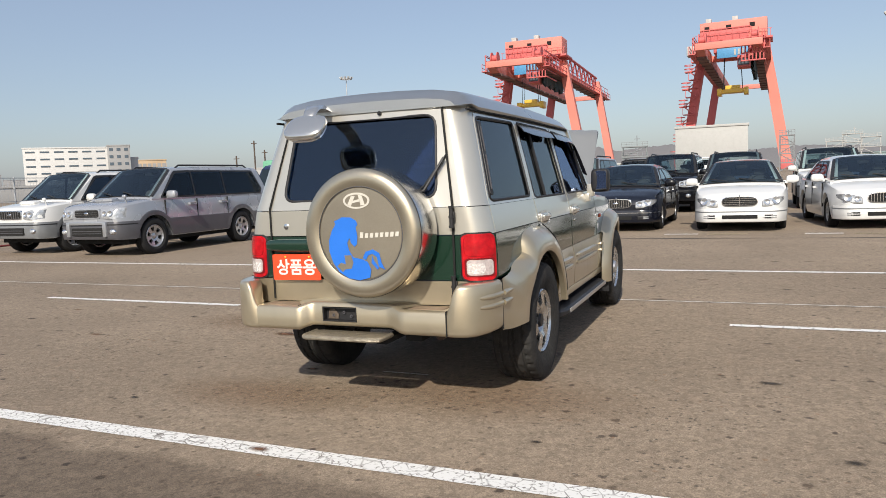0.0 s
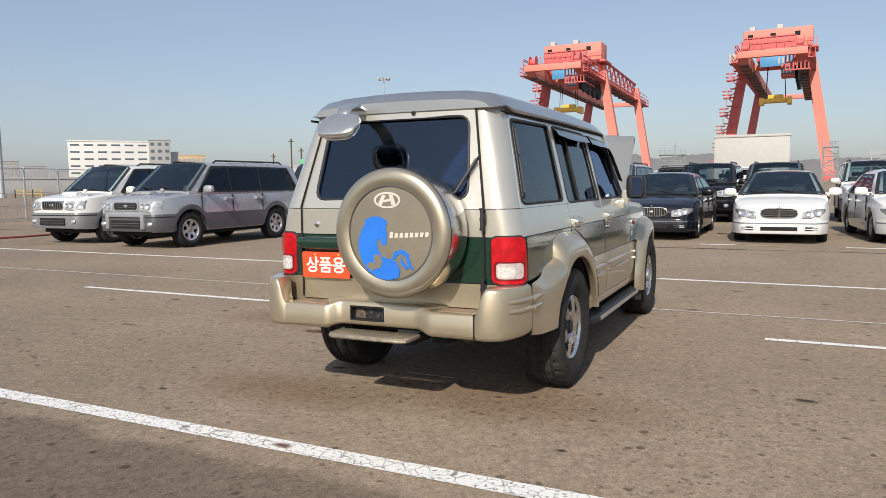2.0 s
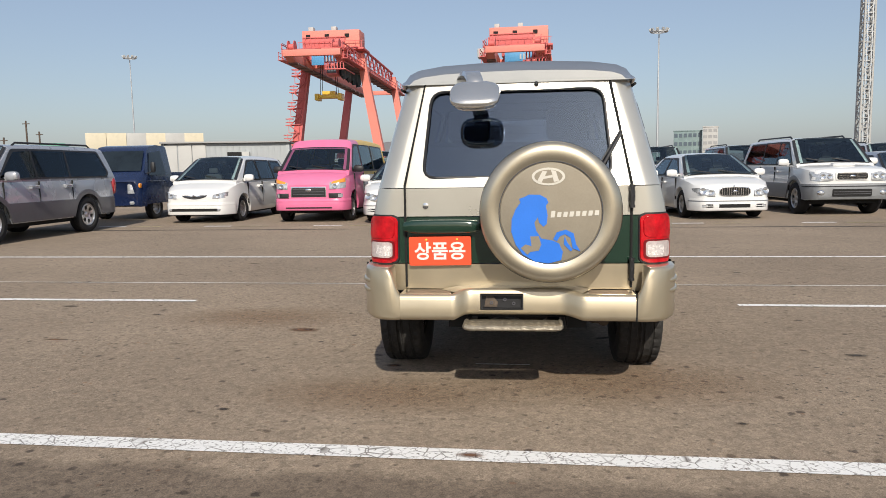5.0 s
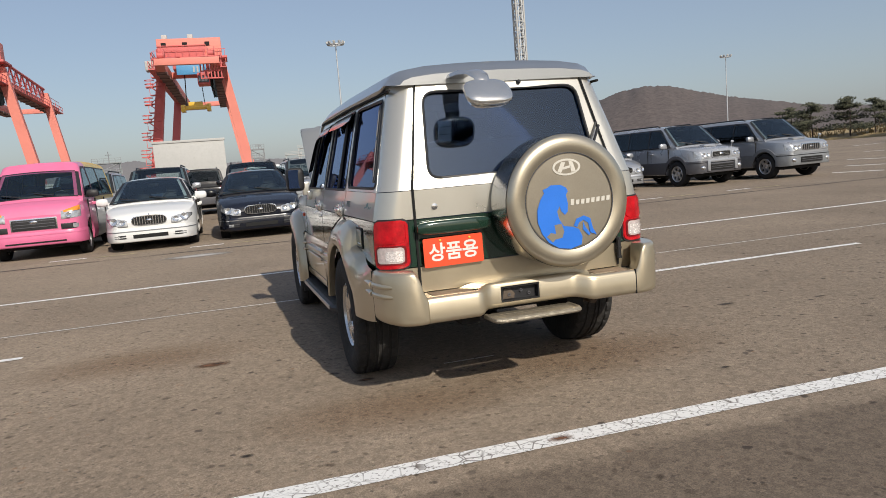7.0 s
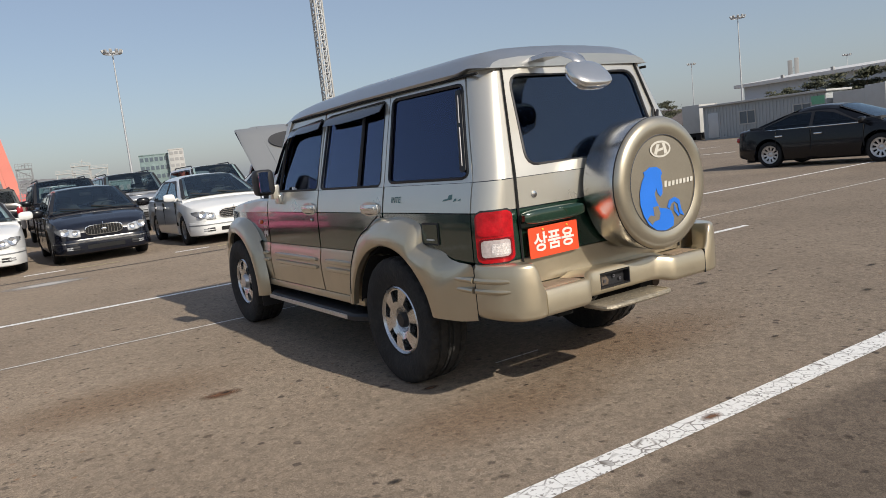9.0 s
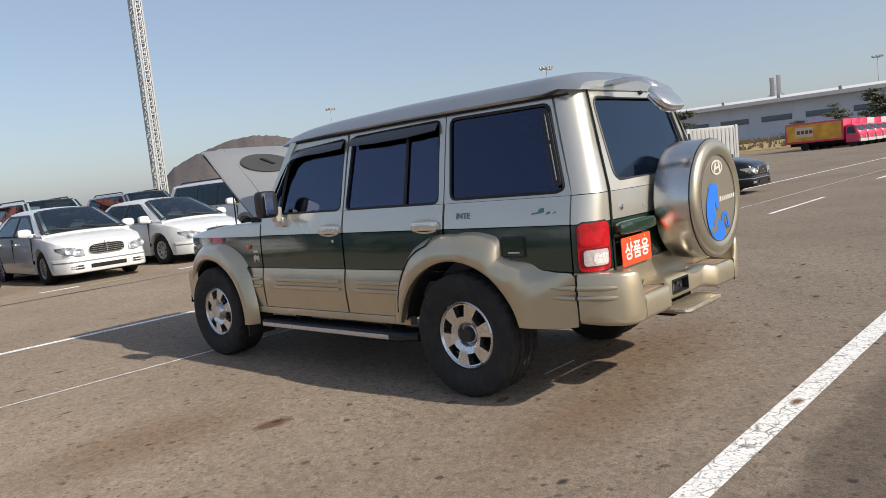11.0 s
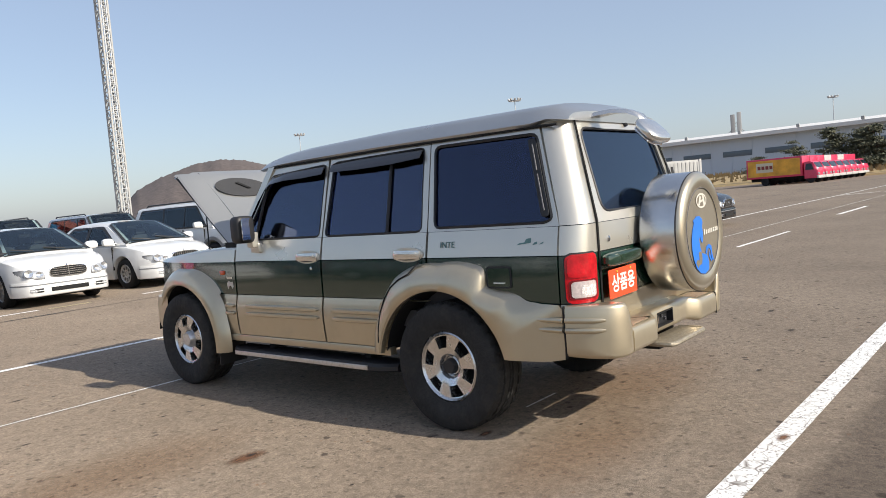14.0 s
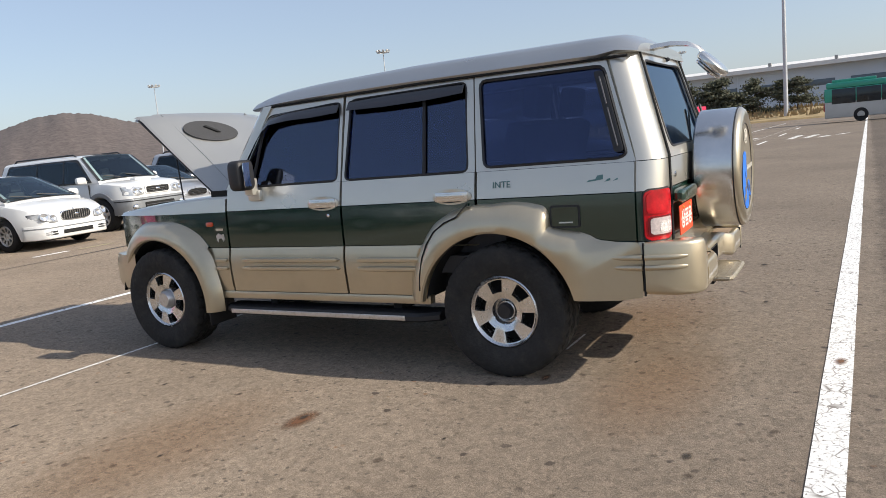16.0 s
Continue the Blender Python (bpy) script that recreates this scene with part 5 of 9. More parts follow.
        part("wing_mirror", bm, s.get("mirror_mat", paint), top)
    # dashboard, shelf and seats above the sill line
    bm = B()
    box(bm, -wb_ * 0.95, wb_ * 0.95, br + 0.12, bf - 0.1, belt - 0.14, max(belt, lerp(s["top"], br + 0.3) + s.get("crown", 0.035), lerp(s["top"], bf - 0.3) + s.get("crown", 0.035)) + 0.012, 0.03)
    part("interior", bm, M_CABIN, top)
    fy = bf - 1.15
    for yy, xs_ in ((fy - 0.15, (-0.36, 0.36)), (fy - 1.0, (-0.38, 0.38))):
        if yy < br + 0.5:
            continue
        for x in xs_:
            bm = B()
            loft(bm, [[(x - 0.23 * k, yy - t_ * 0.1 - 0.05, belt + t_), (x + 0.23 * k, yy - t_ * 0.1 - 0.05, belt + t_), (x + 0.23 * k, yy - t_ * 0.1 + 0.05, belt + t_), (x - 0.23 * k, yy - t_ * 0.1 + 0.05, belt + t_)] for t_, k in ((-0.05, 1.0), (0.10, 1.0), (0.16, 0.8), (0.18, 0.5))])
            box(bm, x - 0.12, x + 0.12, yy - 0.08, yy + 0.01, belt + 0.20, belt + 0.33, 0.03)
            part("seat", bm, M_CABINSEAT, top)
    bm = B()
    lathe(bm, [(0.165, -0.012), (0.178, 0.0), (0.165, 0.012), (0.153, 0.0)], 18, pose(-0.36, bf - 0.72, belt + 0.03, 65, 0, 0), closed=True)
    box(bm, -0.11, 0.11, rf - 0.12, rf - 0.10, zr - 0.13, zr - 0.06, 0.01)
    part("steering_wheel", bm, M_BLACK, top)
    if c.get("rails"):
        for sx in (1, -1):
            bm = B()
            x = sx * wr_ * 0.84
            tube(bm, [(x, rf - 0.25, zr + 0.01), (x, rf - 0.35, zr + 0.07), (x, rre + 0.35, zr + 0.07), (x, rre + 0.25, zr + 0.01)], 0.02, 6)
            part("roof_rail", bm, M_BLACK, top)
    for ya in (0.0, -wb):
        for sx in (1, -1):
            wheel_part(top, sx * (W - 0.13), ya, r, s.get("tw", 0.215), sx, spokes=s.get("spokes", 5), rim_r=s.get("rim_r", 0.64))
            bm = B()
            prism(bm, [(sx * (W - 0.30), ya + r * 1.34 * math.cos(math.pi * k / 14), r * 0.8 + r * 1.30 * math.sin(math.pi * k / 14)) for k in range(15)], (-sx * 0.12, 0, 0))
            part("wheel_well", bm, M_DARK, top)
    s["face"](top, s, plan, yf, yr, W, paint, lower)
    return top


def slab(bm, x0, x1, z0, z1, y, plan_y, depth=0.05, bow=0.0, rad=0.03):
    """A rounded plate on a vehicle's bowed front, from x0 to x1."""
    pts = rounded([(x0, z0), (x1, z0), (x1, z1), (x0, z1)], rad, 3)
    prism(bm, [(px, y - bow * px * px - depth, pz) for px, pz in pts], (0, depth + 0.012, 0), 0.006)


def nose_y(s, plan, yf, x, z):
    """How far forward the painted nose reaches at a width and a height."""
    y = yf
    while y > yf - 0.34:
        q = math.sqrt(max(0.0, 1 - (1 - min(1.0, (yf - y) / 0.12)) ** 2))
        if plan(y) * (0.93 + 0.07 * q) * 0.985 >= abs(x) and lerp(s["top"], y) - (1 - q) * 0.10 - 0.01 - 0.04 * max(0.0, abs(x) / plan(y) - 0.8) * 5 >= z:
            break
        y -= 0.006
    return y


def nose_skin(bm, s, plan, yf, sx, x0, x1, lo, hi, off=0.014, nx=10, nz=7):
    """A lamp or panel that lies on the curved nose, with a turned-in edge."""
    rows = []
    for i in range(nx + 1):
        u = i / nx
        x = x0 + (x1 - x0) * u
        a, c = lo(u), hi(u)
        rows.append([Vector((sx * x, nose_y(s, plan, yf, x, a + (c - a) * k / nz) + off, a + (c - a) * k / nz)) for k in range(nz + 1)])
    for _ in range(2):
        for i in range(1, nx):
            for k in range(1, nz):
                rows[i][k].y = (rows[i - 1][k].y + rows[i + 1][k].y + rows[i][k - 1].y + rows[i][k + 1].y) / 4 + 0.002
    vs = grid(bm, rows)
    rim = vs[0] + [r[-1] for r in vs[1:]] + vs[-1][-2::-1] + [r[0] for r in vs[-2:0:-1]]
    inner = [bm.verts.new(v.co + Vector((0, -0.06, 0))) for v in rim]
    for i in range(len(rim)):
        j = (i + 1) % len(rim)
        bm.faces.new((rim[i], inner[i], inner[j], rim[j]))


def sedan_rear(top, W, yr):
    for sx in (1, -1):
        bm = B()
        blob(bm, (sx * (W * 0.62), yr + 0.03, 0.76), (0.2, 0.07, 0.09), 12, 3)
        part("tail_lamp", bm, M_RED, top)


def face_sedan(top, s, plan, yf, yr, W, paint, lower):
    zc = 0.615
    shape = lambda k, e: [((0.335 * k) * math.copysign(abs(math.cos(a)) ** 0.45, math.cos(a)), zc + (0.098 * e) * math.copysign(abs(math.sin(a)) ** 0.6, math.sin(a))) for a in [2 * math.pi * i / 32 for i in range(32)]]
    bm = B()
    prism(bm, [(x, yf - 0.06, z) for x, z in shape(1, 1)], (0, 0.085, 0), 0.010)
    grille = part("grille", bm, M_CHROME, top, "chromed grille surround")
    bm = B()
    prism(bm, [(x, yf - 0.05, z) for x, z in shape(0.95, 0.86)], (0, 0.079, 0))
    part("grille_back", bm, M_DARK, grille)
    bm = B()
    if s.get("fine_grille"):
        for i in range(4):
            z = zc - 0.055 + 0.11 * i / 3
            box(bm, -0.305, 0.305, yf + 0.0, yf + 0.040, z - 0.004, z + 0.004)
        box(bm, -0.006, 0.006, yf + 0.0, yf + 0.042, zc - 0.08, zc + 0.08)
    else:
        for i in range(12):
            x = -0.275 + 0.55 * i / 11
            box(bm, x - 0.006, x + 0.006, yf + 0.0, yf + 0.040, zc - 0.078, zc + 0.078)
        blob(bm, (0, yf + 0.04, zc), (0.05, 0.01, 0.028), 10, 2)
    part("grille_insert", bm, M_CHROME, grille)
    # lamp outline: a large outer lobe and a smaller inner one
    lo = lambda u: zc - 0.062 - 0.030 * abs(math.sin(2 * math.pi * min(1, u * 0.5 + 0.18))) - 0.012 * (u < 0.45)
    hi = lambda u: zc + 0.020 + 0.040 * u + 0.024 * math.sin(math.pi * u)
    for sx in (1, -1):
        bm = B()
        nose_skin(bm, s, plan, yf, sx, 0.412, 0.818, lambda u: lo(u) - 0.007, lambda u: hi(u) + 0.007, 0.008, 14)
        part("lamp_gap", bm, M_GREYLOW, top)
        bm = B()
        nose_skin(bm, s, plan, yf, sx, 0.42, 0.81, lo, hi, 0.017, 14)
        hl = part("headlamp", bm, M_LAMP, top, "clear double round headlamp")
        for px, pz, pr in ((0.505, zc - 0.025, 0.055), (0.665, zc + 0.005, 0.070)):
            bm = B()
            lathe(bm, [(0.001, -0.004), (pr * 0.35, 0.004), (pr * 0.85, 0.012), (pr, 0.016), (pr * 1.08, 0.010), (pr * 1.1, -0.03)], 18, pose(sx * px, nose_y(s, plan, yf, px, pz) + 0.018, pz, -80, 0, -sx * (5 if px < 0.6 else 16)))
            part("reflector", bm, M_BOWL, hl)
        bm = B()
        nose_skin(bm, s, plan, yf, sx, 0.46, 0.80, lambda u: 0.272, lambda u: 0.345, 0.036, 8, 3)
        fl = part("fog_lamp_recess", bm, M_BLACK, top)
        bm = B()
        nose_skin(bm, s, plan, yf, sx, 0.58, 0.74, lambda u: 0.282, lambda u: 0.335, 0.044, 6, 3)
        part("fog_lamp", bm, M_LAMP, fl)
        bm = B()
        nose_skin(bm, s, plan, yf, sx, 0.44, 0.82, lambda u: 0.300, lambda u: 0.312, 0.048, 8, 1)
        part("recess_bar", bm, paint, fl)
    bm = B()
    nose_skin(bm, s, plan, yf, 1, -0.33, 0.33, lambda u: 0.268, lambda u: 0.342, 0.036, 8, 2)
    part("lower_intake", bm, M_DARK, top)
    bm = B()
    blob(bm, (0, yf - 0.04, zc + 0.115), (0.012, 0.012, 0.022), 8, 2)
    part("bonnet_mark", bm, M_CHROME, top)
    wrap_bumper(top, plan, yf, 0.19, 0.47, paint, s.get("strip_mat", M_SILVERLOW))
    sedan_rear(top, W, yr)


def face_mpv(top, s, plan, yf, yr, W, paint, lower):
    bm = B()
    nose_skin(bm, s, plan, yf, 1, -0.31, 0.31, lambda u: 0.655 - 0.075 * math.sin(math.pi * u) ** 0.6, lambda u: 0.69 + 0.008 * math.sin(math.pi * u), 0.014, 14, 3)
    gr = part("grille", bm, M_BLACK, top, "narrow curved black grille")
    bm = B()
    nose_skin(bm, s, plan, yf, 1, -0.27, 0.27, lambda u: 0.66 - 0.02 * math.sin(math.pi * u), lambda u: 0.667 - 0.02 * math.sin(math.pi * u), 0.020, 12, 1)
    blob(bm, (0, yf + 0.02, 0.655), (0.045, 0.012, 0.025), 10, 2)
    part("grille_insert", bm, M_CHROME, gr)
    for sx in (1, -1):
        bm = B()
        nose_skin(bm, s, plan, yf, sx, 0.45, 0.76, lambda u: 0.585 + 0.02 * u, lambda u: 0.685 + 0.06 * u, 0.014)
        hl = part("headlamp", bm, M_LAMP, top, "clear angular headlamp")
        bm = B()
        lathe(bm, [(0.001, -0.004), (0.02, 0.006), (0.048, 0.014), (0.052, 0.010), (0.052, -0.03)], 14, pose(sx * 0.58, nose_y(s, plan, yf, 0.58, 0.645) + 0.018, 0.645, -82, 0, -sx * 10))
        part("reflector", bm, M_BOWL, hl)
        bm = B()
        blob(bm, (sx * 0.60, yf + 0.02, 0.325), (0.045, 0.045, 0.038), 10, 2)
        part("fog_lamp", bm, M_LAMP, top)
    bm = B()
    nose_skin(bm, s, plan, yf, 1, -0.57, 0.57, lambda u: 0.29, lambda u: 0.355, 0.036, 12, 2)
    part("lower_intake", bm, M_DARK, top)
    wrap_bumper(top, plan, yf, 0.20, 0.50, paint, paint)
    sedan_rear(top, W, yr)


def wrap_bumper(top, plan, yf, z0, z1, paint, strip):
    """A bumper that stands proud of the nose and wraps round to the wheel openings, with a rub strip."""
    path = []
    for y in [yf - 0.42 + 0.42 * i / 9 for i in range(10)]:
        end = min(1.0, (yf - y) / 0.12)
        path.append((plan(y) * (0.93 + 0.07 * math.sqrt(max(0.0, 1 - (1 - end) ** 2))), y))
    xe = path[-1][0]
    line_ = [(-x, y) for x, y in path] + [(-xe + 2 * xe * i / 8, yf) for i in range(1, 8)] + path[::-1]
    def ring(x, y, zs_):
        d = Vector((x * 0.35, y - (yf - 1.1), 0)).normalized()
        return [(x + d.x * o, y + d.y * o, z) for o, z in zs_]
    h = z1 - z0
    prof = ((-0.05, z0), (0.014, z0 + 0.01), (0.026, z0 + 0.10 * h), (0.03, z0 + 0.55 * h), (0.026, z0 + 0.85 * h), (0.014, z1 - 0.006), (-0.05, z1))
    bm = B()
    loft(bm, [ring(x, y, prof) for x, y in line_])
    bp = part("front_bumper", bm, paint, top, angle=50)
    bm = B()
    loft(bm, [ring(x, y, ((0.0, z1 - 0.075), (0.034, z1 - 0.07), (0.034, z1 - 0.05), (0.0, z1 - 0.045))) for x, y in line_])
    part("rub_strip", bm, strip, bp)


def face_suv(top, s, plan, yf, yr, W, paint, lower):
    g = s.get("grille_z", (0.785, 0.985))
    bars = s.get("bars", False)
    bm = B()
    slab(bm, -0.36, 0.36, g[0], g[1], yf + 0.005, plan, 0.06, 0.0, 0.06)
    gr = part("grille", bm, M_CHROME if bars else paint, top, "wide grille with bright surround")
    bm = B()
    slab(bm, -0.325, 0.325, g[0] + 0.025, g[1] - 0.025, yf + 0.015, plan, 0.06, 0.0, 0.05)
    part("grille_back", bm, M_DARK, gr)
    bm = B()
    if bars:
        for i in range(9):
            x = -0.29 + 0.58 * i / 8
            box(bm, x - 0.011, x + 0.011, yf - 0.03, yf + 0.045, g[0] + 0.015, g[1] - 0.015)
    else:
        for i in range(4):
            z = g[0] + 0.04 + (g[1] - g[0] - 0.08) * i / 3
            box(bm, -0.3, 0.3, yf - 0.03, yf + 0.032, z - 0.004, z + 0.004)
    blob(bm, (0, yf + 0.03, (g[0] + g[1]) / 2), (0.06, 0.015, 0.035), 10, 2)
    part("grille_insert", bm, M_CHROME, gr)
    for sx in (1, -1):
        zl = (g[0] + g[1]) / 2
        lo_ = lambda u: zl - 0.092 - 0.02 * math.sin(math.pi * u)
        hi_ = lambda u: zl + 0.055 + 0.045 * u + 0.022 * math.sin(math.pi * u)
        bm = B()
        nose_skin(bm, s, plan, yf, sx, 0.405, 0.835, lo_, hi_, 0.018)
        hl = part("headlamp", bm, M_LAMP, top, "large clear headlamp")
        for px, pr in ((0.49, 0.050), (0.63, 0.056)):
            bm = B()
            lathe(bm, [(0.001, -0.004), (pr * 0.4, 0.008), (pr, 0.018), (pr * 1.1, 0.012), (pr * 1.1, -0.03)], 14, pose(sx * px, nose_y(s, plan, yf, px, zl) + 0.022, zl - 0.005, -84, 0, -sx * (4 if px < 0.6 else 14)))
            part("reflector", bm, M_BOWL, hl)
        bm = B()
        blob(bm, (sx * 0.66, yf + 0.0, 0.52), (0.085, 0.05, 0.065), 12, 2.2)
        fr = part("fog_lamp", bm, M_CHROME, top)
        bm = B()
        blob(bm, (sx * 0.66, yf + 0.03, 0.52), (0.06, 0.03, 0.045), 10, 2)
        part("fog_lens", bm, M_LAMP, fr)
        bm = B()
        blob(bm, (sx * W * 0.86, yr + 0.05, 0.95), (0.11, 0.07, 0.2), 12, 3)
        part("tail_lamp", bm, M_RED, top)
    bm = B()
    slab(bm, -0.42, 0.42, 0.44, 0.60, yf + 0.04, plan, 0.06, 0.0, 0.03)
    ik = part("lower_intake", bm, M_DARK, top)
    bm = B()
    for z in (0.49, 0.54):
        box(bm, -0.4, 0.4, yf + 0.01, yf + 0.058, z - 0.006, z + 0.006)
    part("intake_insert", bm, M_GREYLOW, ik)
    wrap_bumper(top, plan, yf - 0.005, 0.36, 0.72, lower or paint, M_BLACK)
    if s.get("guard"):
        bm = B()
        for sx in (-1, 1):
            box(bm, sx * 0.5 - 0.05, sx * 0.5 + 0.05, yf - 0.02, yf + 0.075, 0.42, 0.72, 0.02)
        box(bm, -0.5, 0.5, yf - 0.02, yf + 0.07, 0.66, 0.73, 0.02)
        part("bumper_guard", bm, M_SILVER, top)
    bm = B()
    blob(bm, (0.0, s["cabin"]["base_f"] + 0.35, lerp(s["top"], s["cabin"]["base_f"] + 0.35) + 0.045), (0.26, 0.16, 0.05), 14, 3)
    part("bonnet_scoop", bm, paint, top)
    if s.get("fender_mirror"):
        bm = B()
        x, y = -W * 0.78, yf - 0.34
        tube(bm, [(x, y, lerp(s["top"], y)), (x, y + 0.04, lerp(s["top"], y) + 0.11)], 0.012, 6)
        blob(bm, (x, y + 0.05, lerp(s["top"], y) + 0.13), (0.052, 0.035, 0.040), 10, 2.4)
        part("fender_mirror", bm, paint, top)


def face_van(top, s, plan, yf, yr, W, paint, lower):
    bm = B()
    nose_skin(bm, s, plan, yf, 1, -0.42, 0.42, lambda u: 0.60, lambda u: 0.835, 0.012)
    gs = part("grille_surround", bm, M_CHROME, top, "bright grille surround")
    bm = B()
    nose_skin(bm, s, plan, yf, 1, -0.40, 0.40, lambda u: 0.605, lambda u: 0.815, 0.018)
    gr = part("grille", bm, M_BLACK, top, "black grille with a bright badge")
    bm = B()
    for z in (0.66, 0.72, 0.78):
        box(bm, -0.37, 0.37, yf + 0.0, yf + 0.032, z - 0.007, z + 0.007)
    part("grille_insert", bm, M_GREYLOW, gr)
    bm = B()
    blob(bm, (0, yf + 0.03, 0.76), (0.075, 0.014, 0.038), 12, 2)
    part("badge", bm, M_CHROME, gr, "plain oval badge")
    for sx in (1, -1):
        bm = B()
        nose_skin(bm, s, plan, yf, sx, 0.50, 0.84, lambda u: 0.775 + 0.02 * u, lambda u: 0.93 + 0.10 * u, 0.016)
        hl = part("headlamp", bm, M_LAMP, top, "clear headlamp with amber top")
        bm = B()
        nose_skin(bm, s, plan, yf, sx, 0.55, 0.835, lambda u: 0.905 + 0.03 * u, lambda u: 0.945 + 0.085 * u, 0.022)
        part("indicator", bm, M_AMBER, hl)
        bm = B()
        px = 0.64
        lathe(bm, [(0.001, -0.004), (0.02, 0.008), (0.05, 0.018), (0.055, 0.012), (0.055, -0.03)], 14, pose(sx * px, nose_y(s, plan, yf, px, 0.85) + 0.026, 0.845, -84, 0, -sx * 10))
        part("reflector", bm, M_BOWL, hl)
        bm = B()
        nose_skin(bm, s, plan, yf, sx, 0.48, 0.80, lambda u: 0.575, lambda u: 0.685, 0.016)
        si = part("side_intake", bm, M_BLACK, top)
        bm = B()
        nose_skin(bm, s, plan, yf, sx, 0.70, 0.79, lambda u: 0.59, lambda u: 0.67, 0.024, 4, 4)
        part("fog_lamp", bm, M_LAMP, si)
    bm = B()
    nose_skin(bm, s, plan, yf, 1, -0.55, 0.55, lambda u: 0.335, lambda u: 0.365, 0.034, 10, 2)
    part("lower_intake", bm, M_DARK, top)
    wrap_bumper(top, plan, yf, 0.28, 0.56, paint, paint)


SEDAN = dict(W=1.80, L=4.74, FO=0.93, WB=2.70, r=0.315, H=1.40, belt=0.93, sill=0.20, nose=0.8, tail=0.7, nk=0.26, tk=0.2, face=face_sedan, tw=0.2, spokes=9,
             top=[(-3.81, 0.80), (-3.7, 0.93), (-3.2, 0.98), (-2.7, 0.97), (0.05, 0.92), (0.5, 0.835), (0.8, 0.74), (0.93, 0.665)],
             cabin=dict(base_f=0.12, base_r=-3.12, roof_f=-0.85, roof_r=-2.35, wb=0.93, wr=0.68, arc=0.04,
                        side=[[(-0.28, 0.06), (-0.98, 0.80), (-1.45, 0.88), (-1.45, 0.06)], [(-1.53, 0.06), (-1.53, 0.88), (-2.2, 0.82), (-2.62, 0.2), (-2.55, 0.06)]],
                        seams=(-0.35, -1.5, -2.4), handles=(-1.3, -2.3)))
SUV = dict(W=1.84, L=4.70, FO=0.85, WB=2.75, r=0.37, H=1.76, belt=1.13, sill=0.34, nose=0.6, tail=0.4, nk=0.2, tk=0.1, face=face_suv, tw=0.25, spokes=6, crown=0.03, side_glass=M_PRIVACY,
           top=[(-3.85, 1.05), (-3.8, 1.12), (-0.05, 1.13), (0.3, 1.10), (0.6, 1.06), (0.78, 1.01), (0.85, 0.96)], clad=[(-3.85, 0.72), (0.85, 0.72)],
           cabin=dict(base_f=0.0, base_r=-3.84, roof_f=-0.72, roof_r=-3.60, wb=0.945, wr=0.80, arc=0.03, rails=True,
                      side=[[(-0.28, 0.06), (-0.78, 0.84), (-1.25, 0.89), (-1.25, 0.06)], [(-1.27, 0.06), (-1.27, 0.89), (-2.25, 0.89), (-2.25, 0.06)], [(-2.27, 0.06), (-2.27, 0.89), (-3.35, 0.86), (-3.58, 0.2), (-3.5, 0.06)]],
                      seams=(-0.32, -1.26, -2.26), handles=(-1.1, -2.1)))
MPV = dict(W=1.74, L=4.49, FO=0.86, WB=2.57, r=0.31, H=1.55, belt=0.98, sill=0.22, nose=0.7, tail=0.4, nk=0.24, tk=0.12, face=face_mpv, tw=0.2, spokes=7, bow=0.3,
           top=[(-3.63, 0.85), (-3.58, 0.96), (0.2, 0.97), (0.5, 0.88), (0.75, 0.78), (0.86, 0.70)],
           cabin=dict(base_f=0.3, base_r=-3.6, roof_f=-0.65, roof_r=-3.1, wb=0.94, wr=0.72, arc=0.04,
                      side=[[(-0.1, 0.06), (-0.75, 0.84), (-1.2, 0.9), (-1.2, 0.06)], [(-1.28, 0.06), (-1.28, 0.9), (-2.2, 0.88), (-2.2, 0.06)], [(-2.28, 0.06), (-2.28, 0.88), (-2.95, 0.82), (-3.25, 0.15), (-3.2, 0.06)]],
                      seams=(-0.3, -1.24, -2.24), handles=(-1.05, -2.05)))
VAN = dict(W=1.80, L=4.70, FO=0.72, WB=2.81, r=0.335, H=1.92, belt=1.16, sill=0.28, nose=0.5, tail=0.3, nk=0.18, tk=0.06, face=face_van, tw=0.2, spokes=6, cut=-0.95,
           top=[(-3.98, 1.05), (-3.94, 1.15), (0.2, 1.16), (0.45, 1.12), (0.62, 1.04), (0.72, 0.95)],
           cabin=dict(base_f=0.32, base_r=-3.96, roof_f=-0.52, roof_r=-3.8, wb=0.97, wr=0.80, arc=0.05, head=0.24,
                      side=[[(0.05, 0.06), (-0.55, 0.82), (-0.95, 0.86), (-0.95, 0.06)], [(-1.05, 0.06), (-1.05, 0.86), (-2.2, 0.86), (-2.2, 0.06)], [(-2.3, 0.06), (-2.3, 0.86), (-3.6, 0.84), (-3.65, 0.06)]],
                      seams=(-0.1, -1.0, -2.25), handles=(-0.85, -1.15)), mirror_mat=M_BLACK)


def spec_with(s, **k):
    c = dict(s)
    c.update(k)
    return c


FACE = 180
SUV_W = spec_with(SUV, bars=True, fender_mirror=True)
SUV_G = spec_with(SUV, guard=True, fender_mirror=True)
# front row, all noses to the driving lane
vehicle("compact_mpv", MPV, pose(-7.95, 12.5, 0, 0, 0, FACE), M_WHITE, "white compact people carrier parked nose out")
vehicle("minibus", VAN, pose(-5.15, 12.35, 0, 0, 0, FACE), M_PINK, "bright pink minibus with white sides and yellow rear roof", rear_paint=M_WHITE, roof_paint=M_YELLOW)
white_a = vehicle("sedan", SEDAN, pose(-2.98, 12.1, 0, 0, 0, FACE), M_WHITE, "white sedan with chromed oval grille")
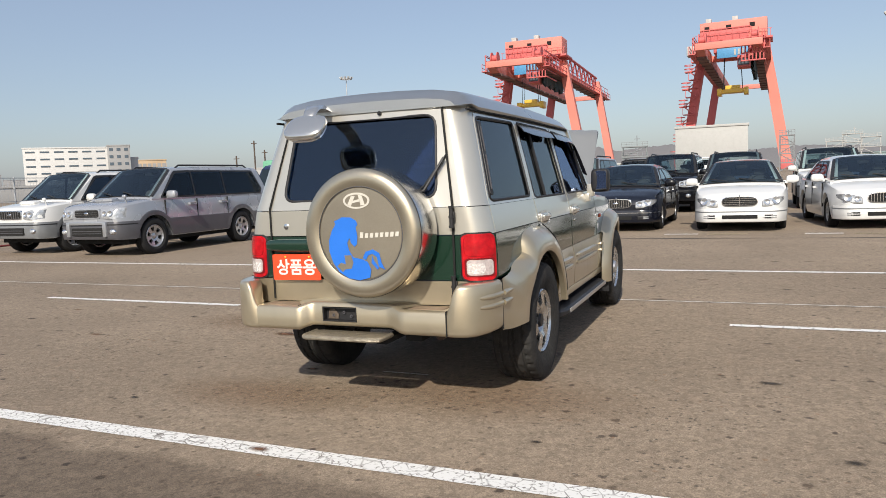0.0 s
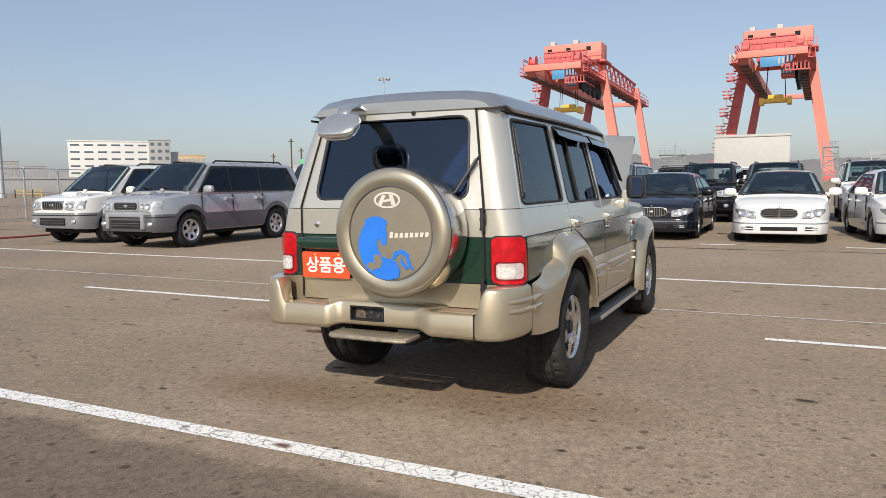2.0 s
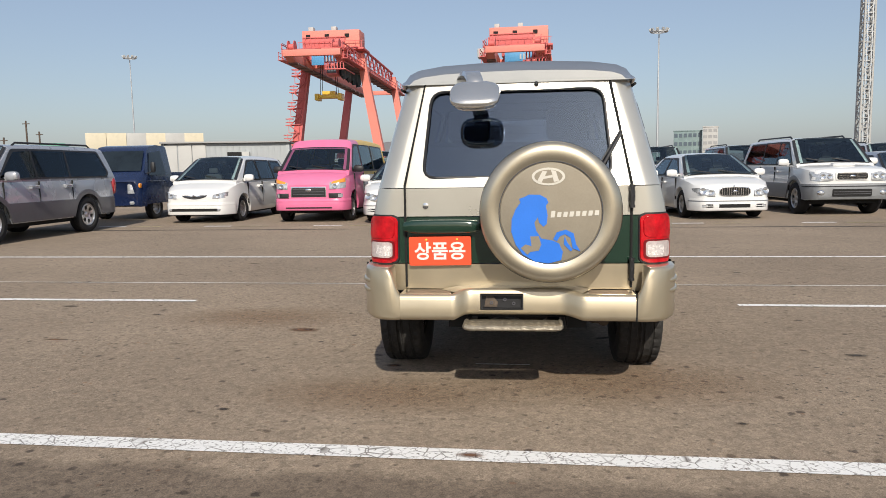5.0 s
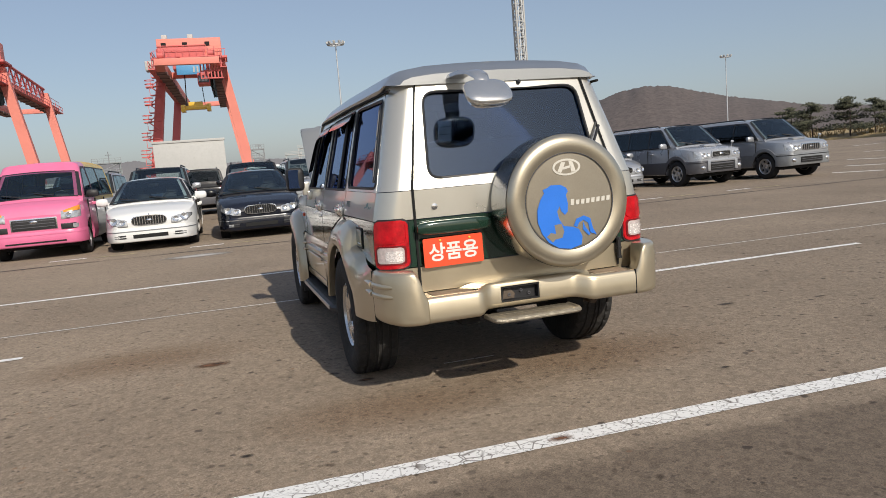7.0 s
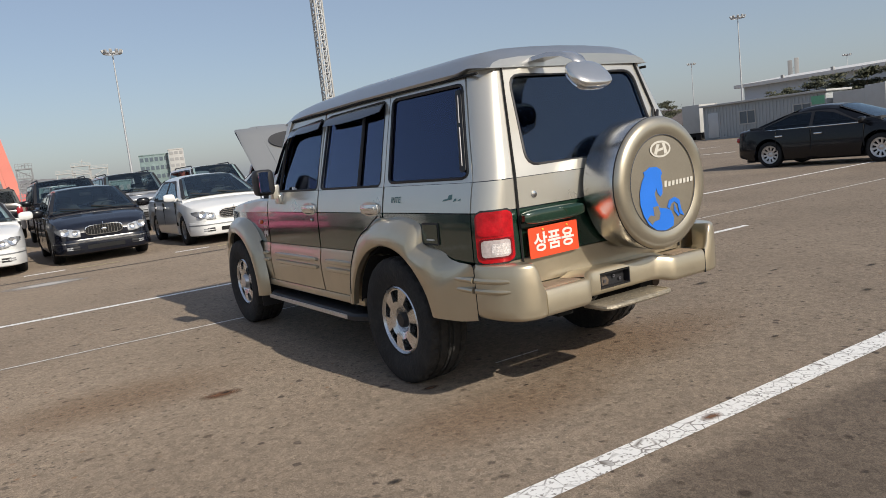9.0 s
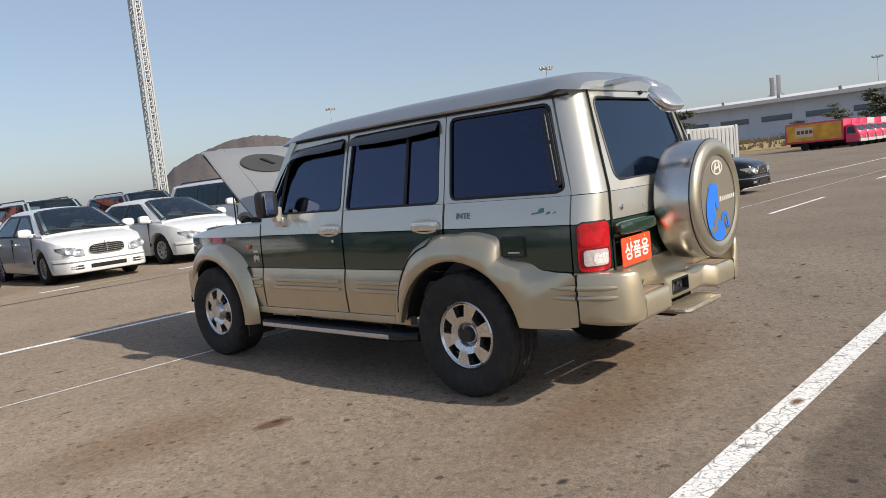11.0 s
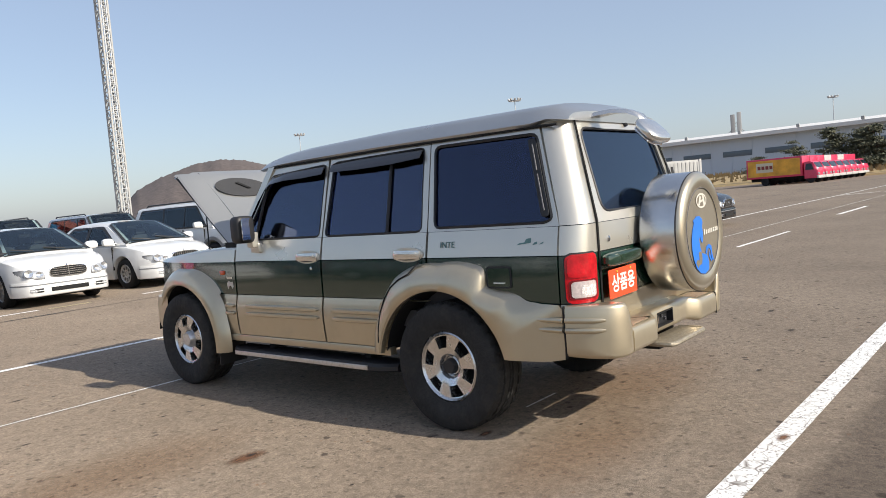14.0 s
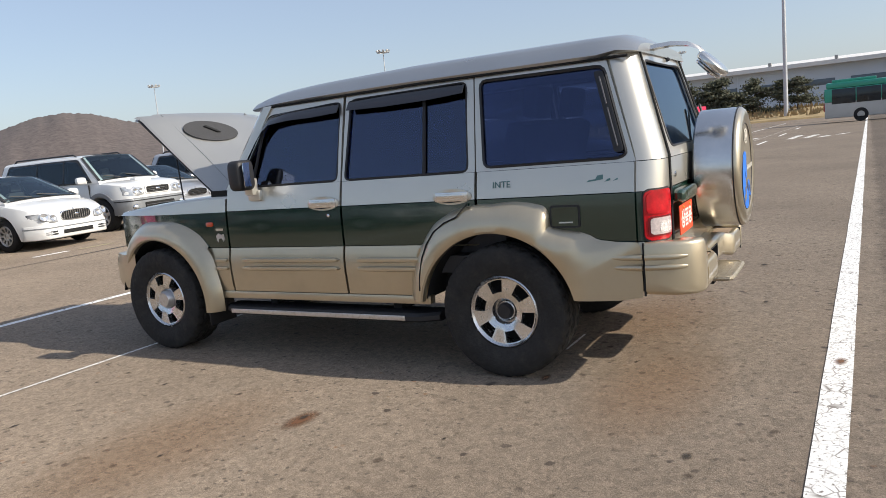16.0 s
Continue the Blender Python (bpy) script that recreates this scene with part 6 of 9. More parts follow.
vehicle("sedan", spec_with(SEDAN, strip_mat=M_CHROME, mirror_mat=M_BLACKPAINT), pose(-0.78, 12.4, 0, 0, 0, FACE), M_NAVY, "dark navy sedan with bright vertical grille bars")
vehicle("sedan", spec_with(SEDAN, fine_grille=True), pose(1.70, 12.2, 0, 0, 0, FACE), M_WHITE, "white sedan with fine horizontal grille bars")
copy_thing(white_a, pose(4.2, 12.6, 0, 0, 0, FACE + 6))
white_suv = vehicle("suv", spec_with(SUV, guard=False), pose(7.0, 13.5, 0, 0, 0, FACE + 3), M_WHITE, "white off-roader with silver grey cladding and bumpers", M_SILVERLOW)
vehicle("sedan", spec_with(SEDAN, fine_grille=True), pose(9.6, 15.2, 0, 0, 0, FACE), M_SILVER, "silver sedan between two off-roaders")
grey_suv = vehicle("suv", SUV_G, pose(12.2, 14.2, 0, 0, 0, FACE + 6), M_GREY, "grey off-roader with dark cladding and roof rails", M_GREYLOW)
vehicle("suv", SUV_W, pose(14.9, 13.7, 0, 0, 0, FACE + 6), M_SILVER, "silver grey off-roader with barred chrome grille", M_SILVERLOW)
# west pair
vehicle("suv", SUV_G, pose(-10.25, 6.9, 0, 0, 0, FACE), M_GREY, "silver grey off-roader with dark grey cladding", M_GREYLOW)
vehicle("suv", SUV_W, pose(-13.0, 7.25, 0, 0, 0, FACE), M_WHITE, "white off-roader with grey cladding and barred grille", M_SILVERLOW)
# second row
vehicle("suv", SUV_W, pose(-3.25, 17.6, 0, 0, 0, FACE), M_SILVER, "silver off-roader behind the white sedan", M_SILVERLOW)
vehicle("suv", SUV_W, pose(-5.35, 18.3, 0, 0, 0, FACE), M_SILVER, "silver off-roader in the second row", M_SILVERLOW)
vehicle("suv", SUV, pose(-0.55, 19.2, 0, 0, 0, FACE), M_BLACKPAINT, "black off-roader in the second row", M_BLACKPAINT)
vehicle("suv", SUV, pose(1.35, 19.8, 0, 0, 0, FACE), M_SILVER, "silver off-roader with a dark windscreen in the second row", M_SILVERLOW)
copy_thing(white_suv, pose(4.0, 20.0, 0, 0, 0, FACE))
copy_thing(grey_suv, pose(7.1, 20.4, 0, 0, 0, FACE))
copy_thing(white_suv, pose(11.8, 21.0, 0, 0, 0, FACE))
copy_thing(white_a, pose(-7.2, 19.5, 0, 0, 0, FACE))
# rows further back, seen from behind
vehicle("suv", SUV, pose(-2.3, 29.0, 0, 0, 0, 0), M_BLACKPAINT, "black off-roader seen from behind in the third row", M_GREYLOW)
tail_suv = vehicle("suv", spec_with(SUV, H=1.70), pose(0.2, 27.9, 0, 0, 0, 0), M_WHITE, "white off-roader with a spare wheel on its tail", M_SILVERLOW)
bm = B()
lathe(bm, [(0.001, 0.2), (0.26, 0.2), (0.35, 0.16), (0.36, 0.0), (0.2, -0.02)], 28, pose(0, -3.90, 1.08, 90, 0, 0))
part("spare_wheel_cover", bm, M_WHITE, tail_suv)
# black sedan on its own
vehicle("sedan", spec_with(SEDAN, L=4.62, WB=2.70, FO=0.95, r=0.335, H=1.395, spokes=10, rim_r=0.72, handle_mat=M_CHROME, belt_mat=M_CHROME, side_glass=M_PRIVACY,
                           top=[(-3.67, 0.84), (-3.57, 0.98), (-3.25, 1.02), (-2.7, 0.99), (0.05, 0.96), (0.5, 0.88), (0.8, 0.8), (0.95, 0.7)],
                           cabin=dict(base_f=0.10, base_r=-3.38, roof_f=-1.05, roof_r=-2.02, wb=0.93, wr=0.66, arc=0.05,
                                      side=[[(-0.42, 0.06), (-1.12, 0.74), (-1.58, 0.86), (-1.58, 0.06)], [(-1.64, 0.06), (-1.64, 0.86), (-2.15, 0.78), (-2.86, 0.22), (-2.80, 0.06)]],
                                      seams=(-0.35, -1.6, -2.5), handles=(-1.4, -2.4))),
        pose(15.75, 5.1, 0, 0, 0, FACE + 3), M_BLACKPAINT, "glossy black sedan parked alone on the open yard", group="")


# ---- the off-road estate car ----
P_SILVER = mat("champagne_silver_paint", (0.61, 0.585, 0.515), 0.30, 0.60, vary=0.04, scale=3, bump_scale=900, coat=1.0)
P_ROOF = mat("roof_silver_paint", (0.48, 0.488, 0.485), 0.30, 0.8, vary=0.05, scale=3, coat=0.4)
P_GOLD = mat("pale_gold_paint", (0.545, 0.468, 0.335), 0.32, 0.72, vary=0.07, scale=3, bump_scale=900, coat=0.8, dirt=0.12)
P_GREEN = mat("dark_green_paint", (0.010, 0.036, 0.022), 0.16, 0.1, vary=0.08, coat=1.0)
P_STEEL = mat("brushed_stainless", (0.68, 0.67, 0.65), 0.22, 1.0, vary=0.10, scale=5, bump_scale=60)
P_COVER = mat("gold_wheel_cover", (0.56, 0.495, 0.375), 0.30, 0.85, vary=0.06, scale=4, coat=0.6)
P_DISC = mat("dull_bronze_disc", (0.34, 0.30, 0.235), 0.36, 0.6, vary=0.12, scale=4, coat=0.2)
P_BLUE = mat("blue_decal", (0.02, 0.17, 0.68), 0.45, vary=0.1)
P_EMBLEM = mat("dull_pale_decal", (0.62, 0.59, 0.52), 0.4, vary=0.1)
P_DECAL = mat("white_decal", (0.75, 0.74, 0.70), 0.5, vary=0.05)
P_TEALDEC = mat("faded_teal_decal", (0.10, 0.20, 0.19), 0.5, vary=0.2)
P_PLATE = mat("orange_red_plate", (0.80, 0.075, 0.02), 0.5, vary=0.06, coat=0.2)
P_SEAT = mat("grey_blue_seat_cloth", (0.13, 0.13, 0.15), 0.9, vary=0.2, scale=10)
P_TRIM = mat("grey_interior_trim", (0.09, 0.09, 0.095), 0.8)
# side panes: blue sky reflection put into the left sheen, greyer on the right
P_GLASS = glass("left_blue_smoked_glass", (0.56, 0.62, 0.80), 0.02, 2.1, (0.55, 0.66, 1.0))
P_GLASS_D = glass("front_door_glass", (0.86, 0.90, 0.98), 0.02, 2.1, (0.58, 0.70, 1.0))
P_GLASS_Q = glass("quarter_glass", (0.34, 0.38, 0.52), 0.02, 1.9, (0.48, 0.58, 0.92))
P_GLASS_G = glass("right_grey_smoked_glass", (0.54, 0.60, 0.66), 0.02, 1.8, (0.70, 0.76, 0.80))
P_GLASS_R = glass("smoked_rear_glass", (0.38, 0.43, 0.54), 0.02, 2.0, (0.64, 0.80, 1.0))
P_GLASS_F = glass("windscreen_glass", (0.55, 0.6, 0.62))
P_PLASTIC = mat("smoked_visor", (0.012, 0.012, 0.016), 0.12, vary=0.05, coat=0.5)
P_TREAD = mat("tread_plate", (0.36, 0.32, 0.25), 0.45, 0.6, vary=0.2, scale=30, bump=0.6, bump_scale=70, dirt=0.3)
P_REDLENS = mat("bright_red_lens", (0.46, 0.004, 0.010), 0.2, coat=0.35, vary=0.4, scale=18, bump=0.12, bump_scale=70)
P_REVERSE = mat("pale_reverse_lens", (0.50, 0.43, 0.42), 0.12, coat=0.8, vary=0.22, scale=45, bump=0.15, bump_scale=90)
P_LENSDARK = mat("dark_red_lens", (0.16, 0.004, 0.008), 0.3, vary=0.2)
P_LENSPATCH = mat("brighter_lens", (0.80, 0.74, 0.72), 0.25, 0.3, coat=0.6, vary=0.3, scale=60, bump=0.3, bump_scale=120)
P_SATIN = mat("satin_silver_shell", (0.70, 0.69, 0.66), 0.20, 0.85, vary=0.05, coat=0.6)
P_TYRE = mat("dusty_tyre_rubber", (0.030, 0.029, 0.028), 0.85, vary=0.35, scale=9, bump=0.5, bump_scale=60, spec=0.3, dirt=0.12)
P_MIRROR = mat("mirror_glass", (0.85, 0.86, 0.88), 0.02, 1.0, vary=0.01)

# body silver darkened for the bonnet: its dimmer light put into the colour
P_BONNET = mat("dimmed_bonnet_silver", (0.40, 0.40, 0.385), 0.34, 0.55, vary=0.05, scale=3, coat=0.5)
P_INDIC = mat("orange_red_lens", (0.62, 0.07, 0.015), 0.15, coat=1.0)
P_ALLOY = mat("bright_alloy", (0.70, 0.70, 0.70), 0.24, 0.95, vary=0.06, scale=20, dirt=0.15)

car = thing("offroad_estate", pose(0, 0, 0, 0, 0, 0.9), "champagne silver and dark green off-road estate car with raised bonnet", "car")

SIDE = [(0.40, 0.770), (0.45, 0.786), (0.60, 0.796), (0.735, 0.792), (0.74, 0.778), (0.90, 0.776), (0.99, 0.770), (1.06, 0.757), (1.14, 0.738), (1.16, 0.730), (1.40, 0.672), (1.66, 0.604), (1.72, 0.585)]
WB, TR = 2.72, 0.37


def side_x(y, z):
    x = lerp(SIDE, z)
    if y > 2.5:
        x -= 0.16 * ((y - 2.5) / 0.9) ** 2.2
    return x


def arch_z(y):
    z = 0.0
    for ya, R in ((0.03, 0.475), (WB + 0.0, 0.47)):
        d = abs(y - ya)
        if d < R:
            z = max(z, 0.345 + math.sqrt(R * R - d * d))
    return z


def rear_y(z):
    return -0.868 if z < 1.15 else -0.868 + (z - 1.15) * 0.285


def plate(bm, rows, back):
    """A pressed panel: its outer face and a turned-in edge all round."""
    vs = grid(bm, rows)
    loop = vs[0] + [r[-1] for r in vs[1:]] + vs[-1][-2::-1] + [r[0] for r in vs[-2:0:-1]]
    inner = [bm.verts.new(v.co + Vector(back)) for v in loop]
    n = len(loop)
    for i in range(n):
        j = (i + 1) % n
        try:
            bm.faces.new((loop[i], inner[i], inner[j], loop[j]))
        except ValueError:
            pass


def side_panel(sx, y0, y1, z0, z1, out=0.0, step=0.05, nz=4, slant=None):
    """A piece of the car's flank between two heights; wheel openings cut into it."""
    g = 0.0062
    ny = max(2, int(abs(y1 - y0) / step))
    rows = []
    for i in range(ny + 1):
        row = []
        for k in range(nz + 1):
            t = k / nz
            y = y0 + g + (y1 - y0 - 2 * g) * i / ny
            za = min(max(z0, arch_z(y)), z1 - 0.004)
            z = za + (z1 - za) * t
            if slant:
                y += slant(z) * (1 - i / ny)
            row.append((sx * (side_x(y, z) + out), y, z))
        rows.append(row)
    bm = B()
    plate(bm, rows, (-sx * 0.03, 0, 0))
    return bm


def corner_panel(sx, z0, z1, out=0.0, nz=4, n=9, a0=0.0, a1=1.0, inner=0.585, rz=0.0, rt=0.0):
    """The rounded rear corner from the flank to the tailgate joint."""
    rows = []
    for i in range(n + 1):
        row = []
        for k in range(nz + 1):
            z = z0 + (z1 - z0) * k / nz
            d = min(z - z0, z1 - z)
            cut = rt * (1 - math.sqrt(max(0.0, 1 - (1 - d / rz) ** 2))) if d < rz else 0.0
            t = a0 + cut + (a1 - a0 - 2 * cut) * i / n
            X, Y = side_x(0, z), rear_y(z)
            ix = inner - max(0, z - 1.15) * 0.20
            if t < 0.62:
                q = t / 0.62
                cx, cy = X - 0.11, Y + 0.085
                a = q * math.radians(78)
                x, y = cx + 0.11 * math.cos(a), cy - 0.085 * math.sin(a)
                y += (1 - q) * 0.035
            else:
                q = (t - 0.62) / 0.38
                a = math.radians(78)
                x, y = X - 0.11 + 0.11 * math.cos(a), Y + 0.085 - 0.085 * math.sin(a)
                x, y = x + (ix - x) * q, y + (Y - y) * q
            nx, ny_ = (1 - t), -t
            row.append((sx * (x + out * nx), y + out * ny_, z))
        rows.append(row)
    bm = B()
    plate(bm, rows, (-sx * 0.02, 0.02, 0))
    return bm


def tapered_rib(pts, z, out, half, sx):
    """A pressed rib along plan points, full at its first end and dying away at its last."""
    bm = B()
    rows = []
    for i, (x, y) in enumerate(pts):
        p0, p1 = Vector(pts[max(0, i - 1)]), Vector(pts[min(len(pts) - 1, i + 1)])
        t = (p1 - p0).normalized()
        nrm = Vector((t.y, -t.x))
        if nrm.x * sx < 0:
            nrm = -nrm
        s = i / (len(pts) - 1)
        k = 1.0 if s < 0.55 else max(0.02, 1 - ((s - 0.55) / 0.45) ** 2)
        rows.append([(x + nrm.x * out * k * math.sin(math.pi * a / 8), y + nrm.y * out * k * math.sin(math.pi * a / 8), z + half * (0.35 + 0.65 * k) * math.cos(math.pi * a / 8)) for a in range(9)])
    loft(bm, rows)
    return bm


def holed(bm, outer, holes, mapf, back):
    """A flat sheet with openings, bent by mapf and given a turned-in edge."""
    es, loops = [], []
    for lp in (outer, *holes):
        vs = [bm.verts.new((p[0], p[1], 0)) for p in lp]
        loops.append(vs)
        es += [bm.edges.new((vs[i], vs[(i + 1) % len(vs)])) for i in range(len(vs))]
    bmesh.ops.triangle_fill(bm, use_beauty=True, use_dissolve=False, edges=es)
    for v in list(bm.verts):
        v.co = Vector(mapf(v.co.x, v.co.y))
    for vs in loops:
        inner = [bm.verts.new(v.co + Vector(back)) for v in vs]
        for i in range(len(vs)):
            j = (i + 1) % len(vs)
            bm.faces.new((vs[i], inner[i], inner[j], vs[j]))
    return bm


def dense(loop, step=0.12):
    out = []
    n = len(loop)
    for i in range(n):
        a, c = Vector(loop[i]), Vector(loop[(i + 1) % n])
        k = max(1, int((c - a).length / step))
        out += [tuple(a.lerp(c, j / k)) for j in range(k)]
    return out


WIN_Q = [(0.085, 1.157), (0.125, 1.628), (-0.575, 1.622), (-0.70, 1.175), (-0.66, 1.157)]
WIN_R = [(1.035, 1.142), (1.01, 1.622), (0.21, 1.634), (0.185, 1.142)]
WIN_F = [(1.93, 1.142), (1.675, 1.59), (1.09, 1.618), (1.095, 1.142)]


FLARE_R = [(9, 0.565), (20, 0.585), (35, 0.605), (45, 0.625), (55, 0.640), (70, 0.632), (90, 0.612), (105, 0.640), (117, 0.662), (120, 0.640), (124, 0.580), (130, 0.610), (137.3, 0.667), (144.9, 0.708), (149.7, 0.787), (153.6, 0.885), (160, 0.840), (172.7, 0.798)]
FLARE_F = [(10, 0.56), (30, 0.58), (50, 0.61), (70, 0.610), (90, 0.585), (110, 0.61), (130, 0.635), (148, 0.63), (160, 0.60), (188, 0.585)]


def car_side(sx):
    mp = lambda y, z: (sx * side_x(y, z), y, z)
    # front wing
    drop = lambda y: 0.085 * max(0.0, (y - 2.2) / 1.1) ** 1.3
    bm = side_panel(sx, 2.035, 3.30, 0.985, 1.075, nz=3)
    for v in bm.verts:
        v.co.z -= drop(v.co.y) * max(0.0, (v.co.z - 0.985) / 0.09)
    f = part("front_wing", bm, P_SILVER, car)
    part("wing_band", side_panel(sx, 2.035, 3.26, 0.745, 0.985, nz=4), P_GREEN, f, "dark green band")
    part("wing_cladding", side_panel(sx, 2.035, 2.40, 0.40, 0.74, 0.0), P_GOLD, f)
    bm = B()
    rows = []
    for i in range(13):
        y = 2.0 + 1.30 * i / 12
        x = side_x(y, 1.075)
        zt = 1.085 - drop(y)
        rows.append([(sx * x, y, zt - 0.013), (sx * (x - 0.015), y, zt + 0.004), (sx * (x - 0.05), y, zt + 0.012), (sx * (x - 0.13), y, zt + 0.012), (sx * (x - 0.15), y, zt - 0.05)])
    grid(bm, rows)
    part("wing_top", bm, P_SILVER, f)
    # doors
    for nm, y0, y1, win, sl in (("front_door", 1.062, 2.03, WIN_F, None), ("rear_door", 0.135, 1.058, WIN_R, None)):
        d = part(nm, side_panel(sx, y0, y1, 0.99, 1.135), P_SILVER, car)
        part("door_band", side_panel(sx, y0, y1, 0.745, 0.985), P_GREEN, d, "dark green band")
        part("door_cladding", side_panel(sx, y0, y1, 0.445, 0.74), P_GOLD, d, "pale gold ribbed cladding")
        bm = B()
        if nm == "front_door":
            outer = [(y0 + 0.004, 1.137), (y0 + 0.004, 1.655), (1.71, 1.645), (2.0, 1.137)]
        else:
            outer = [(y0 + 0.004, 1.137), (y0 + 0.03, 1.662), (y1 - 0.012, 1.655), (y1 - 0.004, 1.137)]
        holed(bm, dense(outer), [dense(rounded(win, 0.035, 3))], mp, (-sx * 0.035, 0, 0))
        part("window_frame", bm, P_SILVER, d)
        bm = B()
        prism(bm, [(sx * (side_x(y, z) - 0.016), y, z) for y, z in dense(rounded([(a + (0.008 if a > y0 + 0.4 else -0.008), b) for a, b in win], 0.03, 3))], (-sx * 0.005, 0, 0))
        gl_ = part("window_pane", bm, P_GLASS_D if nm == "front_door" else P_GLASS_G if sx > 0 else P_GLASS, d, "dark tinted glass")
        bm = B()
        if nm == "front_door":
            tube(bm, [(sx * (side_x(0, 1.145) - 0.006), 1.80, 1.145), (sx * (side_x(0, 1.45) - 0.006), 1.715, 1.50)], 0.011, 6)
        else:
            tube(bm, [(sx * (side_x(0, 1.145) - 0.006), 0.47, 1.145), (sx * (side_x(0, 1.62) - 0.006), 0.485, 1.62)], 0.011, 6)
        part("glass_divider", bm, M_BLACK, d)
        # dark rubber round the pane
        bm = B()
        pts = dense(rounded(win, 0.035, 3), 0.3)
        tube(bm, [(sx * (side_x(0, z) - 0.004), y, z) for y, z in pts + pts[:1]], 0.008, 5)
        part("window_seal", bm, M_BLACK, d)
        # weather visor
        bm = B()
        if nm == "front_door":
            ys_ = [(1.09, 1.615, 1.555), (1.3, 1.612, 1.545), (1.5, 1.603, 1.545), (1.65, 1.59, 1.53), (1.70, 1.55, 1.495), (1.76, 1.455, 1.415), (1.85, 1.295, 1.27)]
        else:
            ys_ = [(0.215, 1.632, 1.575), (0.45, 1.632, 1.56), (0.75, 1.628, 1.555), (1.015, 1.618, 1.56)]
        rws = []
        for y, zt, zb in ys_:
            rws.append([(sx * (side_x(y, zt) + 0.004), y, zt), (sx * (side_x(y, zt) + 0.022), y, zt - 0.01), (sx * (side_x(y, zb) + 0.040), y, zb), (sx * (side_x(y, zb) + 0.034), y, zb), (sx * (side_x(y, zt) + 0.012), y, zt - 0.012)])
        loft(bm, rws)
        part("weather_visor", bm, P_PLASTIC, d, "smoked black rain visor")
        # handle, lock, ribs
        yh = 1.195 if nm == "front_door" else 0.28
        bm = B()
        box(bm, -0.012, 0.016, -0.105, 0.105, -0.028, 0.028, 0.011)
        box(bm, 0.012, 0.030, -0.085, 0.085, -0.006, 0.018, 0.006)
        hd = part("door_handle", bm, P_SATIN, d)
        bm = B()
        prism(bm, [(0.0, 0.125 * math.cos(k * math.pi / 12), 0.044 * math.sin(k * math.pi / 12)) for k in range(24)], (0.006, 0, 0), 0.002)
        part("handle_bowl", bm, P_SILVER, hd)
        # dark disc stands in for the shade behind the grip
        bm = B()
        prism(bm, [(0.007, 0.095 * math.cos(k * math.pi / 12), -0.012 + 0.020 * math.sin(k * math.pi / 12)) for k in range(24)], (0.006, 0, 0))
        part("handle_shade_disc", bm, M_DARK, hd)
        hd.matrix_basis = Matrix.Translation((sx * 0.767, yh, 1.01)) @ Matrix.Diagonal((sx, 1, 1, 1))
        bm = B()
        lathe(bm, [(0.011, 0), (0.011, 0.006), (0.004, 0.009)], 12)
        if nm == "front_door":
            kl = part("door_lock", bm, M_CHROME, d)
            kl.matrix_basis = pose(sx * 0.776, 1.155, 0.935, 0, 90 * sx, 0)
        for z in (0.66, 0.605):
            bm = B()
            ya, yb = (1.09, 1.93) if nm == "front_door" else (0.50, 0.97)
            blob(bm, (sx * 0.793, (ya + yb) / 2, z), (0.028, (yb - ya) / 2, 0.016), 16, 4.0)
            part("rib", bm, P_GOLD, d)
    # quarter panel with its big window
    q = part("quarter_panel", side_panel(sx, -0.745, 0.131, 0.99, 1.135), P_SILVER, car)
    part("quarter_band", side_panel(sx, -0.745, 0.131, 0.745, 0.985), P_GREEN, q, "dark green band")
    bm = B()
    holed(bm, dense([(0.131, 1.137), (0.158, 1.665), (-0.585, 1.665), (-0.745, 1.137)]), [dense(rounded(WIN_Q, 0.04, 3))], mp, (-sx * 0.035, 0, 0))
    part("window_frame", bm, P_SILVER, q)
    bm = B()
    prism(bm, [(sx * (side_x(y, z) - 0.010), y, z) for y, z in dense(rounded([(a * 1.01, b) for a, b in WIN_Q], 0.035, 3))], (-sx * 0.005, 0, 0))
    part("window_pane", bm, P_GLASS_G if sx > 0 else P_GLASS_Q, q, "dark tinted glass")
    bm = B()
    pts = dense(rounded(WIN_Q, 0.04, 3), 0.3)
    tube(bm, [(sx * (side_x(0, z) - 0.002), y, z) for y, z in pts + pts[:1]], 0.009, 5)
    part("window_seal", bm, M_BLACK, q)
    bm = B()
    prism(bm, [(sx * (side_x(0, z) - 0.004), y, z) for y, z in rounded([(-0.525, 1.60), (-0.575, 1.60), (-0.69, 1.19), (-0.64, 1.185)], 0.02, 3)], (sx * 0.014, 0, 0), 0.004)
    vt = part("air_vent", bm, M_BLACK, q)
    for z0, z1 in ((1.43, 1.57), (1.22, 1.41)):
        bm = B()
        k = lambda z: -0.55 - (1.6 - z) * 0.28
        tube(bm, [(sx * (side_x(0, z0) + 0.012), k(z0), z0), (sx * (side_x(0, z1) + 0.012), k(z1), z1)], 0.004, 6)
        part("vent_slit", bm, M_GREYLOW, vt)
    for z, tip in ((0.668, -0.475), (0.618, -0.49)):
        part("rib", tapered_rib([(sx * (0.810 - 0.010 * i / 12), -0.771 + (tip + 0.771) * i / 12) for i in range(13)], z, 0.019, 0.0145, sx), P_GOLD, q)
    # corner post
    c = part("rear_corner_post", corner_panel(sx, 0.99, 1.135), P_SILVER, car)
    part("corner_upper", corner_panel(sx, 1.139, 1.69, nz=8), P_SILVER, c)
    part("corner_band", corner_panel(sx, 0.745, 0.985, 0.0), P_GREEN, c, "dark green band")
    part("corner_cladding", corner_panel(sx, 0.60, 0.74, 0.0), P_GOLD, c)
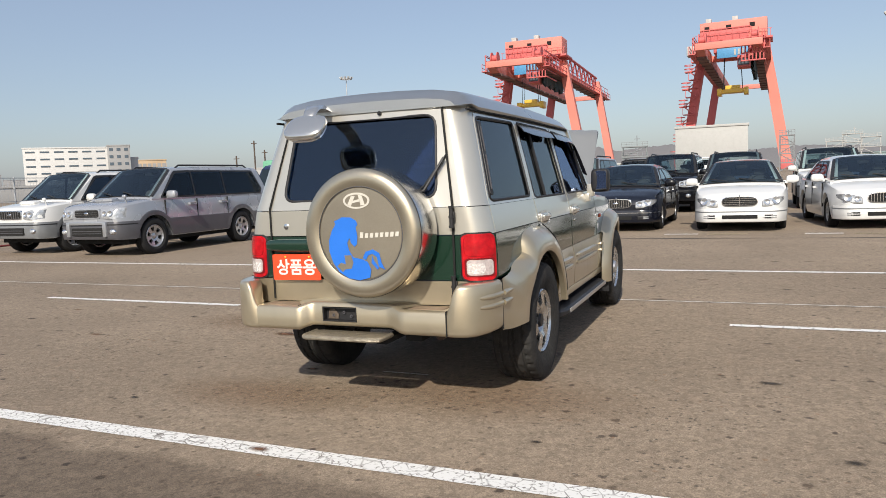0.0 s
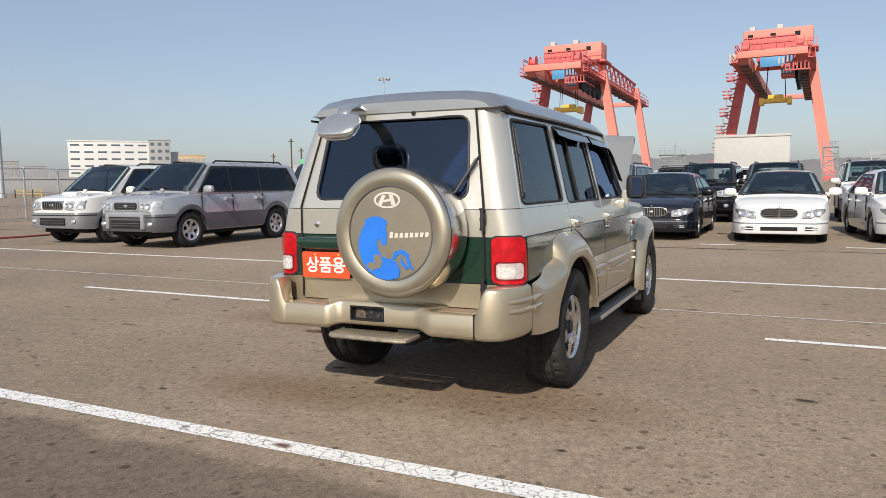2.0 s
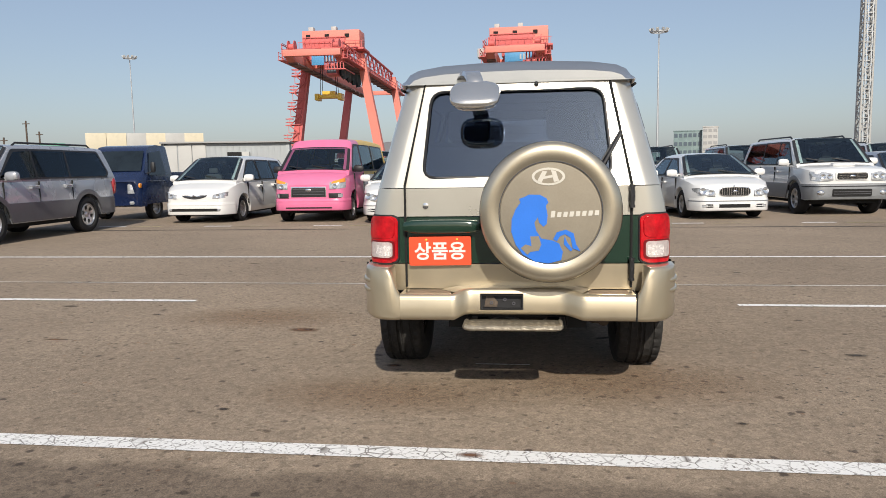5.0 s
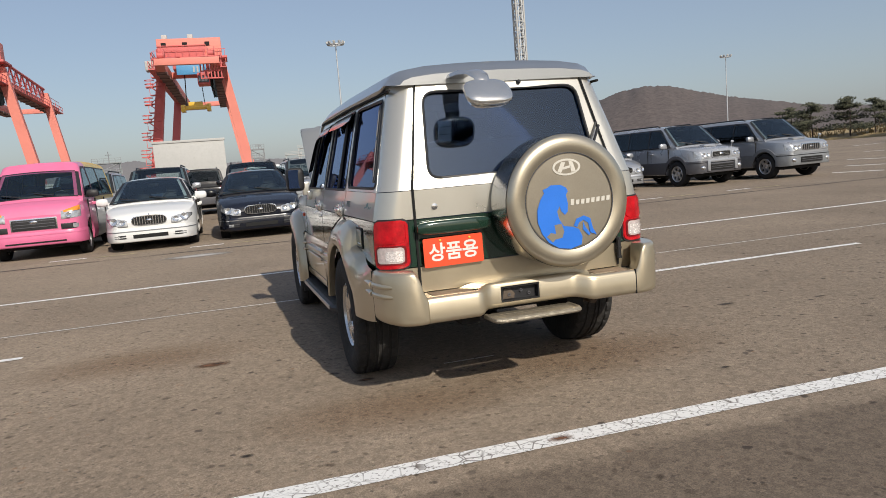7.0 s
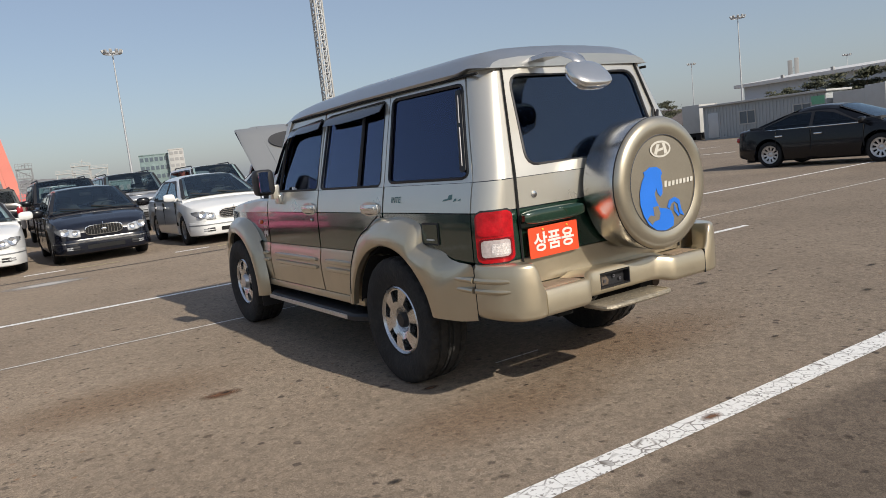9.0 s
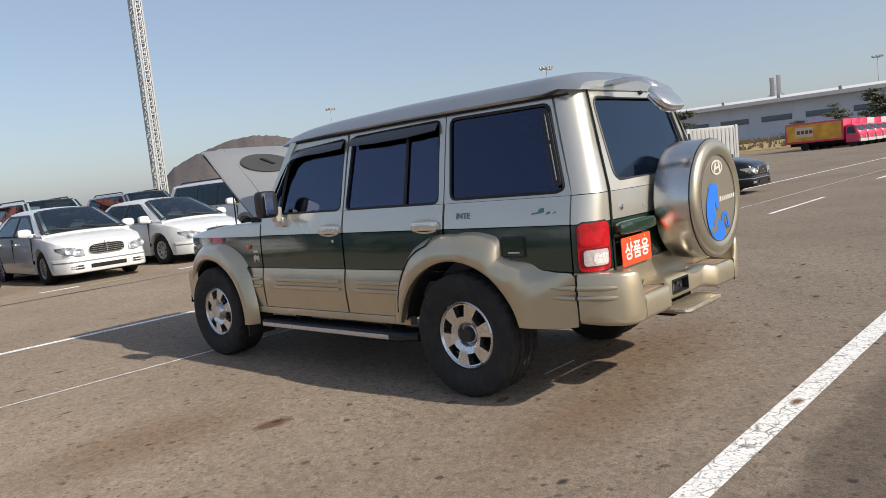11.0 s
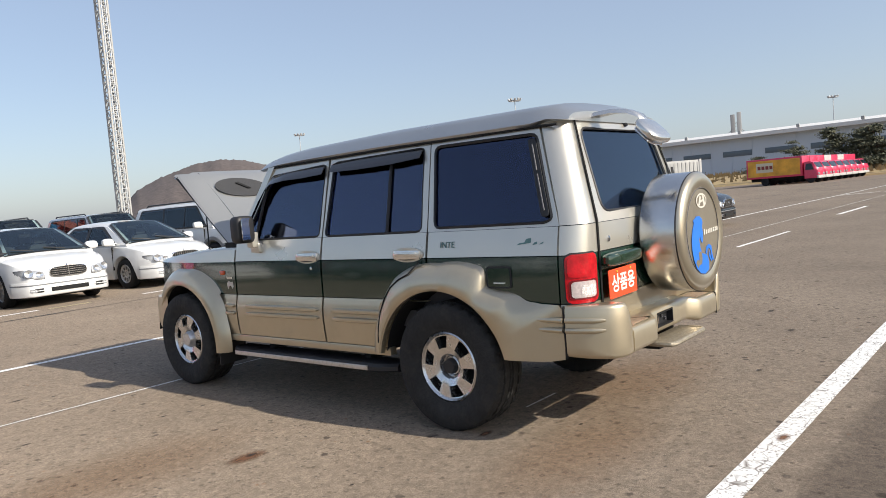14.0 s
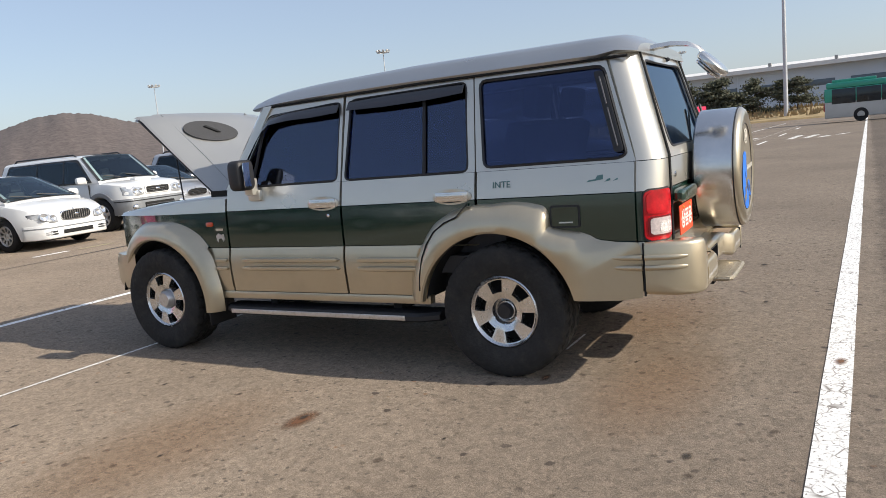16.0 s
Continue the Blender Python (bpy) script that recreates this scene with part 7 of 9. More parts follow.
    # tail lamp: red above, pale reversing lens below, thin red foot
    lamp = part("tail_lamp", corner_panel(sx, 0.746, 0.992, 0.014, 24, 11, 0.14, 0.86, rz=0.035, rt=0.12), P_REDLENS, car, "red and clear tail lamp")
    part("brake_lens", corner_panel(sx, 0.876, 0.982, 0.020, 16, 10, 0.19, 0.81, rz=0.028, rt=0.09), P_REDLENS, lamp)
    part("lens_surround", corner_panel(sx, 0.766, 0.864, 0.0175, 16, 10, 0.21, 0.81, rz=0.02, rt=0.06), P_LENSDARK, lamp)
    part("reverse_lens", corner_panel(sx, 0.774, 0.856, 0.0205, 16, 10, 0.25, 0.775, rz=0.018, rt=0.06), P_REVERSE, lamp, "pale reversing lens")
    # brighter patch laid over the inner part of the pale lens
    part("lens_bright_patch", corner_panel(sx, 0.784, 0.838, 0.022, 10, 8, 0.43, 0.75, rz=0.012, rt=0.03), P_LENSPATCH, lamp, "brighter patch over part of the pale lens")
    part("lamp_bezel", corner_panel(sx, 0.738, 1.0, 0.008, 24, 11, 0.12, 0.88, rz=0.036, rt=0.12), M_BLACK, lamp)
    # wheel arch flares
    for nm, ya, lo, hi in (("rear_flare", 0.03, 9, 171.5), ("front_flare", WB, 10, 188)):
        bm = B()
        rows = []
        n = 88
        for i in range(n + 1):
            a = radians(lo + (hi - lo) * i / n)
            ca, sa = math.cos(a), math.sin(a)
            ri = 0.462
            deg = math.degrees(a)
            ro = lerp(FLARE_R if nm == "rear_flare" else FLARE_F, deg)
            row = []
            k = min(1.0, max(0.0, (deg - 138) / 14)) if nm == "rear_flare" else 0.0
            for t, o, o2 in ((0.0, 0.045, 0.045), (0.0, 0.080, 0.074), (0.08, 0.089, 0.080), (0.25, 0.089, 0.074), (0.45, 0.083, 0.062), (0.65, 0.066, 0.048), (0.82, 0.042, 0.036), (0.93, 0.018, 0.029), (1.0, -0.004, 0.026)):
                o = o + (o2 - o) * k
                r = ri + (ro - ri) * t
                y, z = ya + r * ca, 0.348 + r * sa * 1.0
                if t == 1.0 and z < 0.745:
                    o = max(o, 0.022)
                base = 0.775 if nm == "rear_flare" else side_x(y, 0.8) - 0.0
                row.append((sx * (base + o), y, max(z, 0.452 if nm == "rear_flare" and deg > 150 else 0.30)))
            rows.append(row)
        grid(bm, rows)
        part(nm, bm, P_GOLD, car, "pale gold wheel arch flare")
        bm = B()
        rows = []
        for i in range(25):
            a = radians(10 + 160 * i / 24)
            rows.append([(sx * 0.80, ya + 0.465 * math.cos(a), 0.346 + 0.465 * math.sin(a)), (sx * 0.45, ya + 0.465 * math.cos(a), 0.346 + 0.465 * math.sin(a))])
        vs_in = [r[1] for r in rows]
        grid(bm, rows)
        bm.faces.new([bm.verts.new(p) for p in vs_in])
        part("wheel_housing", bm, M_DARK, car)
    bm = B()
    tube(bm, [(sx * x, y, z) for x, y, z in ((0.864, 0.492, 0.49), (0.861, 0.485, 0.58), (0.851, 0.466, 0.675), (0.842, 0.432, 0.755), (0.831, 0.386, 0.822), (0.830, 0.312, 0.872), (0.833, 0.232, 0.902), (0.812, 0.205, 0.935), (0.781, 0.180, 0.970))], 0.0045, 5)
    part("door_joint", bm, M_DARK, car)
    # sill and running board
    bm = B()
    box(bm, sx * 0.76 - 0.03, sx * 0.76 + 0.03, 0.47, 2.30, 0.39, 0.443, 0.012)
    part("sill", bm, P_GOLD, car)
    bm = B()
    rows = []
    for i in range(15):
        y = 0.42 + 1.70 * i / 14
        e = 0.06 if i in (0, 14) else 0.0
        rows.append([(sx * (0.66), y, 0.345), (sx * (0.83 - e), y, 0.345), (sx * (0.85 - e), y, 0.33), (sx * (0.85 - e), y, 0.305), (sx * (0.82 - e), y, 0.29), (sx * 0.66, y, 0.30)])
    loft(bm, rows)
    rb = part("running_board", bm, M_BLACK, car)
    bm = B()
    box(bm, sx * 0.851 - 0.004, sx * 0.851 + 0.004, 0.62, 2.02, 0.305, 0.335, 0.003)
    part("trim_strip", bm, M_ALLOY, rb, "bright metal edge strip")
    for y in (0.75, 1.75):
        bm = B()
        box(bm, sx * 0.60 - 0.12, sx * 0.60 + 0.12, y - 0.03, y + 0.03, 0.33, 0.42, 0.01)
        part("bracket", bm, M_DARK, rb)
    bm = B()
    box(bm, sx * 0.72 - 0.12, sx * 0.72 + 0.12, WB - 0.475, WB - 0.462, 0.20, 0.5, 0.005)
    part("mud_flap", bm, M_BLACK, car)
    for z in (0.66, 0.605):
        bm = B()
        blob(bm, (sx * 0.800, 2.105, z), (0.022, 0.058, 0.014), 12, 3.5)
        part("rib", bm, P_GOLD, f)
    # wheels
    for ya, nm in ((0.0, "rear"), (WB, "front")):
        w = wheel_part(car, sx * 0.715, ya, TR, 0.255, sx, P_ALLOY, 6, 0.555, "", ((0.27, 0.42), (0.36, 0.66), (0.54, 0.78), (0.87, 0.70), (0.94, 0.74)), P_TYRE)
        bm = B()
        lathe(bm, [(0.001, 0.0), (0.038, 0.0), (0.046, -0.02), (0.05, -0.06)] if nm == "rear" else [(0.001, 0.02), (0.05, 0.02), (0.062, 0.0), (0.066, -0.05)], 18, pose(sx * (0.715 + 0.095), ya, TR, 0, 90 * sx, 0))
        part("hub_cap", bm, M_BLACK if nm == "rear" else M_ALLOY, w)
        for k in range(6):
            a = 2 * math.pi * (k + 0.5) / 6
            bm = B()
            lathe(bm, [(0.013, -0.02), (0.013, 0.012), (0.006, 0.016)], 6, pose(sx * (0.715 + 0.07), ya + 0.082 * math.cos(a), TR + 0.082 * math.sin(a), 0, 90 * sx, 0))
            part("wheel_nut", bm, M_CHROME, w)
    # door mirror
    bm = B()
    blob(bm, (sx * 0.875, 1.745, 1.225), (0.075, 0.055, 0.098), 18, 5)
    mi = part("door_mirror", bm, M_BLACK, car, "door mirror with silver arm")
    bm = B()
    prism(bm, [(sx * 0.875 + dx, 1.687 - sx * dx * 0.34, 1.225 + dz) for dx, dz in rounded([(-0.06, -0.08), (0.06, -0.08), (0.06, 0.08), (-0.06, 0.08)], 0.02, 3)], (0, -0.004, 0))
    part("mirror_glass", bm, P_MIRROR, mi)
    bm = B()
    box(bm, sx * 0.79 - 0.03, sx * 0.79 + 0.03, 1.72, 1.79, 1.09, 1.20, 0.012)
    box(bm, sx * 0.765 - 0.02, sx * 0.765 + 0.02, 1.70, 1.80, 1.05, 1.12, 0.01)
    part("mirror_arm", bm, P_SILVER, mi)
    # headlamp and indicators
    bm = B()
    box(bm, sx * 0.55 - 0.09, sx * 0.55 + 0.09, 3.10, 3.25, 0.80, 0.97, 0.03)
    part("headlamp", bm, M_LAMP, car)
    bm = B()
    blob(bm, (sx * 0.775, 2.20, 0.905), (0.014, 0.035, 0.018), 10, 3)
    part("side_indicator", bm, P_INDIC, car)
    bm = B()
    box(bm, sx * 0.777 - 0.003, sx * 0.777 + 0.003, 2.075, 2.145, 0.86, 0.876)
    part("wing_badge", bm, M_CHROME, car)
    bm = B()
    prism(bm, [(sx * 0.777, y, z) for y, z in ((2.145, 0.795), (2.15, 0.825), (2.125, 0.842), (2.10, 0.832), (2.075, 0.838), (2.07, 0.80), (2.085, 0.785), (2.10, 0.808), (2.125, 0.805), (2.135, 0.78))], (sx * 0.002, 0, 0))
    part("wing_mark", bm, M_ALLOY, car, "small plain silver mark")
    # black inner shell behind the gaps
    bm = B()
    prism(bm, [(sx * 0.725, 0.5, 0.46), (sx * 0.725, 2.2, 0.46), (sx * 0.725, 2.2, 1.13), (sx * 0.70, -0.70, 1.13), (sx * 0.725, -0.70, 0.76), (sx * 0.725, 0.5, 0.83)], (-sx * 0.02, 0, 0))
    part("inner_shell", bm, M_DARK, car)


for s_ in (-1, 1):
    car_side(s_)
# fuel flap on the near flank
bm = B()
prism(bm, [(-(side_x(0, z) + 0.001), y, z) for y, z in rounded([(-0.296, 0.821), (-0.296, 0.939), (-0.459, 0.939), (-0.459, 0.821)], 0.018, 3)], (-0.004, 0, 0))
ff = part("fuel_flap_gap", bm, M_BLACK, car)
bm = B()
prism(bm, [(-(side_x(0, z) + 0.003), y, z) for y, z in rounded([(-0.306, 0.831), (-0.306, 0.929), (-0.449, 0.929), (-0.449, 0.831)], 0.013, 3)], (-0.005, 0, 0))
part("fuel_flap", bm, P_GREEN, ff)
bm = B()
box(bm, -0.786, -0.783, -0.42, -0.345, 0.846, 0.853)
part("flap_label", bm, P_DECAL, ff, "pale unreadable label bar")


# rear: tailgate
def rear_panel(x0, x1, z0, z1, out=0.0, nz=4):
    rows = []
    for i in range(15):
        x = x0 + (x1 - x0) * i / 14
        rows.append([(x - (0.0 if z < 1.15 else (z - 1.15) * 0.2 * (x / 0.6)), rear_y(z) - out - 0.012 * (1 - (x / 0.6) ** 2), z) for z in [z0 + (z1 - z0) * k / nz for k in range(nz + 1)]])
    bm = B()
    plate(bm, rows, (0, 0.03, 0))
    return bm


gate = part("tailgate", rear_panel(-0.578, 0.578, 0.99, 1.135), P_SILVER, car)
part("gate_band", rear_panel(-0.578, 0.578, 0.745, 0.985), P_GREEN, gate, "dark green band")
part("gate_foot", rear_panel(-0.578, 0.578, 0.61, 0.74), P_GOLD, gate, "pale gold lower edge")
WIN_B = [(-0.485, 1.188), (-0.445, 1.638), (0.445, 1.638), (0.485, 1.188)]
rmap = lambda x, z: (x, rear_y(z) - 0.012 * (1 - (x / 0.6) ** 2), z)
bm = B()
holed(bm, dense([(-0.578, 1.138), (-0.478, 1.692), (0.478, 1.692), (0.578, 1.138)]), [dense(rounded(WIN_B, 0.07, 4))], rmap, (0, 0.035, 0))
part("window_frame", bm, P_SILVER, gate)
bm = B()
prism(bm, [(x, rear_y(z) + 0.010, z) for x, z in rounded([(a * 1.015, b) for a, b in WIN_B], 0.06, 4)], (0, 0.005, 0))
rg = part("rear_glass", bm, P_GLASS_R, gate, "dark tinted rear glass")
bm = B()
pts = dense(rounded(WIN_B, 0.07, 4), 0.3)
tube(bm, [(x, rear_y(z) - 0.003, z) for x, z in pts + pts[:1]], 0.008, 6)
part("glass_seal", bm, M_BLACK, gate)
bm = B()
for k in range(9):
    z = 1.25 + 0.04 * k
    tube(bm, [(-0.43, rear_y(z) + 0.018, z), (0.43, rear_y(z) + 0.018, z)], 0.0012, 4)
part("heater_grid", bm, P_SEAT, rg)
bm = B()
lathe(bm, [(0.016, 0), (0.016, 0.006), (0.006, 0.008)], 14, pose(-0.47, -0.872, 1.045, 90, 0, 0))
part("gate_lock", bm, M_CHROME, gate)
bm = B()
blob(bm, (0.105, rear_y(1.667) - 0.018, 1.667), (0.013, 0.018, 0.013), 10)
part("washer_nozzle", bm, M_BLACK, gate)
bm = B()
blob(bm, (-0.385, -0.905, 0.94), (0.205, 0.035, 0.036), 18, 4)
part("gate_handle_trim", bm, P_GREEN, gate, "dark green grip trim")
for z in (1.085, 0.715):
    bm = B()
    tube(bm, [(0.578, -0.893, z - 0.05), (0.578, -0.893, z + 0.05)], 0.012, 8)
    box(bm, 0.564, 0.594, -0.889, -0.872, z - 0.028, z + 0.028, 0.004)
    for dz in (-0.052, 0.0, 0.052):
        lathe(bm, [(0.001, -0.006), (0.015, -0.006), (0.015, 0.006), (0.001, 0.006)], 10, Matrix.Translation((0.578, -0.893, z + dz)))
    part("hinge", bm, M_BLACK, gate)
bm = B()
tube(bm, [(0.578, -0.874, 0.62), (0.578, -0.874, 1.0), (0.578, -0.874, 1.15), (0.478, -0.726, 1.690)], 0.0065, 5)
part("gate_joint", bm, M_DARK, gate)
bm = B()
tube(bm, [(-0.578, -0.874, 0.62), (-0.578, -0.874, 1.15), (-0.478, -0.726, 1.690), (0.478, -0.726, 1.690)], 0.0065, 5)
part("gate_joint", bm, M_DARK, gate)
bm = B()
tube(bm, [(0.40, -0.875, 1.185), (0.41, -0.90, 1.20), (0.525, -0.835, 1.40)], 0.008, 6)
tube(bm, [(0.33, -0.875, 1.21), (0.42, -0.875, 1.25), (0.53, -0.80, 1.42)], 0.006, 5)
part("rear_wiper", bm, M_BLACK, gate)
# orange sign plate with its white letters
plate_m = pose(-0.395, -0.902, 0.812, 90, 0, 0) @ Matrix.Rotation(radians(0.4), 4, "Z")
bm = B()
prism(bm, [(x, y, 0) for x, y in rounded([(-0.162, -0.075), (0.162, -0.075), (0.162, 0.075), (-0.162, 0.075)], 0.01, 3)], (0, 0, 0.004))
sign = part("sign_plate", bm, P_PLATE, gate, "orange red plate with white letters")
sign.matrix_basis = plate_m
fc = bpy.data.curves.new("plate_text", "FONT")
fc.body = "상품용"
fc.size, fc.align_x, fc.align_y, fc.extrude, fc.offset = 0.098, "CENTER", "CENTER", 0.001, 0.0022
tmp = new("plate_text", fc)
dg = bpy.context.evaluated_depsgraph_get()
me = bpy.data.meshes.new_from_object(tmp.evaluated_get(dg))
bpy.data.objects.remove(tmp)
me.materials.clear()
me.materials.append(P_DECAL)
txt = new("plate_text", me)
txt.parent = sign
txt.location = (0, -0.006, 0.0055)
for x in (-0.07, 0.09):
    bm = B()
    lathe(bm, [(0.006, 0.004), (0.006, 0.008), (0.002, 0.01)], 8, Matrix.Translation((x, 0.06, 0)))
    part("plate_screw", bm, M_YELLOW, sign)

# bumper: a stepped middle piece and two wrap-round ends
def bumper_piece(path, profile, pocket=lambda x: 0.0):
    """Sweeps a section along plan points (x, y); profile gives bottom, top and depth at x, pocket how far its face is sunk."""
    bm = B()
    rows = []
    for i, (x, y) in enumerate(path):
        p0, p1 = Vector(path[max(0, i - 1)]), Vector(path[min(len(path) - 1, i + 1)])
        t = (p1 - p0).normalized()
        inn = Vector((-t.y, t.x))
        if inn.dot(Vector((-x * 0.6, -0.4 - y))) < 0:
            inn = -inn
        zb, zt, dp = profile(x, y)
        P = lambda d, z: (x + inn.x * d, y + inn.y * d, z)
        rows.append([P(dp, zb + 0.01), P(0.022, zb), P(0.007, zb + 0.007), P(0.001, zb + 0.022), P(0.0, zb + (zt - zb) * 0.20), P(pocket(x), zb + (zt - zb) * 0.215), P(pocket(x), zb + (zt - zb) * 0.80), P(0.001, zb + (zt - zb) * 0.815), P(0.002, zt - 0.019), P(0.006, zt - 0.008), P(0.015, zt), P(0.03, zt + 0.001), P(dp, zt)])
    loft(bm, rows)
    return bm


def mid_step(x):
    """0 on the outer parts, 1 on the set-back block in the middle."""
    k = min(1.0, max(0.0, (x + 0.315) / 0.075 if x < 0 else (0.34 - x) / 0.12))
    return k * k * (3 - 2 * k)


def mid_profile(x, y):
    k = mid_step(x)
    return 0.472 + 0.020 * k, 0.606 + 0.022 * k, 0.165 - 0.05 * k


MID_X = sorted([-0.5892, -0.586] + [-0.583 + 1.166 * i / 60 for i in range(61)] + [-0.1842, -0.1815, 0.0315, 0.0342])
bump = part("rear_bumper", bumper_piece([(x, -1.040 + 0.052 * mid_step(x)) for x in MID_X], mid_profile, lambda x: 0.038 if -0.182 < x < 0.032 else 0.0), P_GOLD, car, "pale gold stepped rear bumper", angle=50)
END_B = [(0.589, -1.036), (0.600, -1.039), (0.612, -1.041), (0.628, -1.042), (0.650, -1.040), (0.675, -1.034), (0.700, -1.024), (0.724, -1.008), (0.745, -0.986), (0.762, -0.958), (0.781, -0.925), (0.795, -0.885), (0.805, -0.84), (0.810, -0.80), (0.811, -0.782)]


def end_profile(x, y):
    t = min(1.0, max(0.0, (abs(x) - 0.587) / 0.060))
    zt = 0.612 + 0.128 * t * t * (3 - 2 * t) if y < -1.03 else 0.740
    return 0.470 + 0.012 * max(0.0, (y + 1.0) / 0.22), zt, 0.11 if y < -0.95 else 0.07


for sx in (-1, 1):
    end = part("bumper_end", bumper_piece([(sx * x, y) for x, y in END_B], end_profile), P_GOLD, bump, angle=50)
    bm = B()
    tube(bm, [(sx * 0.806, -0.777, 0.475), (sx * 0.806, -0.777, 0.74)], 0.006, 5)
    part("bumper_joint", bm, M_DARK, bump)
    for z in (0.668, 0.618):
        part("rib", tapered_rib([(sx * (x - 0.002), y) for x, y in END_B[-1:8:-1]] + [(sx * 0.753, -0.974)], z, 0.012, 0.0145, sx), P_GOLD, bump)
bm = B()
tube(bm, [(0.586, -1.037, 0.475), (0.586, -1.037, 0.604), (0.586, -0.90, 0.606)], 0.005, 5)
part("bumper_joint", bm, M_DARK, bump)
bm = B()
box(bm, -0.575, 0.575, -0.93, -0.84, 0.56, 0.604, 0.008)
part("bumper_step", bm, P_GOLD, bump)
bm = B()
box(bm, -0.555, -0.335, -1.005, -0.90, 0.604, 0.6095, 0.002)
box(bm, 0.36, 0.555, -1.0, -0.90, 0.604, 0.6095, 0.002)
part("step_pad", bm, mat("rusty_step_pad", (0.26, 0.19, 0.13), 0.7, vary=0.35, scale=12, bump=0.3), bump, "rust-stained step pad")
bm = B()
box(bm, -0.181, 0.031, -0.953, -0.949, 0.522, 0.598)
box(bm, -0.181, -0.176, -0.989, -0.953, 0.522, 0.598)
box(bm, 0.026, 0.031, -0.989, -0.953, 0.522, 0.598)
box(bm, -0.176, 0.026, -0.989, -0.953, 0.5225, 0.5265)
box(bm, -0.176, 0.026, -0.989, -0.953, 0.5945, 0.5975)
rec = part("plate_recess", bm, M_BLACK, bump, "empty black number plate recess")
bm = B()
prism(bm, [(x, -0.953, z) for x, z in ((-0.165, 0.53), (-0.10, 0.53), (-0.095, 0.555), (-0.12, 0.585), (-0.155, 0.585))], (0, -0.006, 0), 0.001)
part("recess_plate", bm, mat("rusty_dark_plate", (0.10, 0.075, 0.055), 0.7, vary=0.4, scale=40), rec)
for x, z in ((-0.128, 0.552), (-0.060, 0.568), (-0.015, 0.548)):
    bm = B()
    lathe(bm, [(0.009, 0), (0.009, 0.008), (0.004, 0.008), (0.004, 0.0)], 10, pose(x, -0.955, z, 90, 0, 0), closed=True)
    part("recess_bolt", bm, M_GREYLOW, rec)
bm = B()
prism(bm, [(x, y, 0.446) for x, y in rounded([(-0.255, -0.93), (-0.255, -1.095), (0.215, -1.095), (0.215, -0.93)], 0.035, 4)], (0, 0, 0.012), 0.003)
tube(bm, [(x, y, 0.450) for x, y in ((-0.258, -0.94), (-0.258, -1.06), (-0.250, -1.082), (-0.228, -1.096), (-0.1, -1.098), (0.09, -1.098), (0.188, -1.096), (0.210, -1.082), (0.218, -1.06), (0.218, -0.94))], 0.014, 8)
for k in range(12):
    for m_ in range(3):
        blob(bm, (-0.225 + 0.037 * k, -1.06 + 0.038 * m_, 0.458), (0.011, 0.004, 0.002), 6)
st = part("tow_step", bm, P_TREAD, bump, "worn metal tread plate step")
for x in (-0.18, 0.19):
    bm = B()
    box(bm, x - 0.03, x + 0.03, -1.0, -0.7, 0.41, 0.44)
    part("step_arm", bm, M_DARK, st)

# spare wheel in its metal cover
SPC = Vector((0.165, 0, 1.02))
sm = pose(SPC.x, -0.90, SPC.z, 90, 0, 0)
bm = B()
lathe(bm, [(0.20, 0.0), (0.322, 0.0), (0.338, 0.012), (0.338, 0.19), (0.330, 0.215)], 64, sm)
spare = part("spare_wheel_cover", bm, P_STEEL, car, "brushed metal spare wheel cover", angle=25)
bm = B()
lathe(bm, [(0.332, 0.205), (0.338, 0.212), (0.336, 0.225), (0.322, 0.240), (0.295, 0.248), (0.262, 0.244), (0.246, 0.238), (0.244, 0.232)], 64, sm)
part("cover_face", bm, P_COVER, spare, "pale gold domed ring")
bm = B()
lathe(bm, [(0.3385, 0.208), (0.340, 0.212), (0.3385, 0.216)], 64, sm, closed=True)
part("cover_seam", bm, M_BLACK, spare)
bm = B()
lathe(bm, [(0.001, 0.239), (0.15, 0.239), (0.238, 0.236), (0.243, 0.228)], 64, sm)
disc = part("cover_disc", bm, P_DISC, spare, "dull bronze disc with decals")
bm = B()
lathe(bm, [(0.2415, 0.238), (0.243, 0.241), (0.2455, 0.241), (0.247, 0.238)], 64, sm, closed=True)
part("disc_edge", bm, P_TRIM, spare)


def decal(name, loops, material, label, h=0.2405):
    bm = B()
    for lp in loops:
        prism(bm, [sm @ Vector((x, y, h)) for x, y in lp], sm.to_3x3() @ Vector((0, 0, 0.0015)))
    return part(name, bm, material, disc, label)


def ellipse(cx, cy, rx, ry, n=24):
    return [(cx + rx * math.cos(2 * math.pi * k / n), cy + ry * math.sin(2 * math.pi * k / n)) for k in range(n)]


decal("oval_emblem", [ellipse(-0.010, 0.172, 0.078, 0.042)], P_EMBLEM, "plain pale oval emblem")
decal("oval_inner", [ellipse(-0.010, 0.172, 0.066, 0.032)], P_DISC, "", 0.2415)
decal("emblem_bar", [[(-0.062, 0.152), (-0.042, 0.144), (-0.016, 0.196), (-0.038, 0.198)], [(0.016, 0.146), (0.040, 0.150), (0.024, 0.198), (0.002, 0.202)], [(-0.034, 0.160), (0.014, 0.168), (0.010, 0.180), (-0.030, 0.172)]], P_EMBLEM, "", 0.2425)
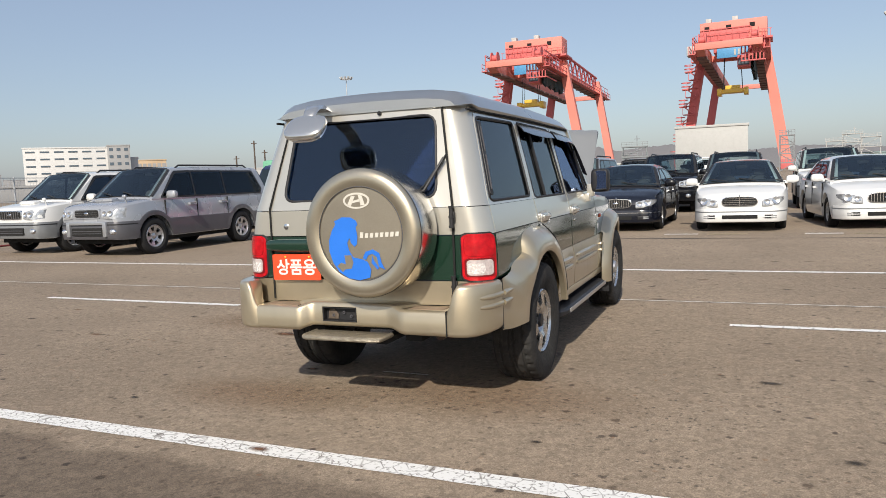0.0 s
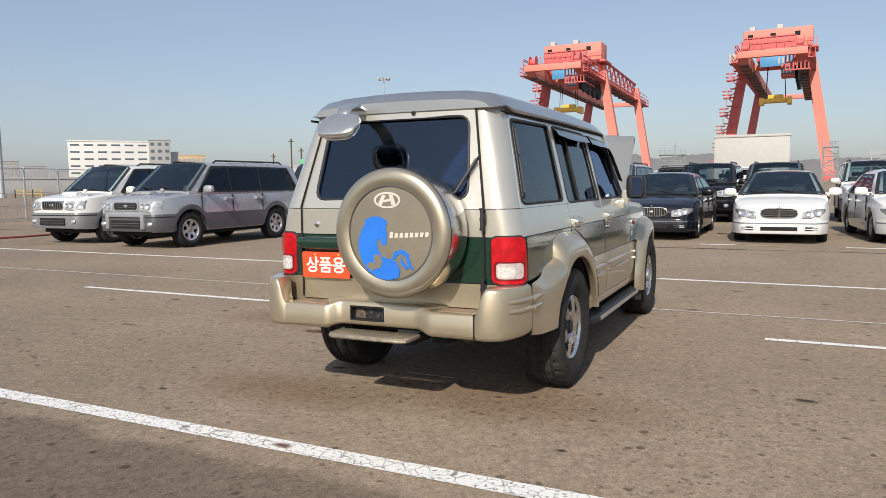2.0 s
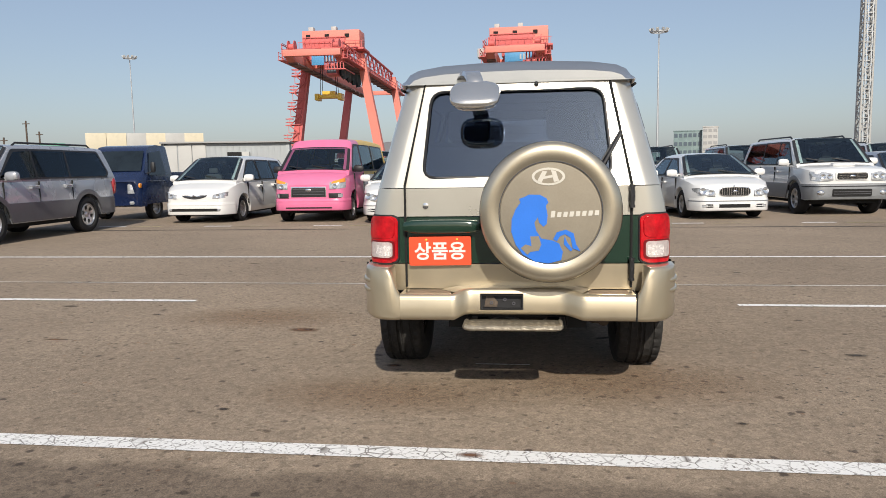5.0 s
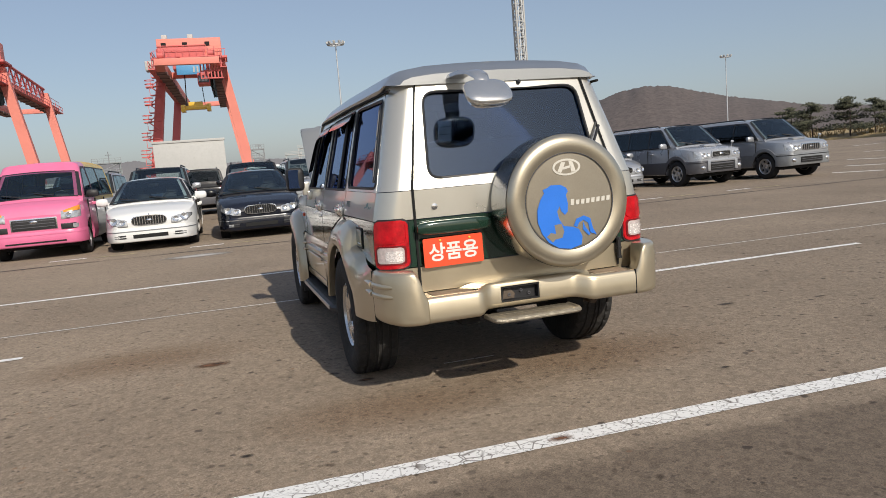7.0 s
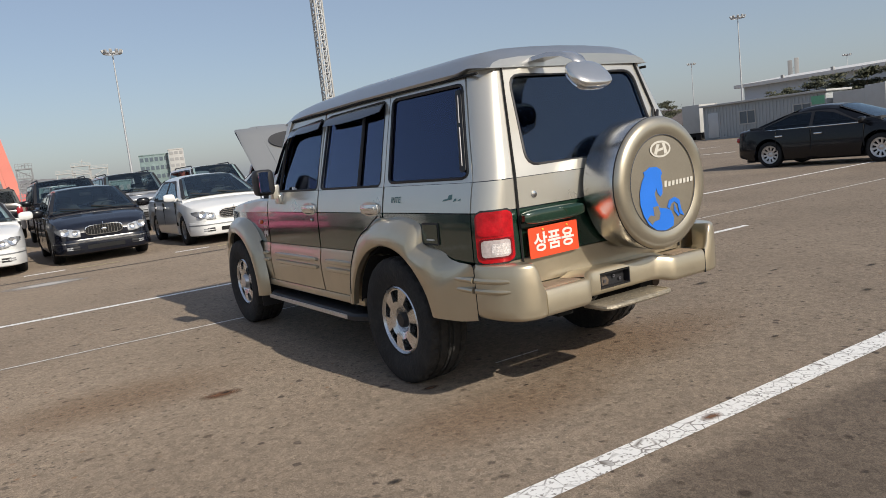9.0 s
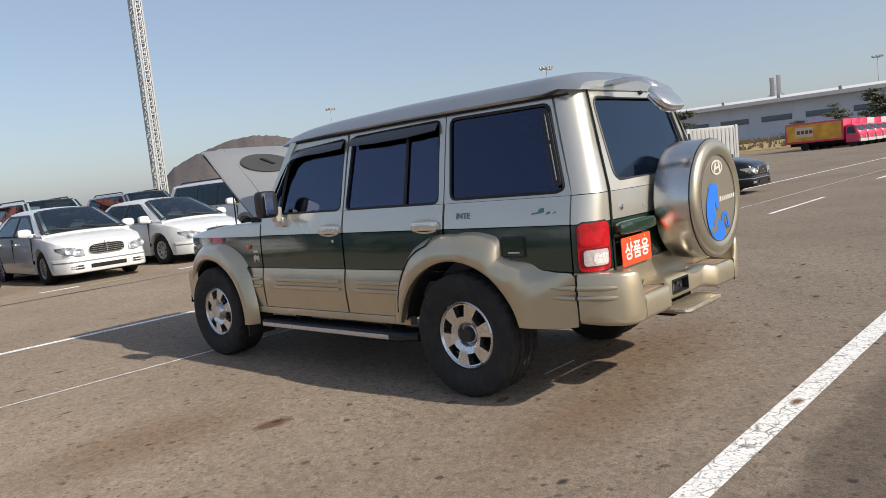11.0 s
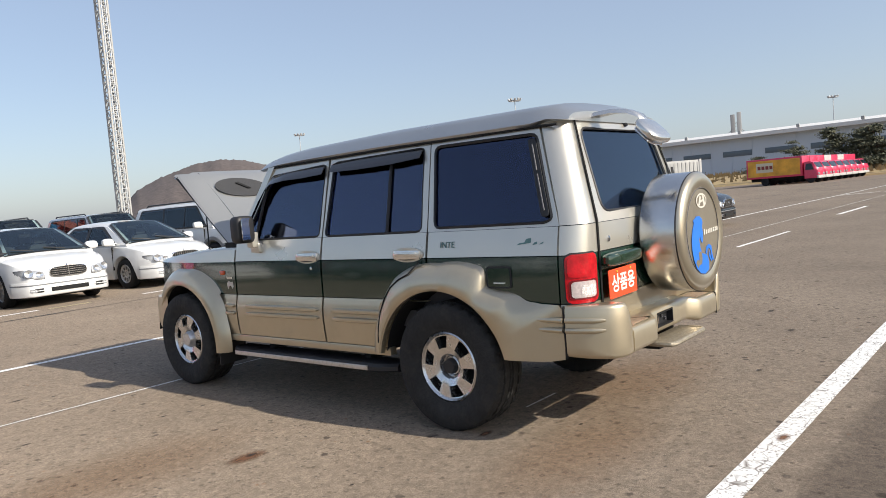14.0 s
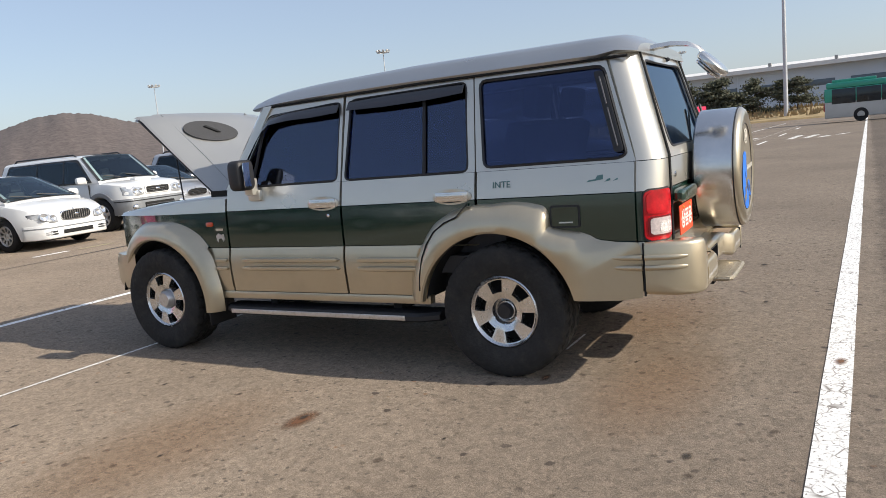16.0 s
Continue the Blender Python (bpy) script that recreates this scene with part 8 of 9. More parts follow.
# plain blue decal: an upright swelling shape with a curl beside it
decal("blue_decal", [[(-0.148, 0.068), (-0.120, 0.078), (-0.102, 0.088), (-0.050, 0.086), (-0.020, 0.070), (-0.010, 0.050), (-0.022, 0.034), (-0.014, -0.012), (-0.018, -0.052), (-0.034, -0.066), (-0.054, -0.046), (-0.060, -0.020), (-0.076, -0.046),
                      (-0.068, -0.084), (-0.044, -0.122), (0.010, -0.132), (0.040, -0.146), (0.058, -0.186), (0.050, -0.226), (-0.010, -0.242), (-0.076, -0.232), (-0.132, -0.198), (-0.166, -0.150), (-0.186, -0.090), (-0.184, -0.030), (-0.164, 0.020), (-0.142, 0.050)],
                     [(0.012, -0.126), (0.030, -0.092), (0.072, -0.080), (0.108, -0.098), (0.120, -0.150), (0.140, -0.184), (0.104, -0.170), (0.094, -0.120), (0.068, -0.102), (0.044, -0.112), (0.030, -0.136)],
                     [(0.066, -0.112), (0.078, -0.140), (0.104, -0.176), (0.094, -0.184), (0.062, -0.150)]], P_BLUE, "flat bright blue decal shape")
decal("decal_gap", [[(-0.142, -0.168), (-0.118, -0.150), (-0.090, -0.158), (-0.096, -0.112), (-0.056, -0.110), (-0.044, -0.150), (-0.056, -0.180), (-0.096, -0.186), (-0.110, -0.200)]], P_DISC, "", 0.2415)
for i in range(8):
    x0, z0 = 0.000 + 0.0292 * i, -0.022 + 0.0012 * i
    decal("word_bar", [[(x0, z0), (x0 + 0.019, z0), (x0 + 0.023, z0 + 0.024 + (0.007 if i == 0 else 0)), (x0 + 0.004, z0 + 0.024 + (0.007 if i == 0 else 0))]], P_EMBLEM, "pale bar")
bm = B()
box(bm, SPC.x - 0.14, SPC.x + 0.14, -0.905, -0.86, SPC.z - 0.14, SPC.z + 0.14, 0.02)
part("spare_carrier", bm, M_BLACK, spare)

# roof
bm = B()
rows = []
for i in range(27):
    y = 1.83 - 2.57 * i / 26
    dz = lerp([(-0.74, -0.060), (-0.71, -0.024), (-0.64, -0.006), (-0.5, 0.0), (0.6, 0.004), (1.3, -0.014), (1.6, -0.034), (1.76, -0.06), (1.83, -0.085)], y)
    e = lerp([(-0.74, 0.93), (-0.69, 0.985), (-0.5, 1.0), (1.5, 0.995), (1.83, 0.96)], y)
    half = [(0.585, 1.655), (0.618, 1.662), (0.630, 1.678), (0.622, 1.692), (0.603, 1.715), (0.580, 1.746), (0.53, 1.770), (0.40, 1.790), (0.2, 1.800), (0.0, 1.803)]
    up = lerp([(-0.74, 0.036), (-0.66, 0.03), (-0.58, 0.0)], y)
    ring = [(x * e, y, z + up * max(0.0, 1 - (z - 1.655) / 0.06) + dz * (0.25 + 0.75 * max(0, (z - 1.655) / 0.13))) for x, z in half]
    rows.append(ring + [(-x, yy, z) for x, yy, z in ring[-2::-1]])
loft(bm, rows)
roof = part("roof", bm, P_ROOF, car, "silver roof panel with drip rails", angle=40)
for sx in (-1, 1):
    bm = B()
    tube(bm, [(sx * 0.612, -0.70, 1.658), (sx * 0.618, 0.5, 1.662), (sx * 0.612, 1.70, 1.648)], 0.0075, 6)
    part("roof_joint", bm, M_DARK, roof)

# extra rear-view mirror on its curved arm
bm = B()
rows = []
for x, y, z, w, h in ((-0.262, -0.715, 1.702, 0.055, 0.010), (-0.255, -0.76, 1.712, 0.052, 0.011), (-0.235, -0.84, 1.718, 0.048, 0.011), (-0.215, -0.92, 1.708, 0.045, 0.011), (-0.20, -0.975, 1.680, 0.042, 0.011), (-0.198, -1.005, 1.645, 0.035, 0.011)):
    rows.append([(x - w, y, z - h), (x + w, y, z - h), (x + w * 0.8, y, z + h), (x - w * 0.8, y, z + h)])
loft(bm, rows)
arm = part("rear_mirror", bm, P_SATIN, car, "silver hooded parking mirror on a curved arm", angle=60)
bm = B()
blob(bm, (0, 0, 0), (0.124, 0.030, 0.088), 22, 3.0)
head = part("mirror_head", bm, P_SATIN, arm)
head.matrix_basis = pose(-0.195, -1.035, 1.59, -44, 0, 0)
bm = B()
blob(bm, (0, 0, 0), (0.108, 0.012, 0.074), 18, 3.0)
gl2 = part("mirror_glass", bm, P_MIRROR, arm)
gl2.matrix_basis = pose(-0.195, -1.012, 1.566, -44, 0, 0)

# windscreen, pillars, bonnet, engine bay, nose
for sx in (-1, 1):
    bm = B()
    a, c = Vector((sx * 0.668, 2.10, 1.085)), Vector((sx * 0.575, 1.715, 1.655))
    rows = []
    for p in (a, c):
        rows.append([p + Vector((sx * 0.045, -0.07, 0)), p + Vector((sx * 0.045, 0.0, 0)), p + Vector((sx * 0.01, 0.045, 0)), p + Vector((-sx * 0.03, 0.045, 0)), p + Vector((-sx * 0.03, -0.07, 0))])
    loft(bm, rows)
    part("windscreen_pillar", bm, P_SILVER, car)
bm = B()
rows = []
for i in range(9):
    t = i / 8
    y, z, w = 2.13 - 0.395 * t, 1.09 + 0.56 * t, 0.64 - 0.09 * t
    rows.append([(w * u, y + 0.05 * (1 - u * u), z) for u in (-1, -0.75, -0.5, -0.25, 0, 0.25, 0.5, 0.75, 1)])
grid(bm, rows)
part("windscreen", bm, P_GLASS_F, car, "clear windscreen")
HB = Matrix.Translation((0, 2.16, 1.085)) @ Matrix.Rotation(radians(39.3), 4, "X")
bm = B()
rows = []
for i in range(13):
    v = 1.03 * i / 12
    e = 1.0 - 0.06 * (i / 12) ** 2
    row = []
    for u in (-1, -0.97, -0.78, -0.74, -0.4, 0, 0.4, 0.74, 0.78, 0.97, 1):
        h = 0.016 * (1 - u * u) + (0.012 if abs(u) < 0.76 else 0.0) - (0.014 if abs(u) == 1 else 0) - (0.03 if i == 12 else 0.0)
        row.append((u * 0.675 * e, v, h))
    rows.append(row)
grid(bm, [[HB @ Vector(p) for p in r] for r in rows])
grid(bm, [[HB @ Vector((p[0] * 0.985, p[1], p[2] - 0.022)) for p in r] for r in rows])
bon = part("bonnet", bm, P_BONNET, car, "raised silver bonnet with an air scoop", angle=50)
bm = B()
lp = [(-0.17 + 0.255 * math.cos(a) * (1.0 if math.cos(a) < 0 else 1.05), 0.73 + (0.135 if math.sin(a) > 0 else 0.13) * math.sin(a), 0.030) for a in [2 * math.pi * k / 28 for k in range(28)]]
prism(bm, [HB @ Vector(p) for p in lp], HB.to_3x3() @ Vector((0, 0, 0.006)))
part("bonnet_scoop", bm, mat("dark_scoop_mesh", (0.05, 0.05, 0.052), 0.8, bump=0.6, bump_scale=300), bon, "dark oval air scoop")
bm = B()
prism(bm, [HB @ Vector(p) for p in ((-0.21, 0.78, 0.037), (-0.13, 0.70, 0.037), (-0.10, 0.70, 0.037), (-0.18, 0.79, 0.037))], HB.to_3x3() @ Vector((0, 0, 0.012)))
part("scoop_fin", bm, M_DARK, bon)
bm = B()
grid(bm, [[HB @ Vector((x, y, -0.03)) for x in (-0.55, 0, 0.55)] for y in (0.08, 0.5, 0.92)])
part("bonnet_liner", bm, mat("grey_bonnet_lining", (0.22, 0.22, 0.215), 0.8, vary=0.15), bon)
for sx in (-1, 1):
    bm = B()
    tube(bm, [HB @ Vector((sx * 0.655, 0.05, -0.03)), HB @ Vector((sx * 0.63, 0.98, -0.03))], 0.012, 6)
    part("bonnet_seal", bm, M_BLACK, bon)
bm = B()
tube(bm, [HB @ Vector((-0.50, 0.02, 0.020)), HB @ Vector((-0.46, 0.5, 0.022)), HB @ Vector((-0.44, 0.99, 0.012))], 0.006, 6)
tube(bm, [HB @ Vector((0.50, 0.02, 0.020)), HB @ Vector((0.46, 0.5, 0.022)), HB @ Vector((0.44, 0.99, 0.012))], 0.006, 6)
part("bonnet_crease", bm, P_BONNET, bon)
bm = B()
tube(bm, [(-0.60, 2.62, 1.06), HB @ Vector((-0.52, 0.72, -0.03))], 0.006, 6)
part("bonnet_stay", bm, M_BLACK, bon)
bm = B()
box(bm, -0.62, 0.62, 2.12, 3.12, 0.55, 0.96)
box(bm, -0.25, 0.22, 2.3, 2.9, 0.9, 1.04, 0.05)
box(bm, -0.55, -0.33, 2.75, 2.98, 0.9, 1.06, 0.02)
box(bm, 0.32, 0.55, 2.3, 2.6, 0.9, 1.05, 0.04)
part("engine_bay", bm, M_DARK, car)
bm = B()
box(bm, -0.66, 0.66, 2.08, 2.19, 0.98, 1.085, 0.02)
part("cowl", bm, M_BLACK, car)
bm = B()
box(bm, -0.66, 0.66, 3.04, 3.20, 0.68, 0.985, 0.03)
nose = part("nose_panel", bm, P_SILVER, car)
bm = B()
box(bm, -0.46, 0.46, 3.19, 3.23, 0.78, 0.97, 0.02)
part("grille", bm, M_CHROME, nose)
bm = B()
rows = []
for i in range(17):
    u = -1 + 2 * i / 16
    x = 0.80 * u
    y = 3.42 - 0.10 * abs(u) ** 3 - (0.16 if abs(u) == 1 else 0)
    rows.append([(x, y - 0.14, 0.44), (x, y - 0.02, 0.45), (x, y, 0.50), (x, y, 0.62), (x, y - 0.03, 0.70), (x, y - 0.16, 0.71)])
loft(bm, rows)
part("front_bumper", bm, P_GOLD, car)

# under the body
bm = B()
box(bm, -0.60, 0.60, -0.82, 3.1, 0.45, 0.60)
box(bm, -0.36, -0.26, -0.85, 3.2, 0.40, 0.47)
box(bm, 0.26, 0.36, -0.85, 3.2, 0.40, 0.47)
part("chassis", bm, M_DARK, car)
for ya in (0.0, WB):
    bm = B()
    tube(bm, [(-0.62, ya, TR), (0.62, ya, TR)], 0.045, 10)
    blob(bm, (0.08, ya, TR), (0.14, 0.14, 0.13), 14)
    part("axle", bm, M_DARK, car)
bm = B()
tube(bm, [(0.45, -0.80, 0.43), (0.45, -0.2, 0.43)], 0.03, 10)
tube(bm, [(0.42, -0.7, 0.46), (0.42, -0.35, 0.46)], 0.07, 12)
part("exhaust", bm, mat("rusty_exhaust", (0.10, 0.07, 0.05), 0.7, 0.5, vary=0.3), car)

# cabin
bm = B()
box(bm, -0.68, 0.68, -0.80, 2.1, 0.56, 0.66)
part("floor_pan", bm, P_TRIM, car)
bm = B()
box(bm, -0.66, 0.66, 1.72, 2.08, 0.8, 1.12, 0.06)
part("dashboard", bm, P_TRIM, car)


def seat(x, y, w, label="front seat"):
    bm = B()
    box(bm, x - w / 2, x + w / 2, y - 0.25, y + 0.28, 0.64, 0.86, 0.06)
    s = part("seat", bm, P_SEAT, car)
    bm = B()
    box(bm, -w / 2, w / 2, -0.07, 0.07, 0, 0.58, 0.05)
    b = part("backrest", bm, P_SEAT, s)
    b.matrix_basis = pose(x, y - 0.24, 0.82, 12, 0, 0)
    n = 1 if w < 0.7 else 2
    for k in range(n):
        bm = B()
        box(bm, -0.13, 0.13, -0.05, 0.05, 0, 0.19, 0.04)
        h = part("headrest", bm, P_SEAT, s)
        h.matrix_basis = pose(x + (0 if n == 1 else (-0.3 + 0.6 * k)), y - 0.37, 1.40, 10, 0, 0)


seat(-0.36, 1.15, 0.5)
seat(0.36, 1.15, 0.5)
seat(0.0, 0.30, 1.15)
bm = B()
wheel_m = pose(-0.36, 1.60, 1.10, 65, 0, 0)
lathe(bm, [(0.175, -0.012), (0.187, 0.0), (0.175, 0.012), (0.163, 0.0)], 28, wheel_m, closed=True)
for a in (0.0, 2.1, 4.2):
    tube(bm, [wheel_m @ Vector((0, 0, -0.02)), wheel_m @ Vector((0.17 * math.sin(a), 0.17 * math.cos(a), 0))], 0.014, 6)
part("steering_wheel", bm, M_BLACK, car)
bm = B()
rows = []
for i in range(11):
    y = 1.7 - 2.35 * i / 10
    rows.append([(x, y, 1.64 + 0.09 * (1 - (x / 0.58) ** 2)) for x in (-0.56, -0.3, 0, 0.3, 0.56)])
grid(bm, rows)
part("headliner", bm, mat("grey_headliner", (0.35, 0.35, 0.34), 0.9), car)

# faded side lettering on both flanks
fl = bpy.data.curves.new("side_letters", "FONT")
fl.body = "INTE"
fl.size, fl.extrude = 0.050, 0.0006
tmp = new("side_letters", fl)
dg = bpy.context.evaluated_depsgraph_get()
me = bpy.data.meshes.new_from_object(tmp.evaluated_get(dg))
bpy.data.objects.remove(tmp)
me.materials.clear()
me.materials.append(P_TEALDEC)
t1 = new("side_letters", me)
t1.parent = car
t1.matrix_basis = pose(-0.7645, 0.03, 1.045, 90, 0, -90) @ Matrix.Rotation(radians(-14), 4, "X")
bm = B()
for y, z, l_, t in ((-0.52, 1.055, 0.05, 0.014), (-0.56, 1.068, 0.045, 0.03), (-0.605, 1.055, 0.03, 0.018), (-0.645, 1.055, 0.025, 0.014)):
    prism(bm, [(-(side_x(0, zz) + 0.0008), yy, zz) for yy, zz in ((y + l_ / 2, z - t / 2), (y - l_ / 2, z - t / 2 + 0.006), (y - l_ / 2, z + t / 2), (y + l_ / 2 - 0.015, z + t / 2 - 0.004))], (-0.001, 0, 0))
part("side_script", bm, P_TEALDEC, car, "faded unreadable teal script")


# ---- blue light truck in the front row ----
def light_truck():
    top = thing("light_truck", pose(-10.75, 13.3, 0, 0, 0, 180), "dark blue light truck with a forward cab", "truck", "parked vehicles")
    bm = B()
    rings = []
    for y, z0, z1, w in ((0.62, 0.42, 0.98, 0.70), (0.66, 0.40, 1.0, 0.78), (0.60, 0.36, 1.10, 0.82), (0.45, 0.36, 1.16, 0.84), (0.36, 0.36, 1.22, 0.85)):
        rings.append([(-w, y, z0), (-w, y, z1 - 0.1), (-w * 0.9, y, z1), (w * 0.9, y, z1), (w, y, z1 - 0.1), (w, y, z0)])
    for y, zt, wt in ((0.30, 1.30, 0.80), (0.0, 1.80, 0.72), (-0.15, 1.90, 0.70), (-0.5, 1.95, 0.70), (-0.95, 1.93, 0.70), (-1.02, 1.88, 0.70)):
        rings.append([(-0.85, y, 0.42), (-0.85, y, 1.12), (-wt, y, zt), (wt, y, zt), (0.85, y, 1.12), (0.85, y, 0.42)])
    loft(bm, rings)
    part("cab", bm, M_BLUE, top, angle=50)
    bm = B()
    grid(bm, [[(x * w, y + 0.02, z + 0.012) for x in (-0.92, -0.5, 0, 0.5, 0.92)] for y, z, w in ((0.335, 1.26, 0.80), (0.17, 1.53, 0.76), (0.02, 1.78, 0.72))])
    part("windscreen", bm, M_GLASS_DARK, top, "dark tinted glass")
    for sx in (-1, 1):
        bm = B()
        prism(bm, [(sx * x, y, z) for x, y, z in ((0.852, 0.20, 1.16), (0.745, -0.05, 1.74), (0.728, -0.62, 1.80), (0.852, -0.66, 1.16))], (sx * 0.012, 0, 0))
        part("side_window", bm, M_GLASS_DARK, top, "dark tinted glass")
        bm = B()
        blob(bm, (sx * 1.0, 0.22, 1.36), (0.06, 0.05, 0.14), 12, 3.5)
        tube(bm, [(sx * 0.84, 0.24, 1.2), (sx * 0.98, 0.22, 1.26)], 0.014, 6)
        part("wing_mirror", bm, M_BLACK, top)
        bm = B()
        loft(bm, [[(sx * x, 0.60 - 0.3 * (x - 0.5), 0.66), (sx * x, 0.675 - 0.3 * (x - 0.5), 0.70), (sx * x, 0.655 - 0.3 * (x - 0.5), 0.92), (sx * x, 0.55, 0.98)] for x in (0.52, 0.66, 0.82)])
        hl = part("headlamp", bm, M_LAMP, top)
        bm = B()
        blob(bm, (sx * 0.80, 0.57, 0.90), (0.05, 0.06, 0.07), 10, 3)
        part("indicator", bm, M_AMBER, hl)
        bm = B()
        blob(bm, (sx * 0.62, 0.66, 0.46), (0.07, 0.03, 0.05), 10, 2.4)
        part("fog_lamp", bm, M_LAMP, top)
        for y in (0.0, -2.45):
            wheel_part(top, sx * 0.70, y - 0.25, 0.32, 0.19, sx, spokes=8)
        bm = B()
        box(bm, sx * 0.853 - 0.01, sx * 0.853 + 0.01, -0.6, 0.3, 1.0, 1.015)
        part("stripe", bm, M_SILVER, top)
    bm = B()
    box(bm, -0.80, 0.80, -3.9, -1.12, 0.78, 0.86, 0.01)
    for sx in (-1, 1):
        box(bm, sx * 0.80 - 0.02, sx * 0.80 + 0.02, -3.9, -1.12, 0.86, 1.22, 0.008)
    box(bm, -0.80, 0.80, -3.92, -3.88, 0.86, 1.22, 0.008)
    part("load_bed", bm, M_BLUE, top)
    bm = B()
    box(bm, -0.35, 0.35, -3.8, 0.4, 0.42, 0.78)
    part("chassis", bm, M_DARK, top)


light_truck()

# ---- fence along the west edge ----
def fence():
    top = thing("wire_fence", pose(0, 0, 0), "wire mesh fence on grey steel posts", "fence", kind="structure")
    a, c = polar(-62, 26), polar(-33, 62)
    n = 22
    for i in range(n + 1):
        p = a.lerp(c, i / n)
        bm = B()
        tube(bm, [(p.x, p.y, 0), (p.x, p.y, 2.1)], 0.035, 6)
        part("post", bm, M_GALV, top)
    bm = B()
    for z in (0.1, 0.6, 1.1, 1.6, 2.05):
        tube(bm, [(a.x, a.y, z), (c.x, c.y, z)], 0.012 if z < 2 else 0.02, 4)
    for i in range(n * 10):
        p = a.lerp(c, i / (n * 10))
        tube(bm, [(p.x, p.y, 0.1), (p.x, p.y, 2.05)], 0.005, 3)
    part("wire_mesh", bm, M_GALV, top)


fence()


# ---- picture trucks in the east ----
M_PINKRED = mat("crimson_truck_paint", (0.62, 0.035, 0.10), 0.4, coat=0.4, vary=0.08)
M_ORANGE = mat("amber_panel", (0.72, 0.36, 0.04), 0.5, vary=0.35, scale=1.2)


def picture_truck(m, first):
    top = thing("box_truck", m, "crimson box truck with an amber picture panel", "truck", "row of box trucks")
    bm = B()
    box(bm, -1.0, 1.0, -5.6, -0.1, 0.75, 2.72, 0.04)
    body = part("box_body", bm, M_PINKRED if first else M_WHITEMETAL if first is None else M_PINKRED, top)
    for sx in (-1, 1):
        bm = B()
        box(bm, sx * 1.005 - 0.01, sx * 1.005 + 0.01, -5.45, -0.3, 0.95, 2.55)
        pn = part("picture_panel", bm, M_ORANGE, body, "amber picture panel with pale field")
        bm = B()
        box(bm, sx * 1.02 - 0.006, sx * 1.02 + 0.006, -4.6, -2.9, 1.35, 2.3)
        part("pale_field", bm, M_CREAM, pn)
        bm = B()
        for k in range(4):
            y = -4.45 + 0.4 * k
            box(bm, sx * 1.03 - 0.004, sx * 1.03 + 0.004, y, y + 0.3, 1.65, 2.0)
        part("lettering", bm, M_BROWN, pn)
    bm = B()
    rings = []
    for y, zt in ((1.28, 1.05), (1.3, 1.2), (1.15, 1.5), (0.85, 2.0), (0.6, 2.1), (0.05, 2.1)):
        w = 0.9 if y > 1.2 else 0.95
        rings.append([(-w, y, 0.45), (-w, y, min(zt - 0.02, 1.2)), (-w * 0.92, y, zt), (w * 0.92, y, zt), (w, y, min(zt - 0.02, 1.2)), (w, y, 0.45)])
    loft(bm, rings)
    part("cab", bm, M_PINKRED, top, angle=50)
    bm = B()
    grid(bm, [[(x * 0.8, y + 0.03, z + 0.02) for x in (-1, 0, 1)] for y, z in ((1.16, 1.46), (0.87, 1.95))])
    part("windscreen", bm, M_GLASS_DARK, top)
    for sx in (-1, 1):
        bm = B()
        prism(bm, [(sx * 0.955, 0.95, 1.28), (sx * 0.89, 0.72, 1.9), (sx * 0.885, 0.2, 1.9), (sx * 0.955, 0.15, 1.28)], (sx * 0.012, 0, 0))
        part("side_window", bm, M_GLASS_DARK, top)
        bm = B()
        box(bm, sx * 0.62 - 0.2, sx * 0.62 + 0.2, 1.24, 1.33, 0.75, 0.98, 0.03)
        part("headlamp", bm, M_LAMP, top)
        for y in (0.6, -3.8):
            bm = B()
            lathe(bm, [(0.2, -0.12), (0.38, -0.12), (0.4, -0.08), (0.4, 0.08), (0.38, 0.12), (0.2, 0.12)], 18, pose(sx * 0.82, y, 0.4, 0, 90, 0), closed=True)
            lathe(bm, [(0.001, 0.05), (0.2, 0.05), (0.2, -0.05), (0.001, -0.05)], 14, pose(sx * 0.82, y, 0.4, 0, 90, 0))
            part("wheel", bm, M_RUBBER, top)
    bm = B()
    box(bm, -0.95, 0.95, 1.2, 1.36, 0.42, 0.7, 0.03)
    part("bumper", bm, M_WHITEMETAL, top)
    bm = B()
    box(bm, -0.4, 0.4, -5.4, 1.0, 0.45, 0.75)
    part("chassis", bm, M_DARK, top)
    return top


tr0 = polar(75.0, 78)
t_first = picture_truck(pose(tr0.x, tr0.y, 0, 0, 0, 174), True)
t_white = picture_truck(pose(tr0.x + 2.7 * 3, tr0.y - 0.18, 0, 0, 0, 174), None)
for k in (1, 2, 4, 5, 6, 7):
    copy_thing(t_white if k == 5 else t_first, pose(tr0.x + 2.7 * k, tr0.y - 0.06 * k, 0, 0, 0, 174))


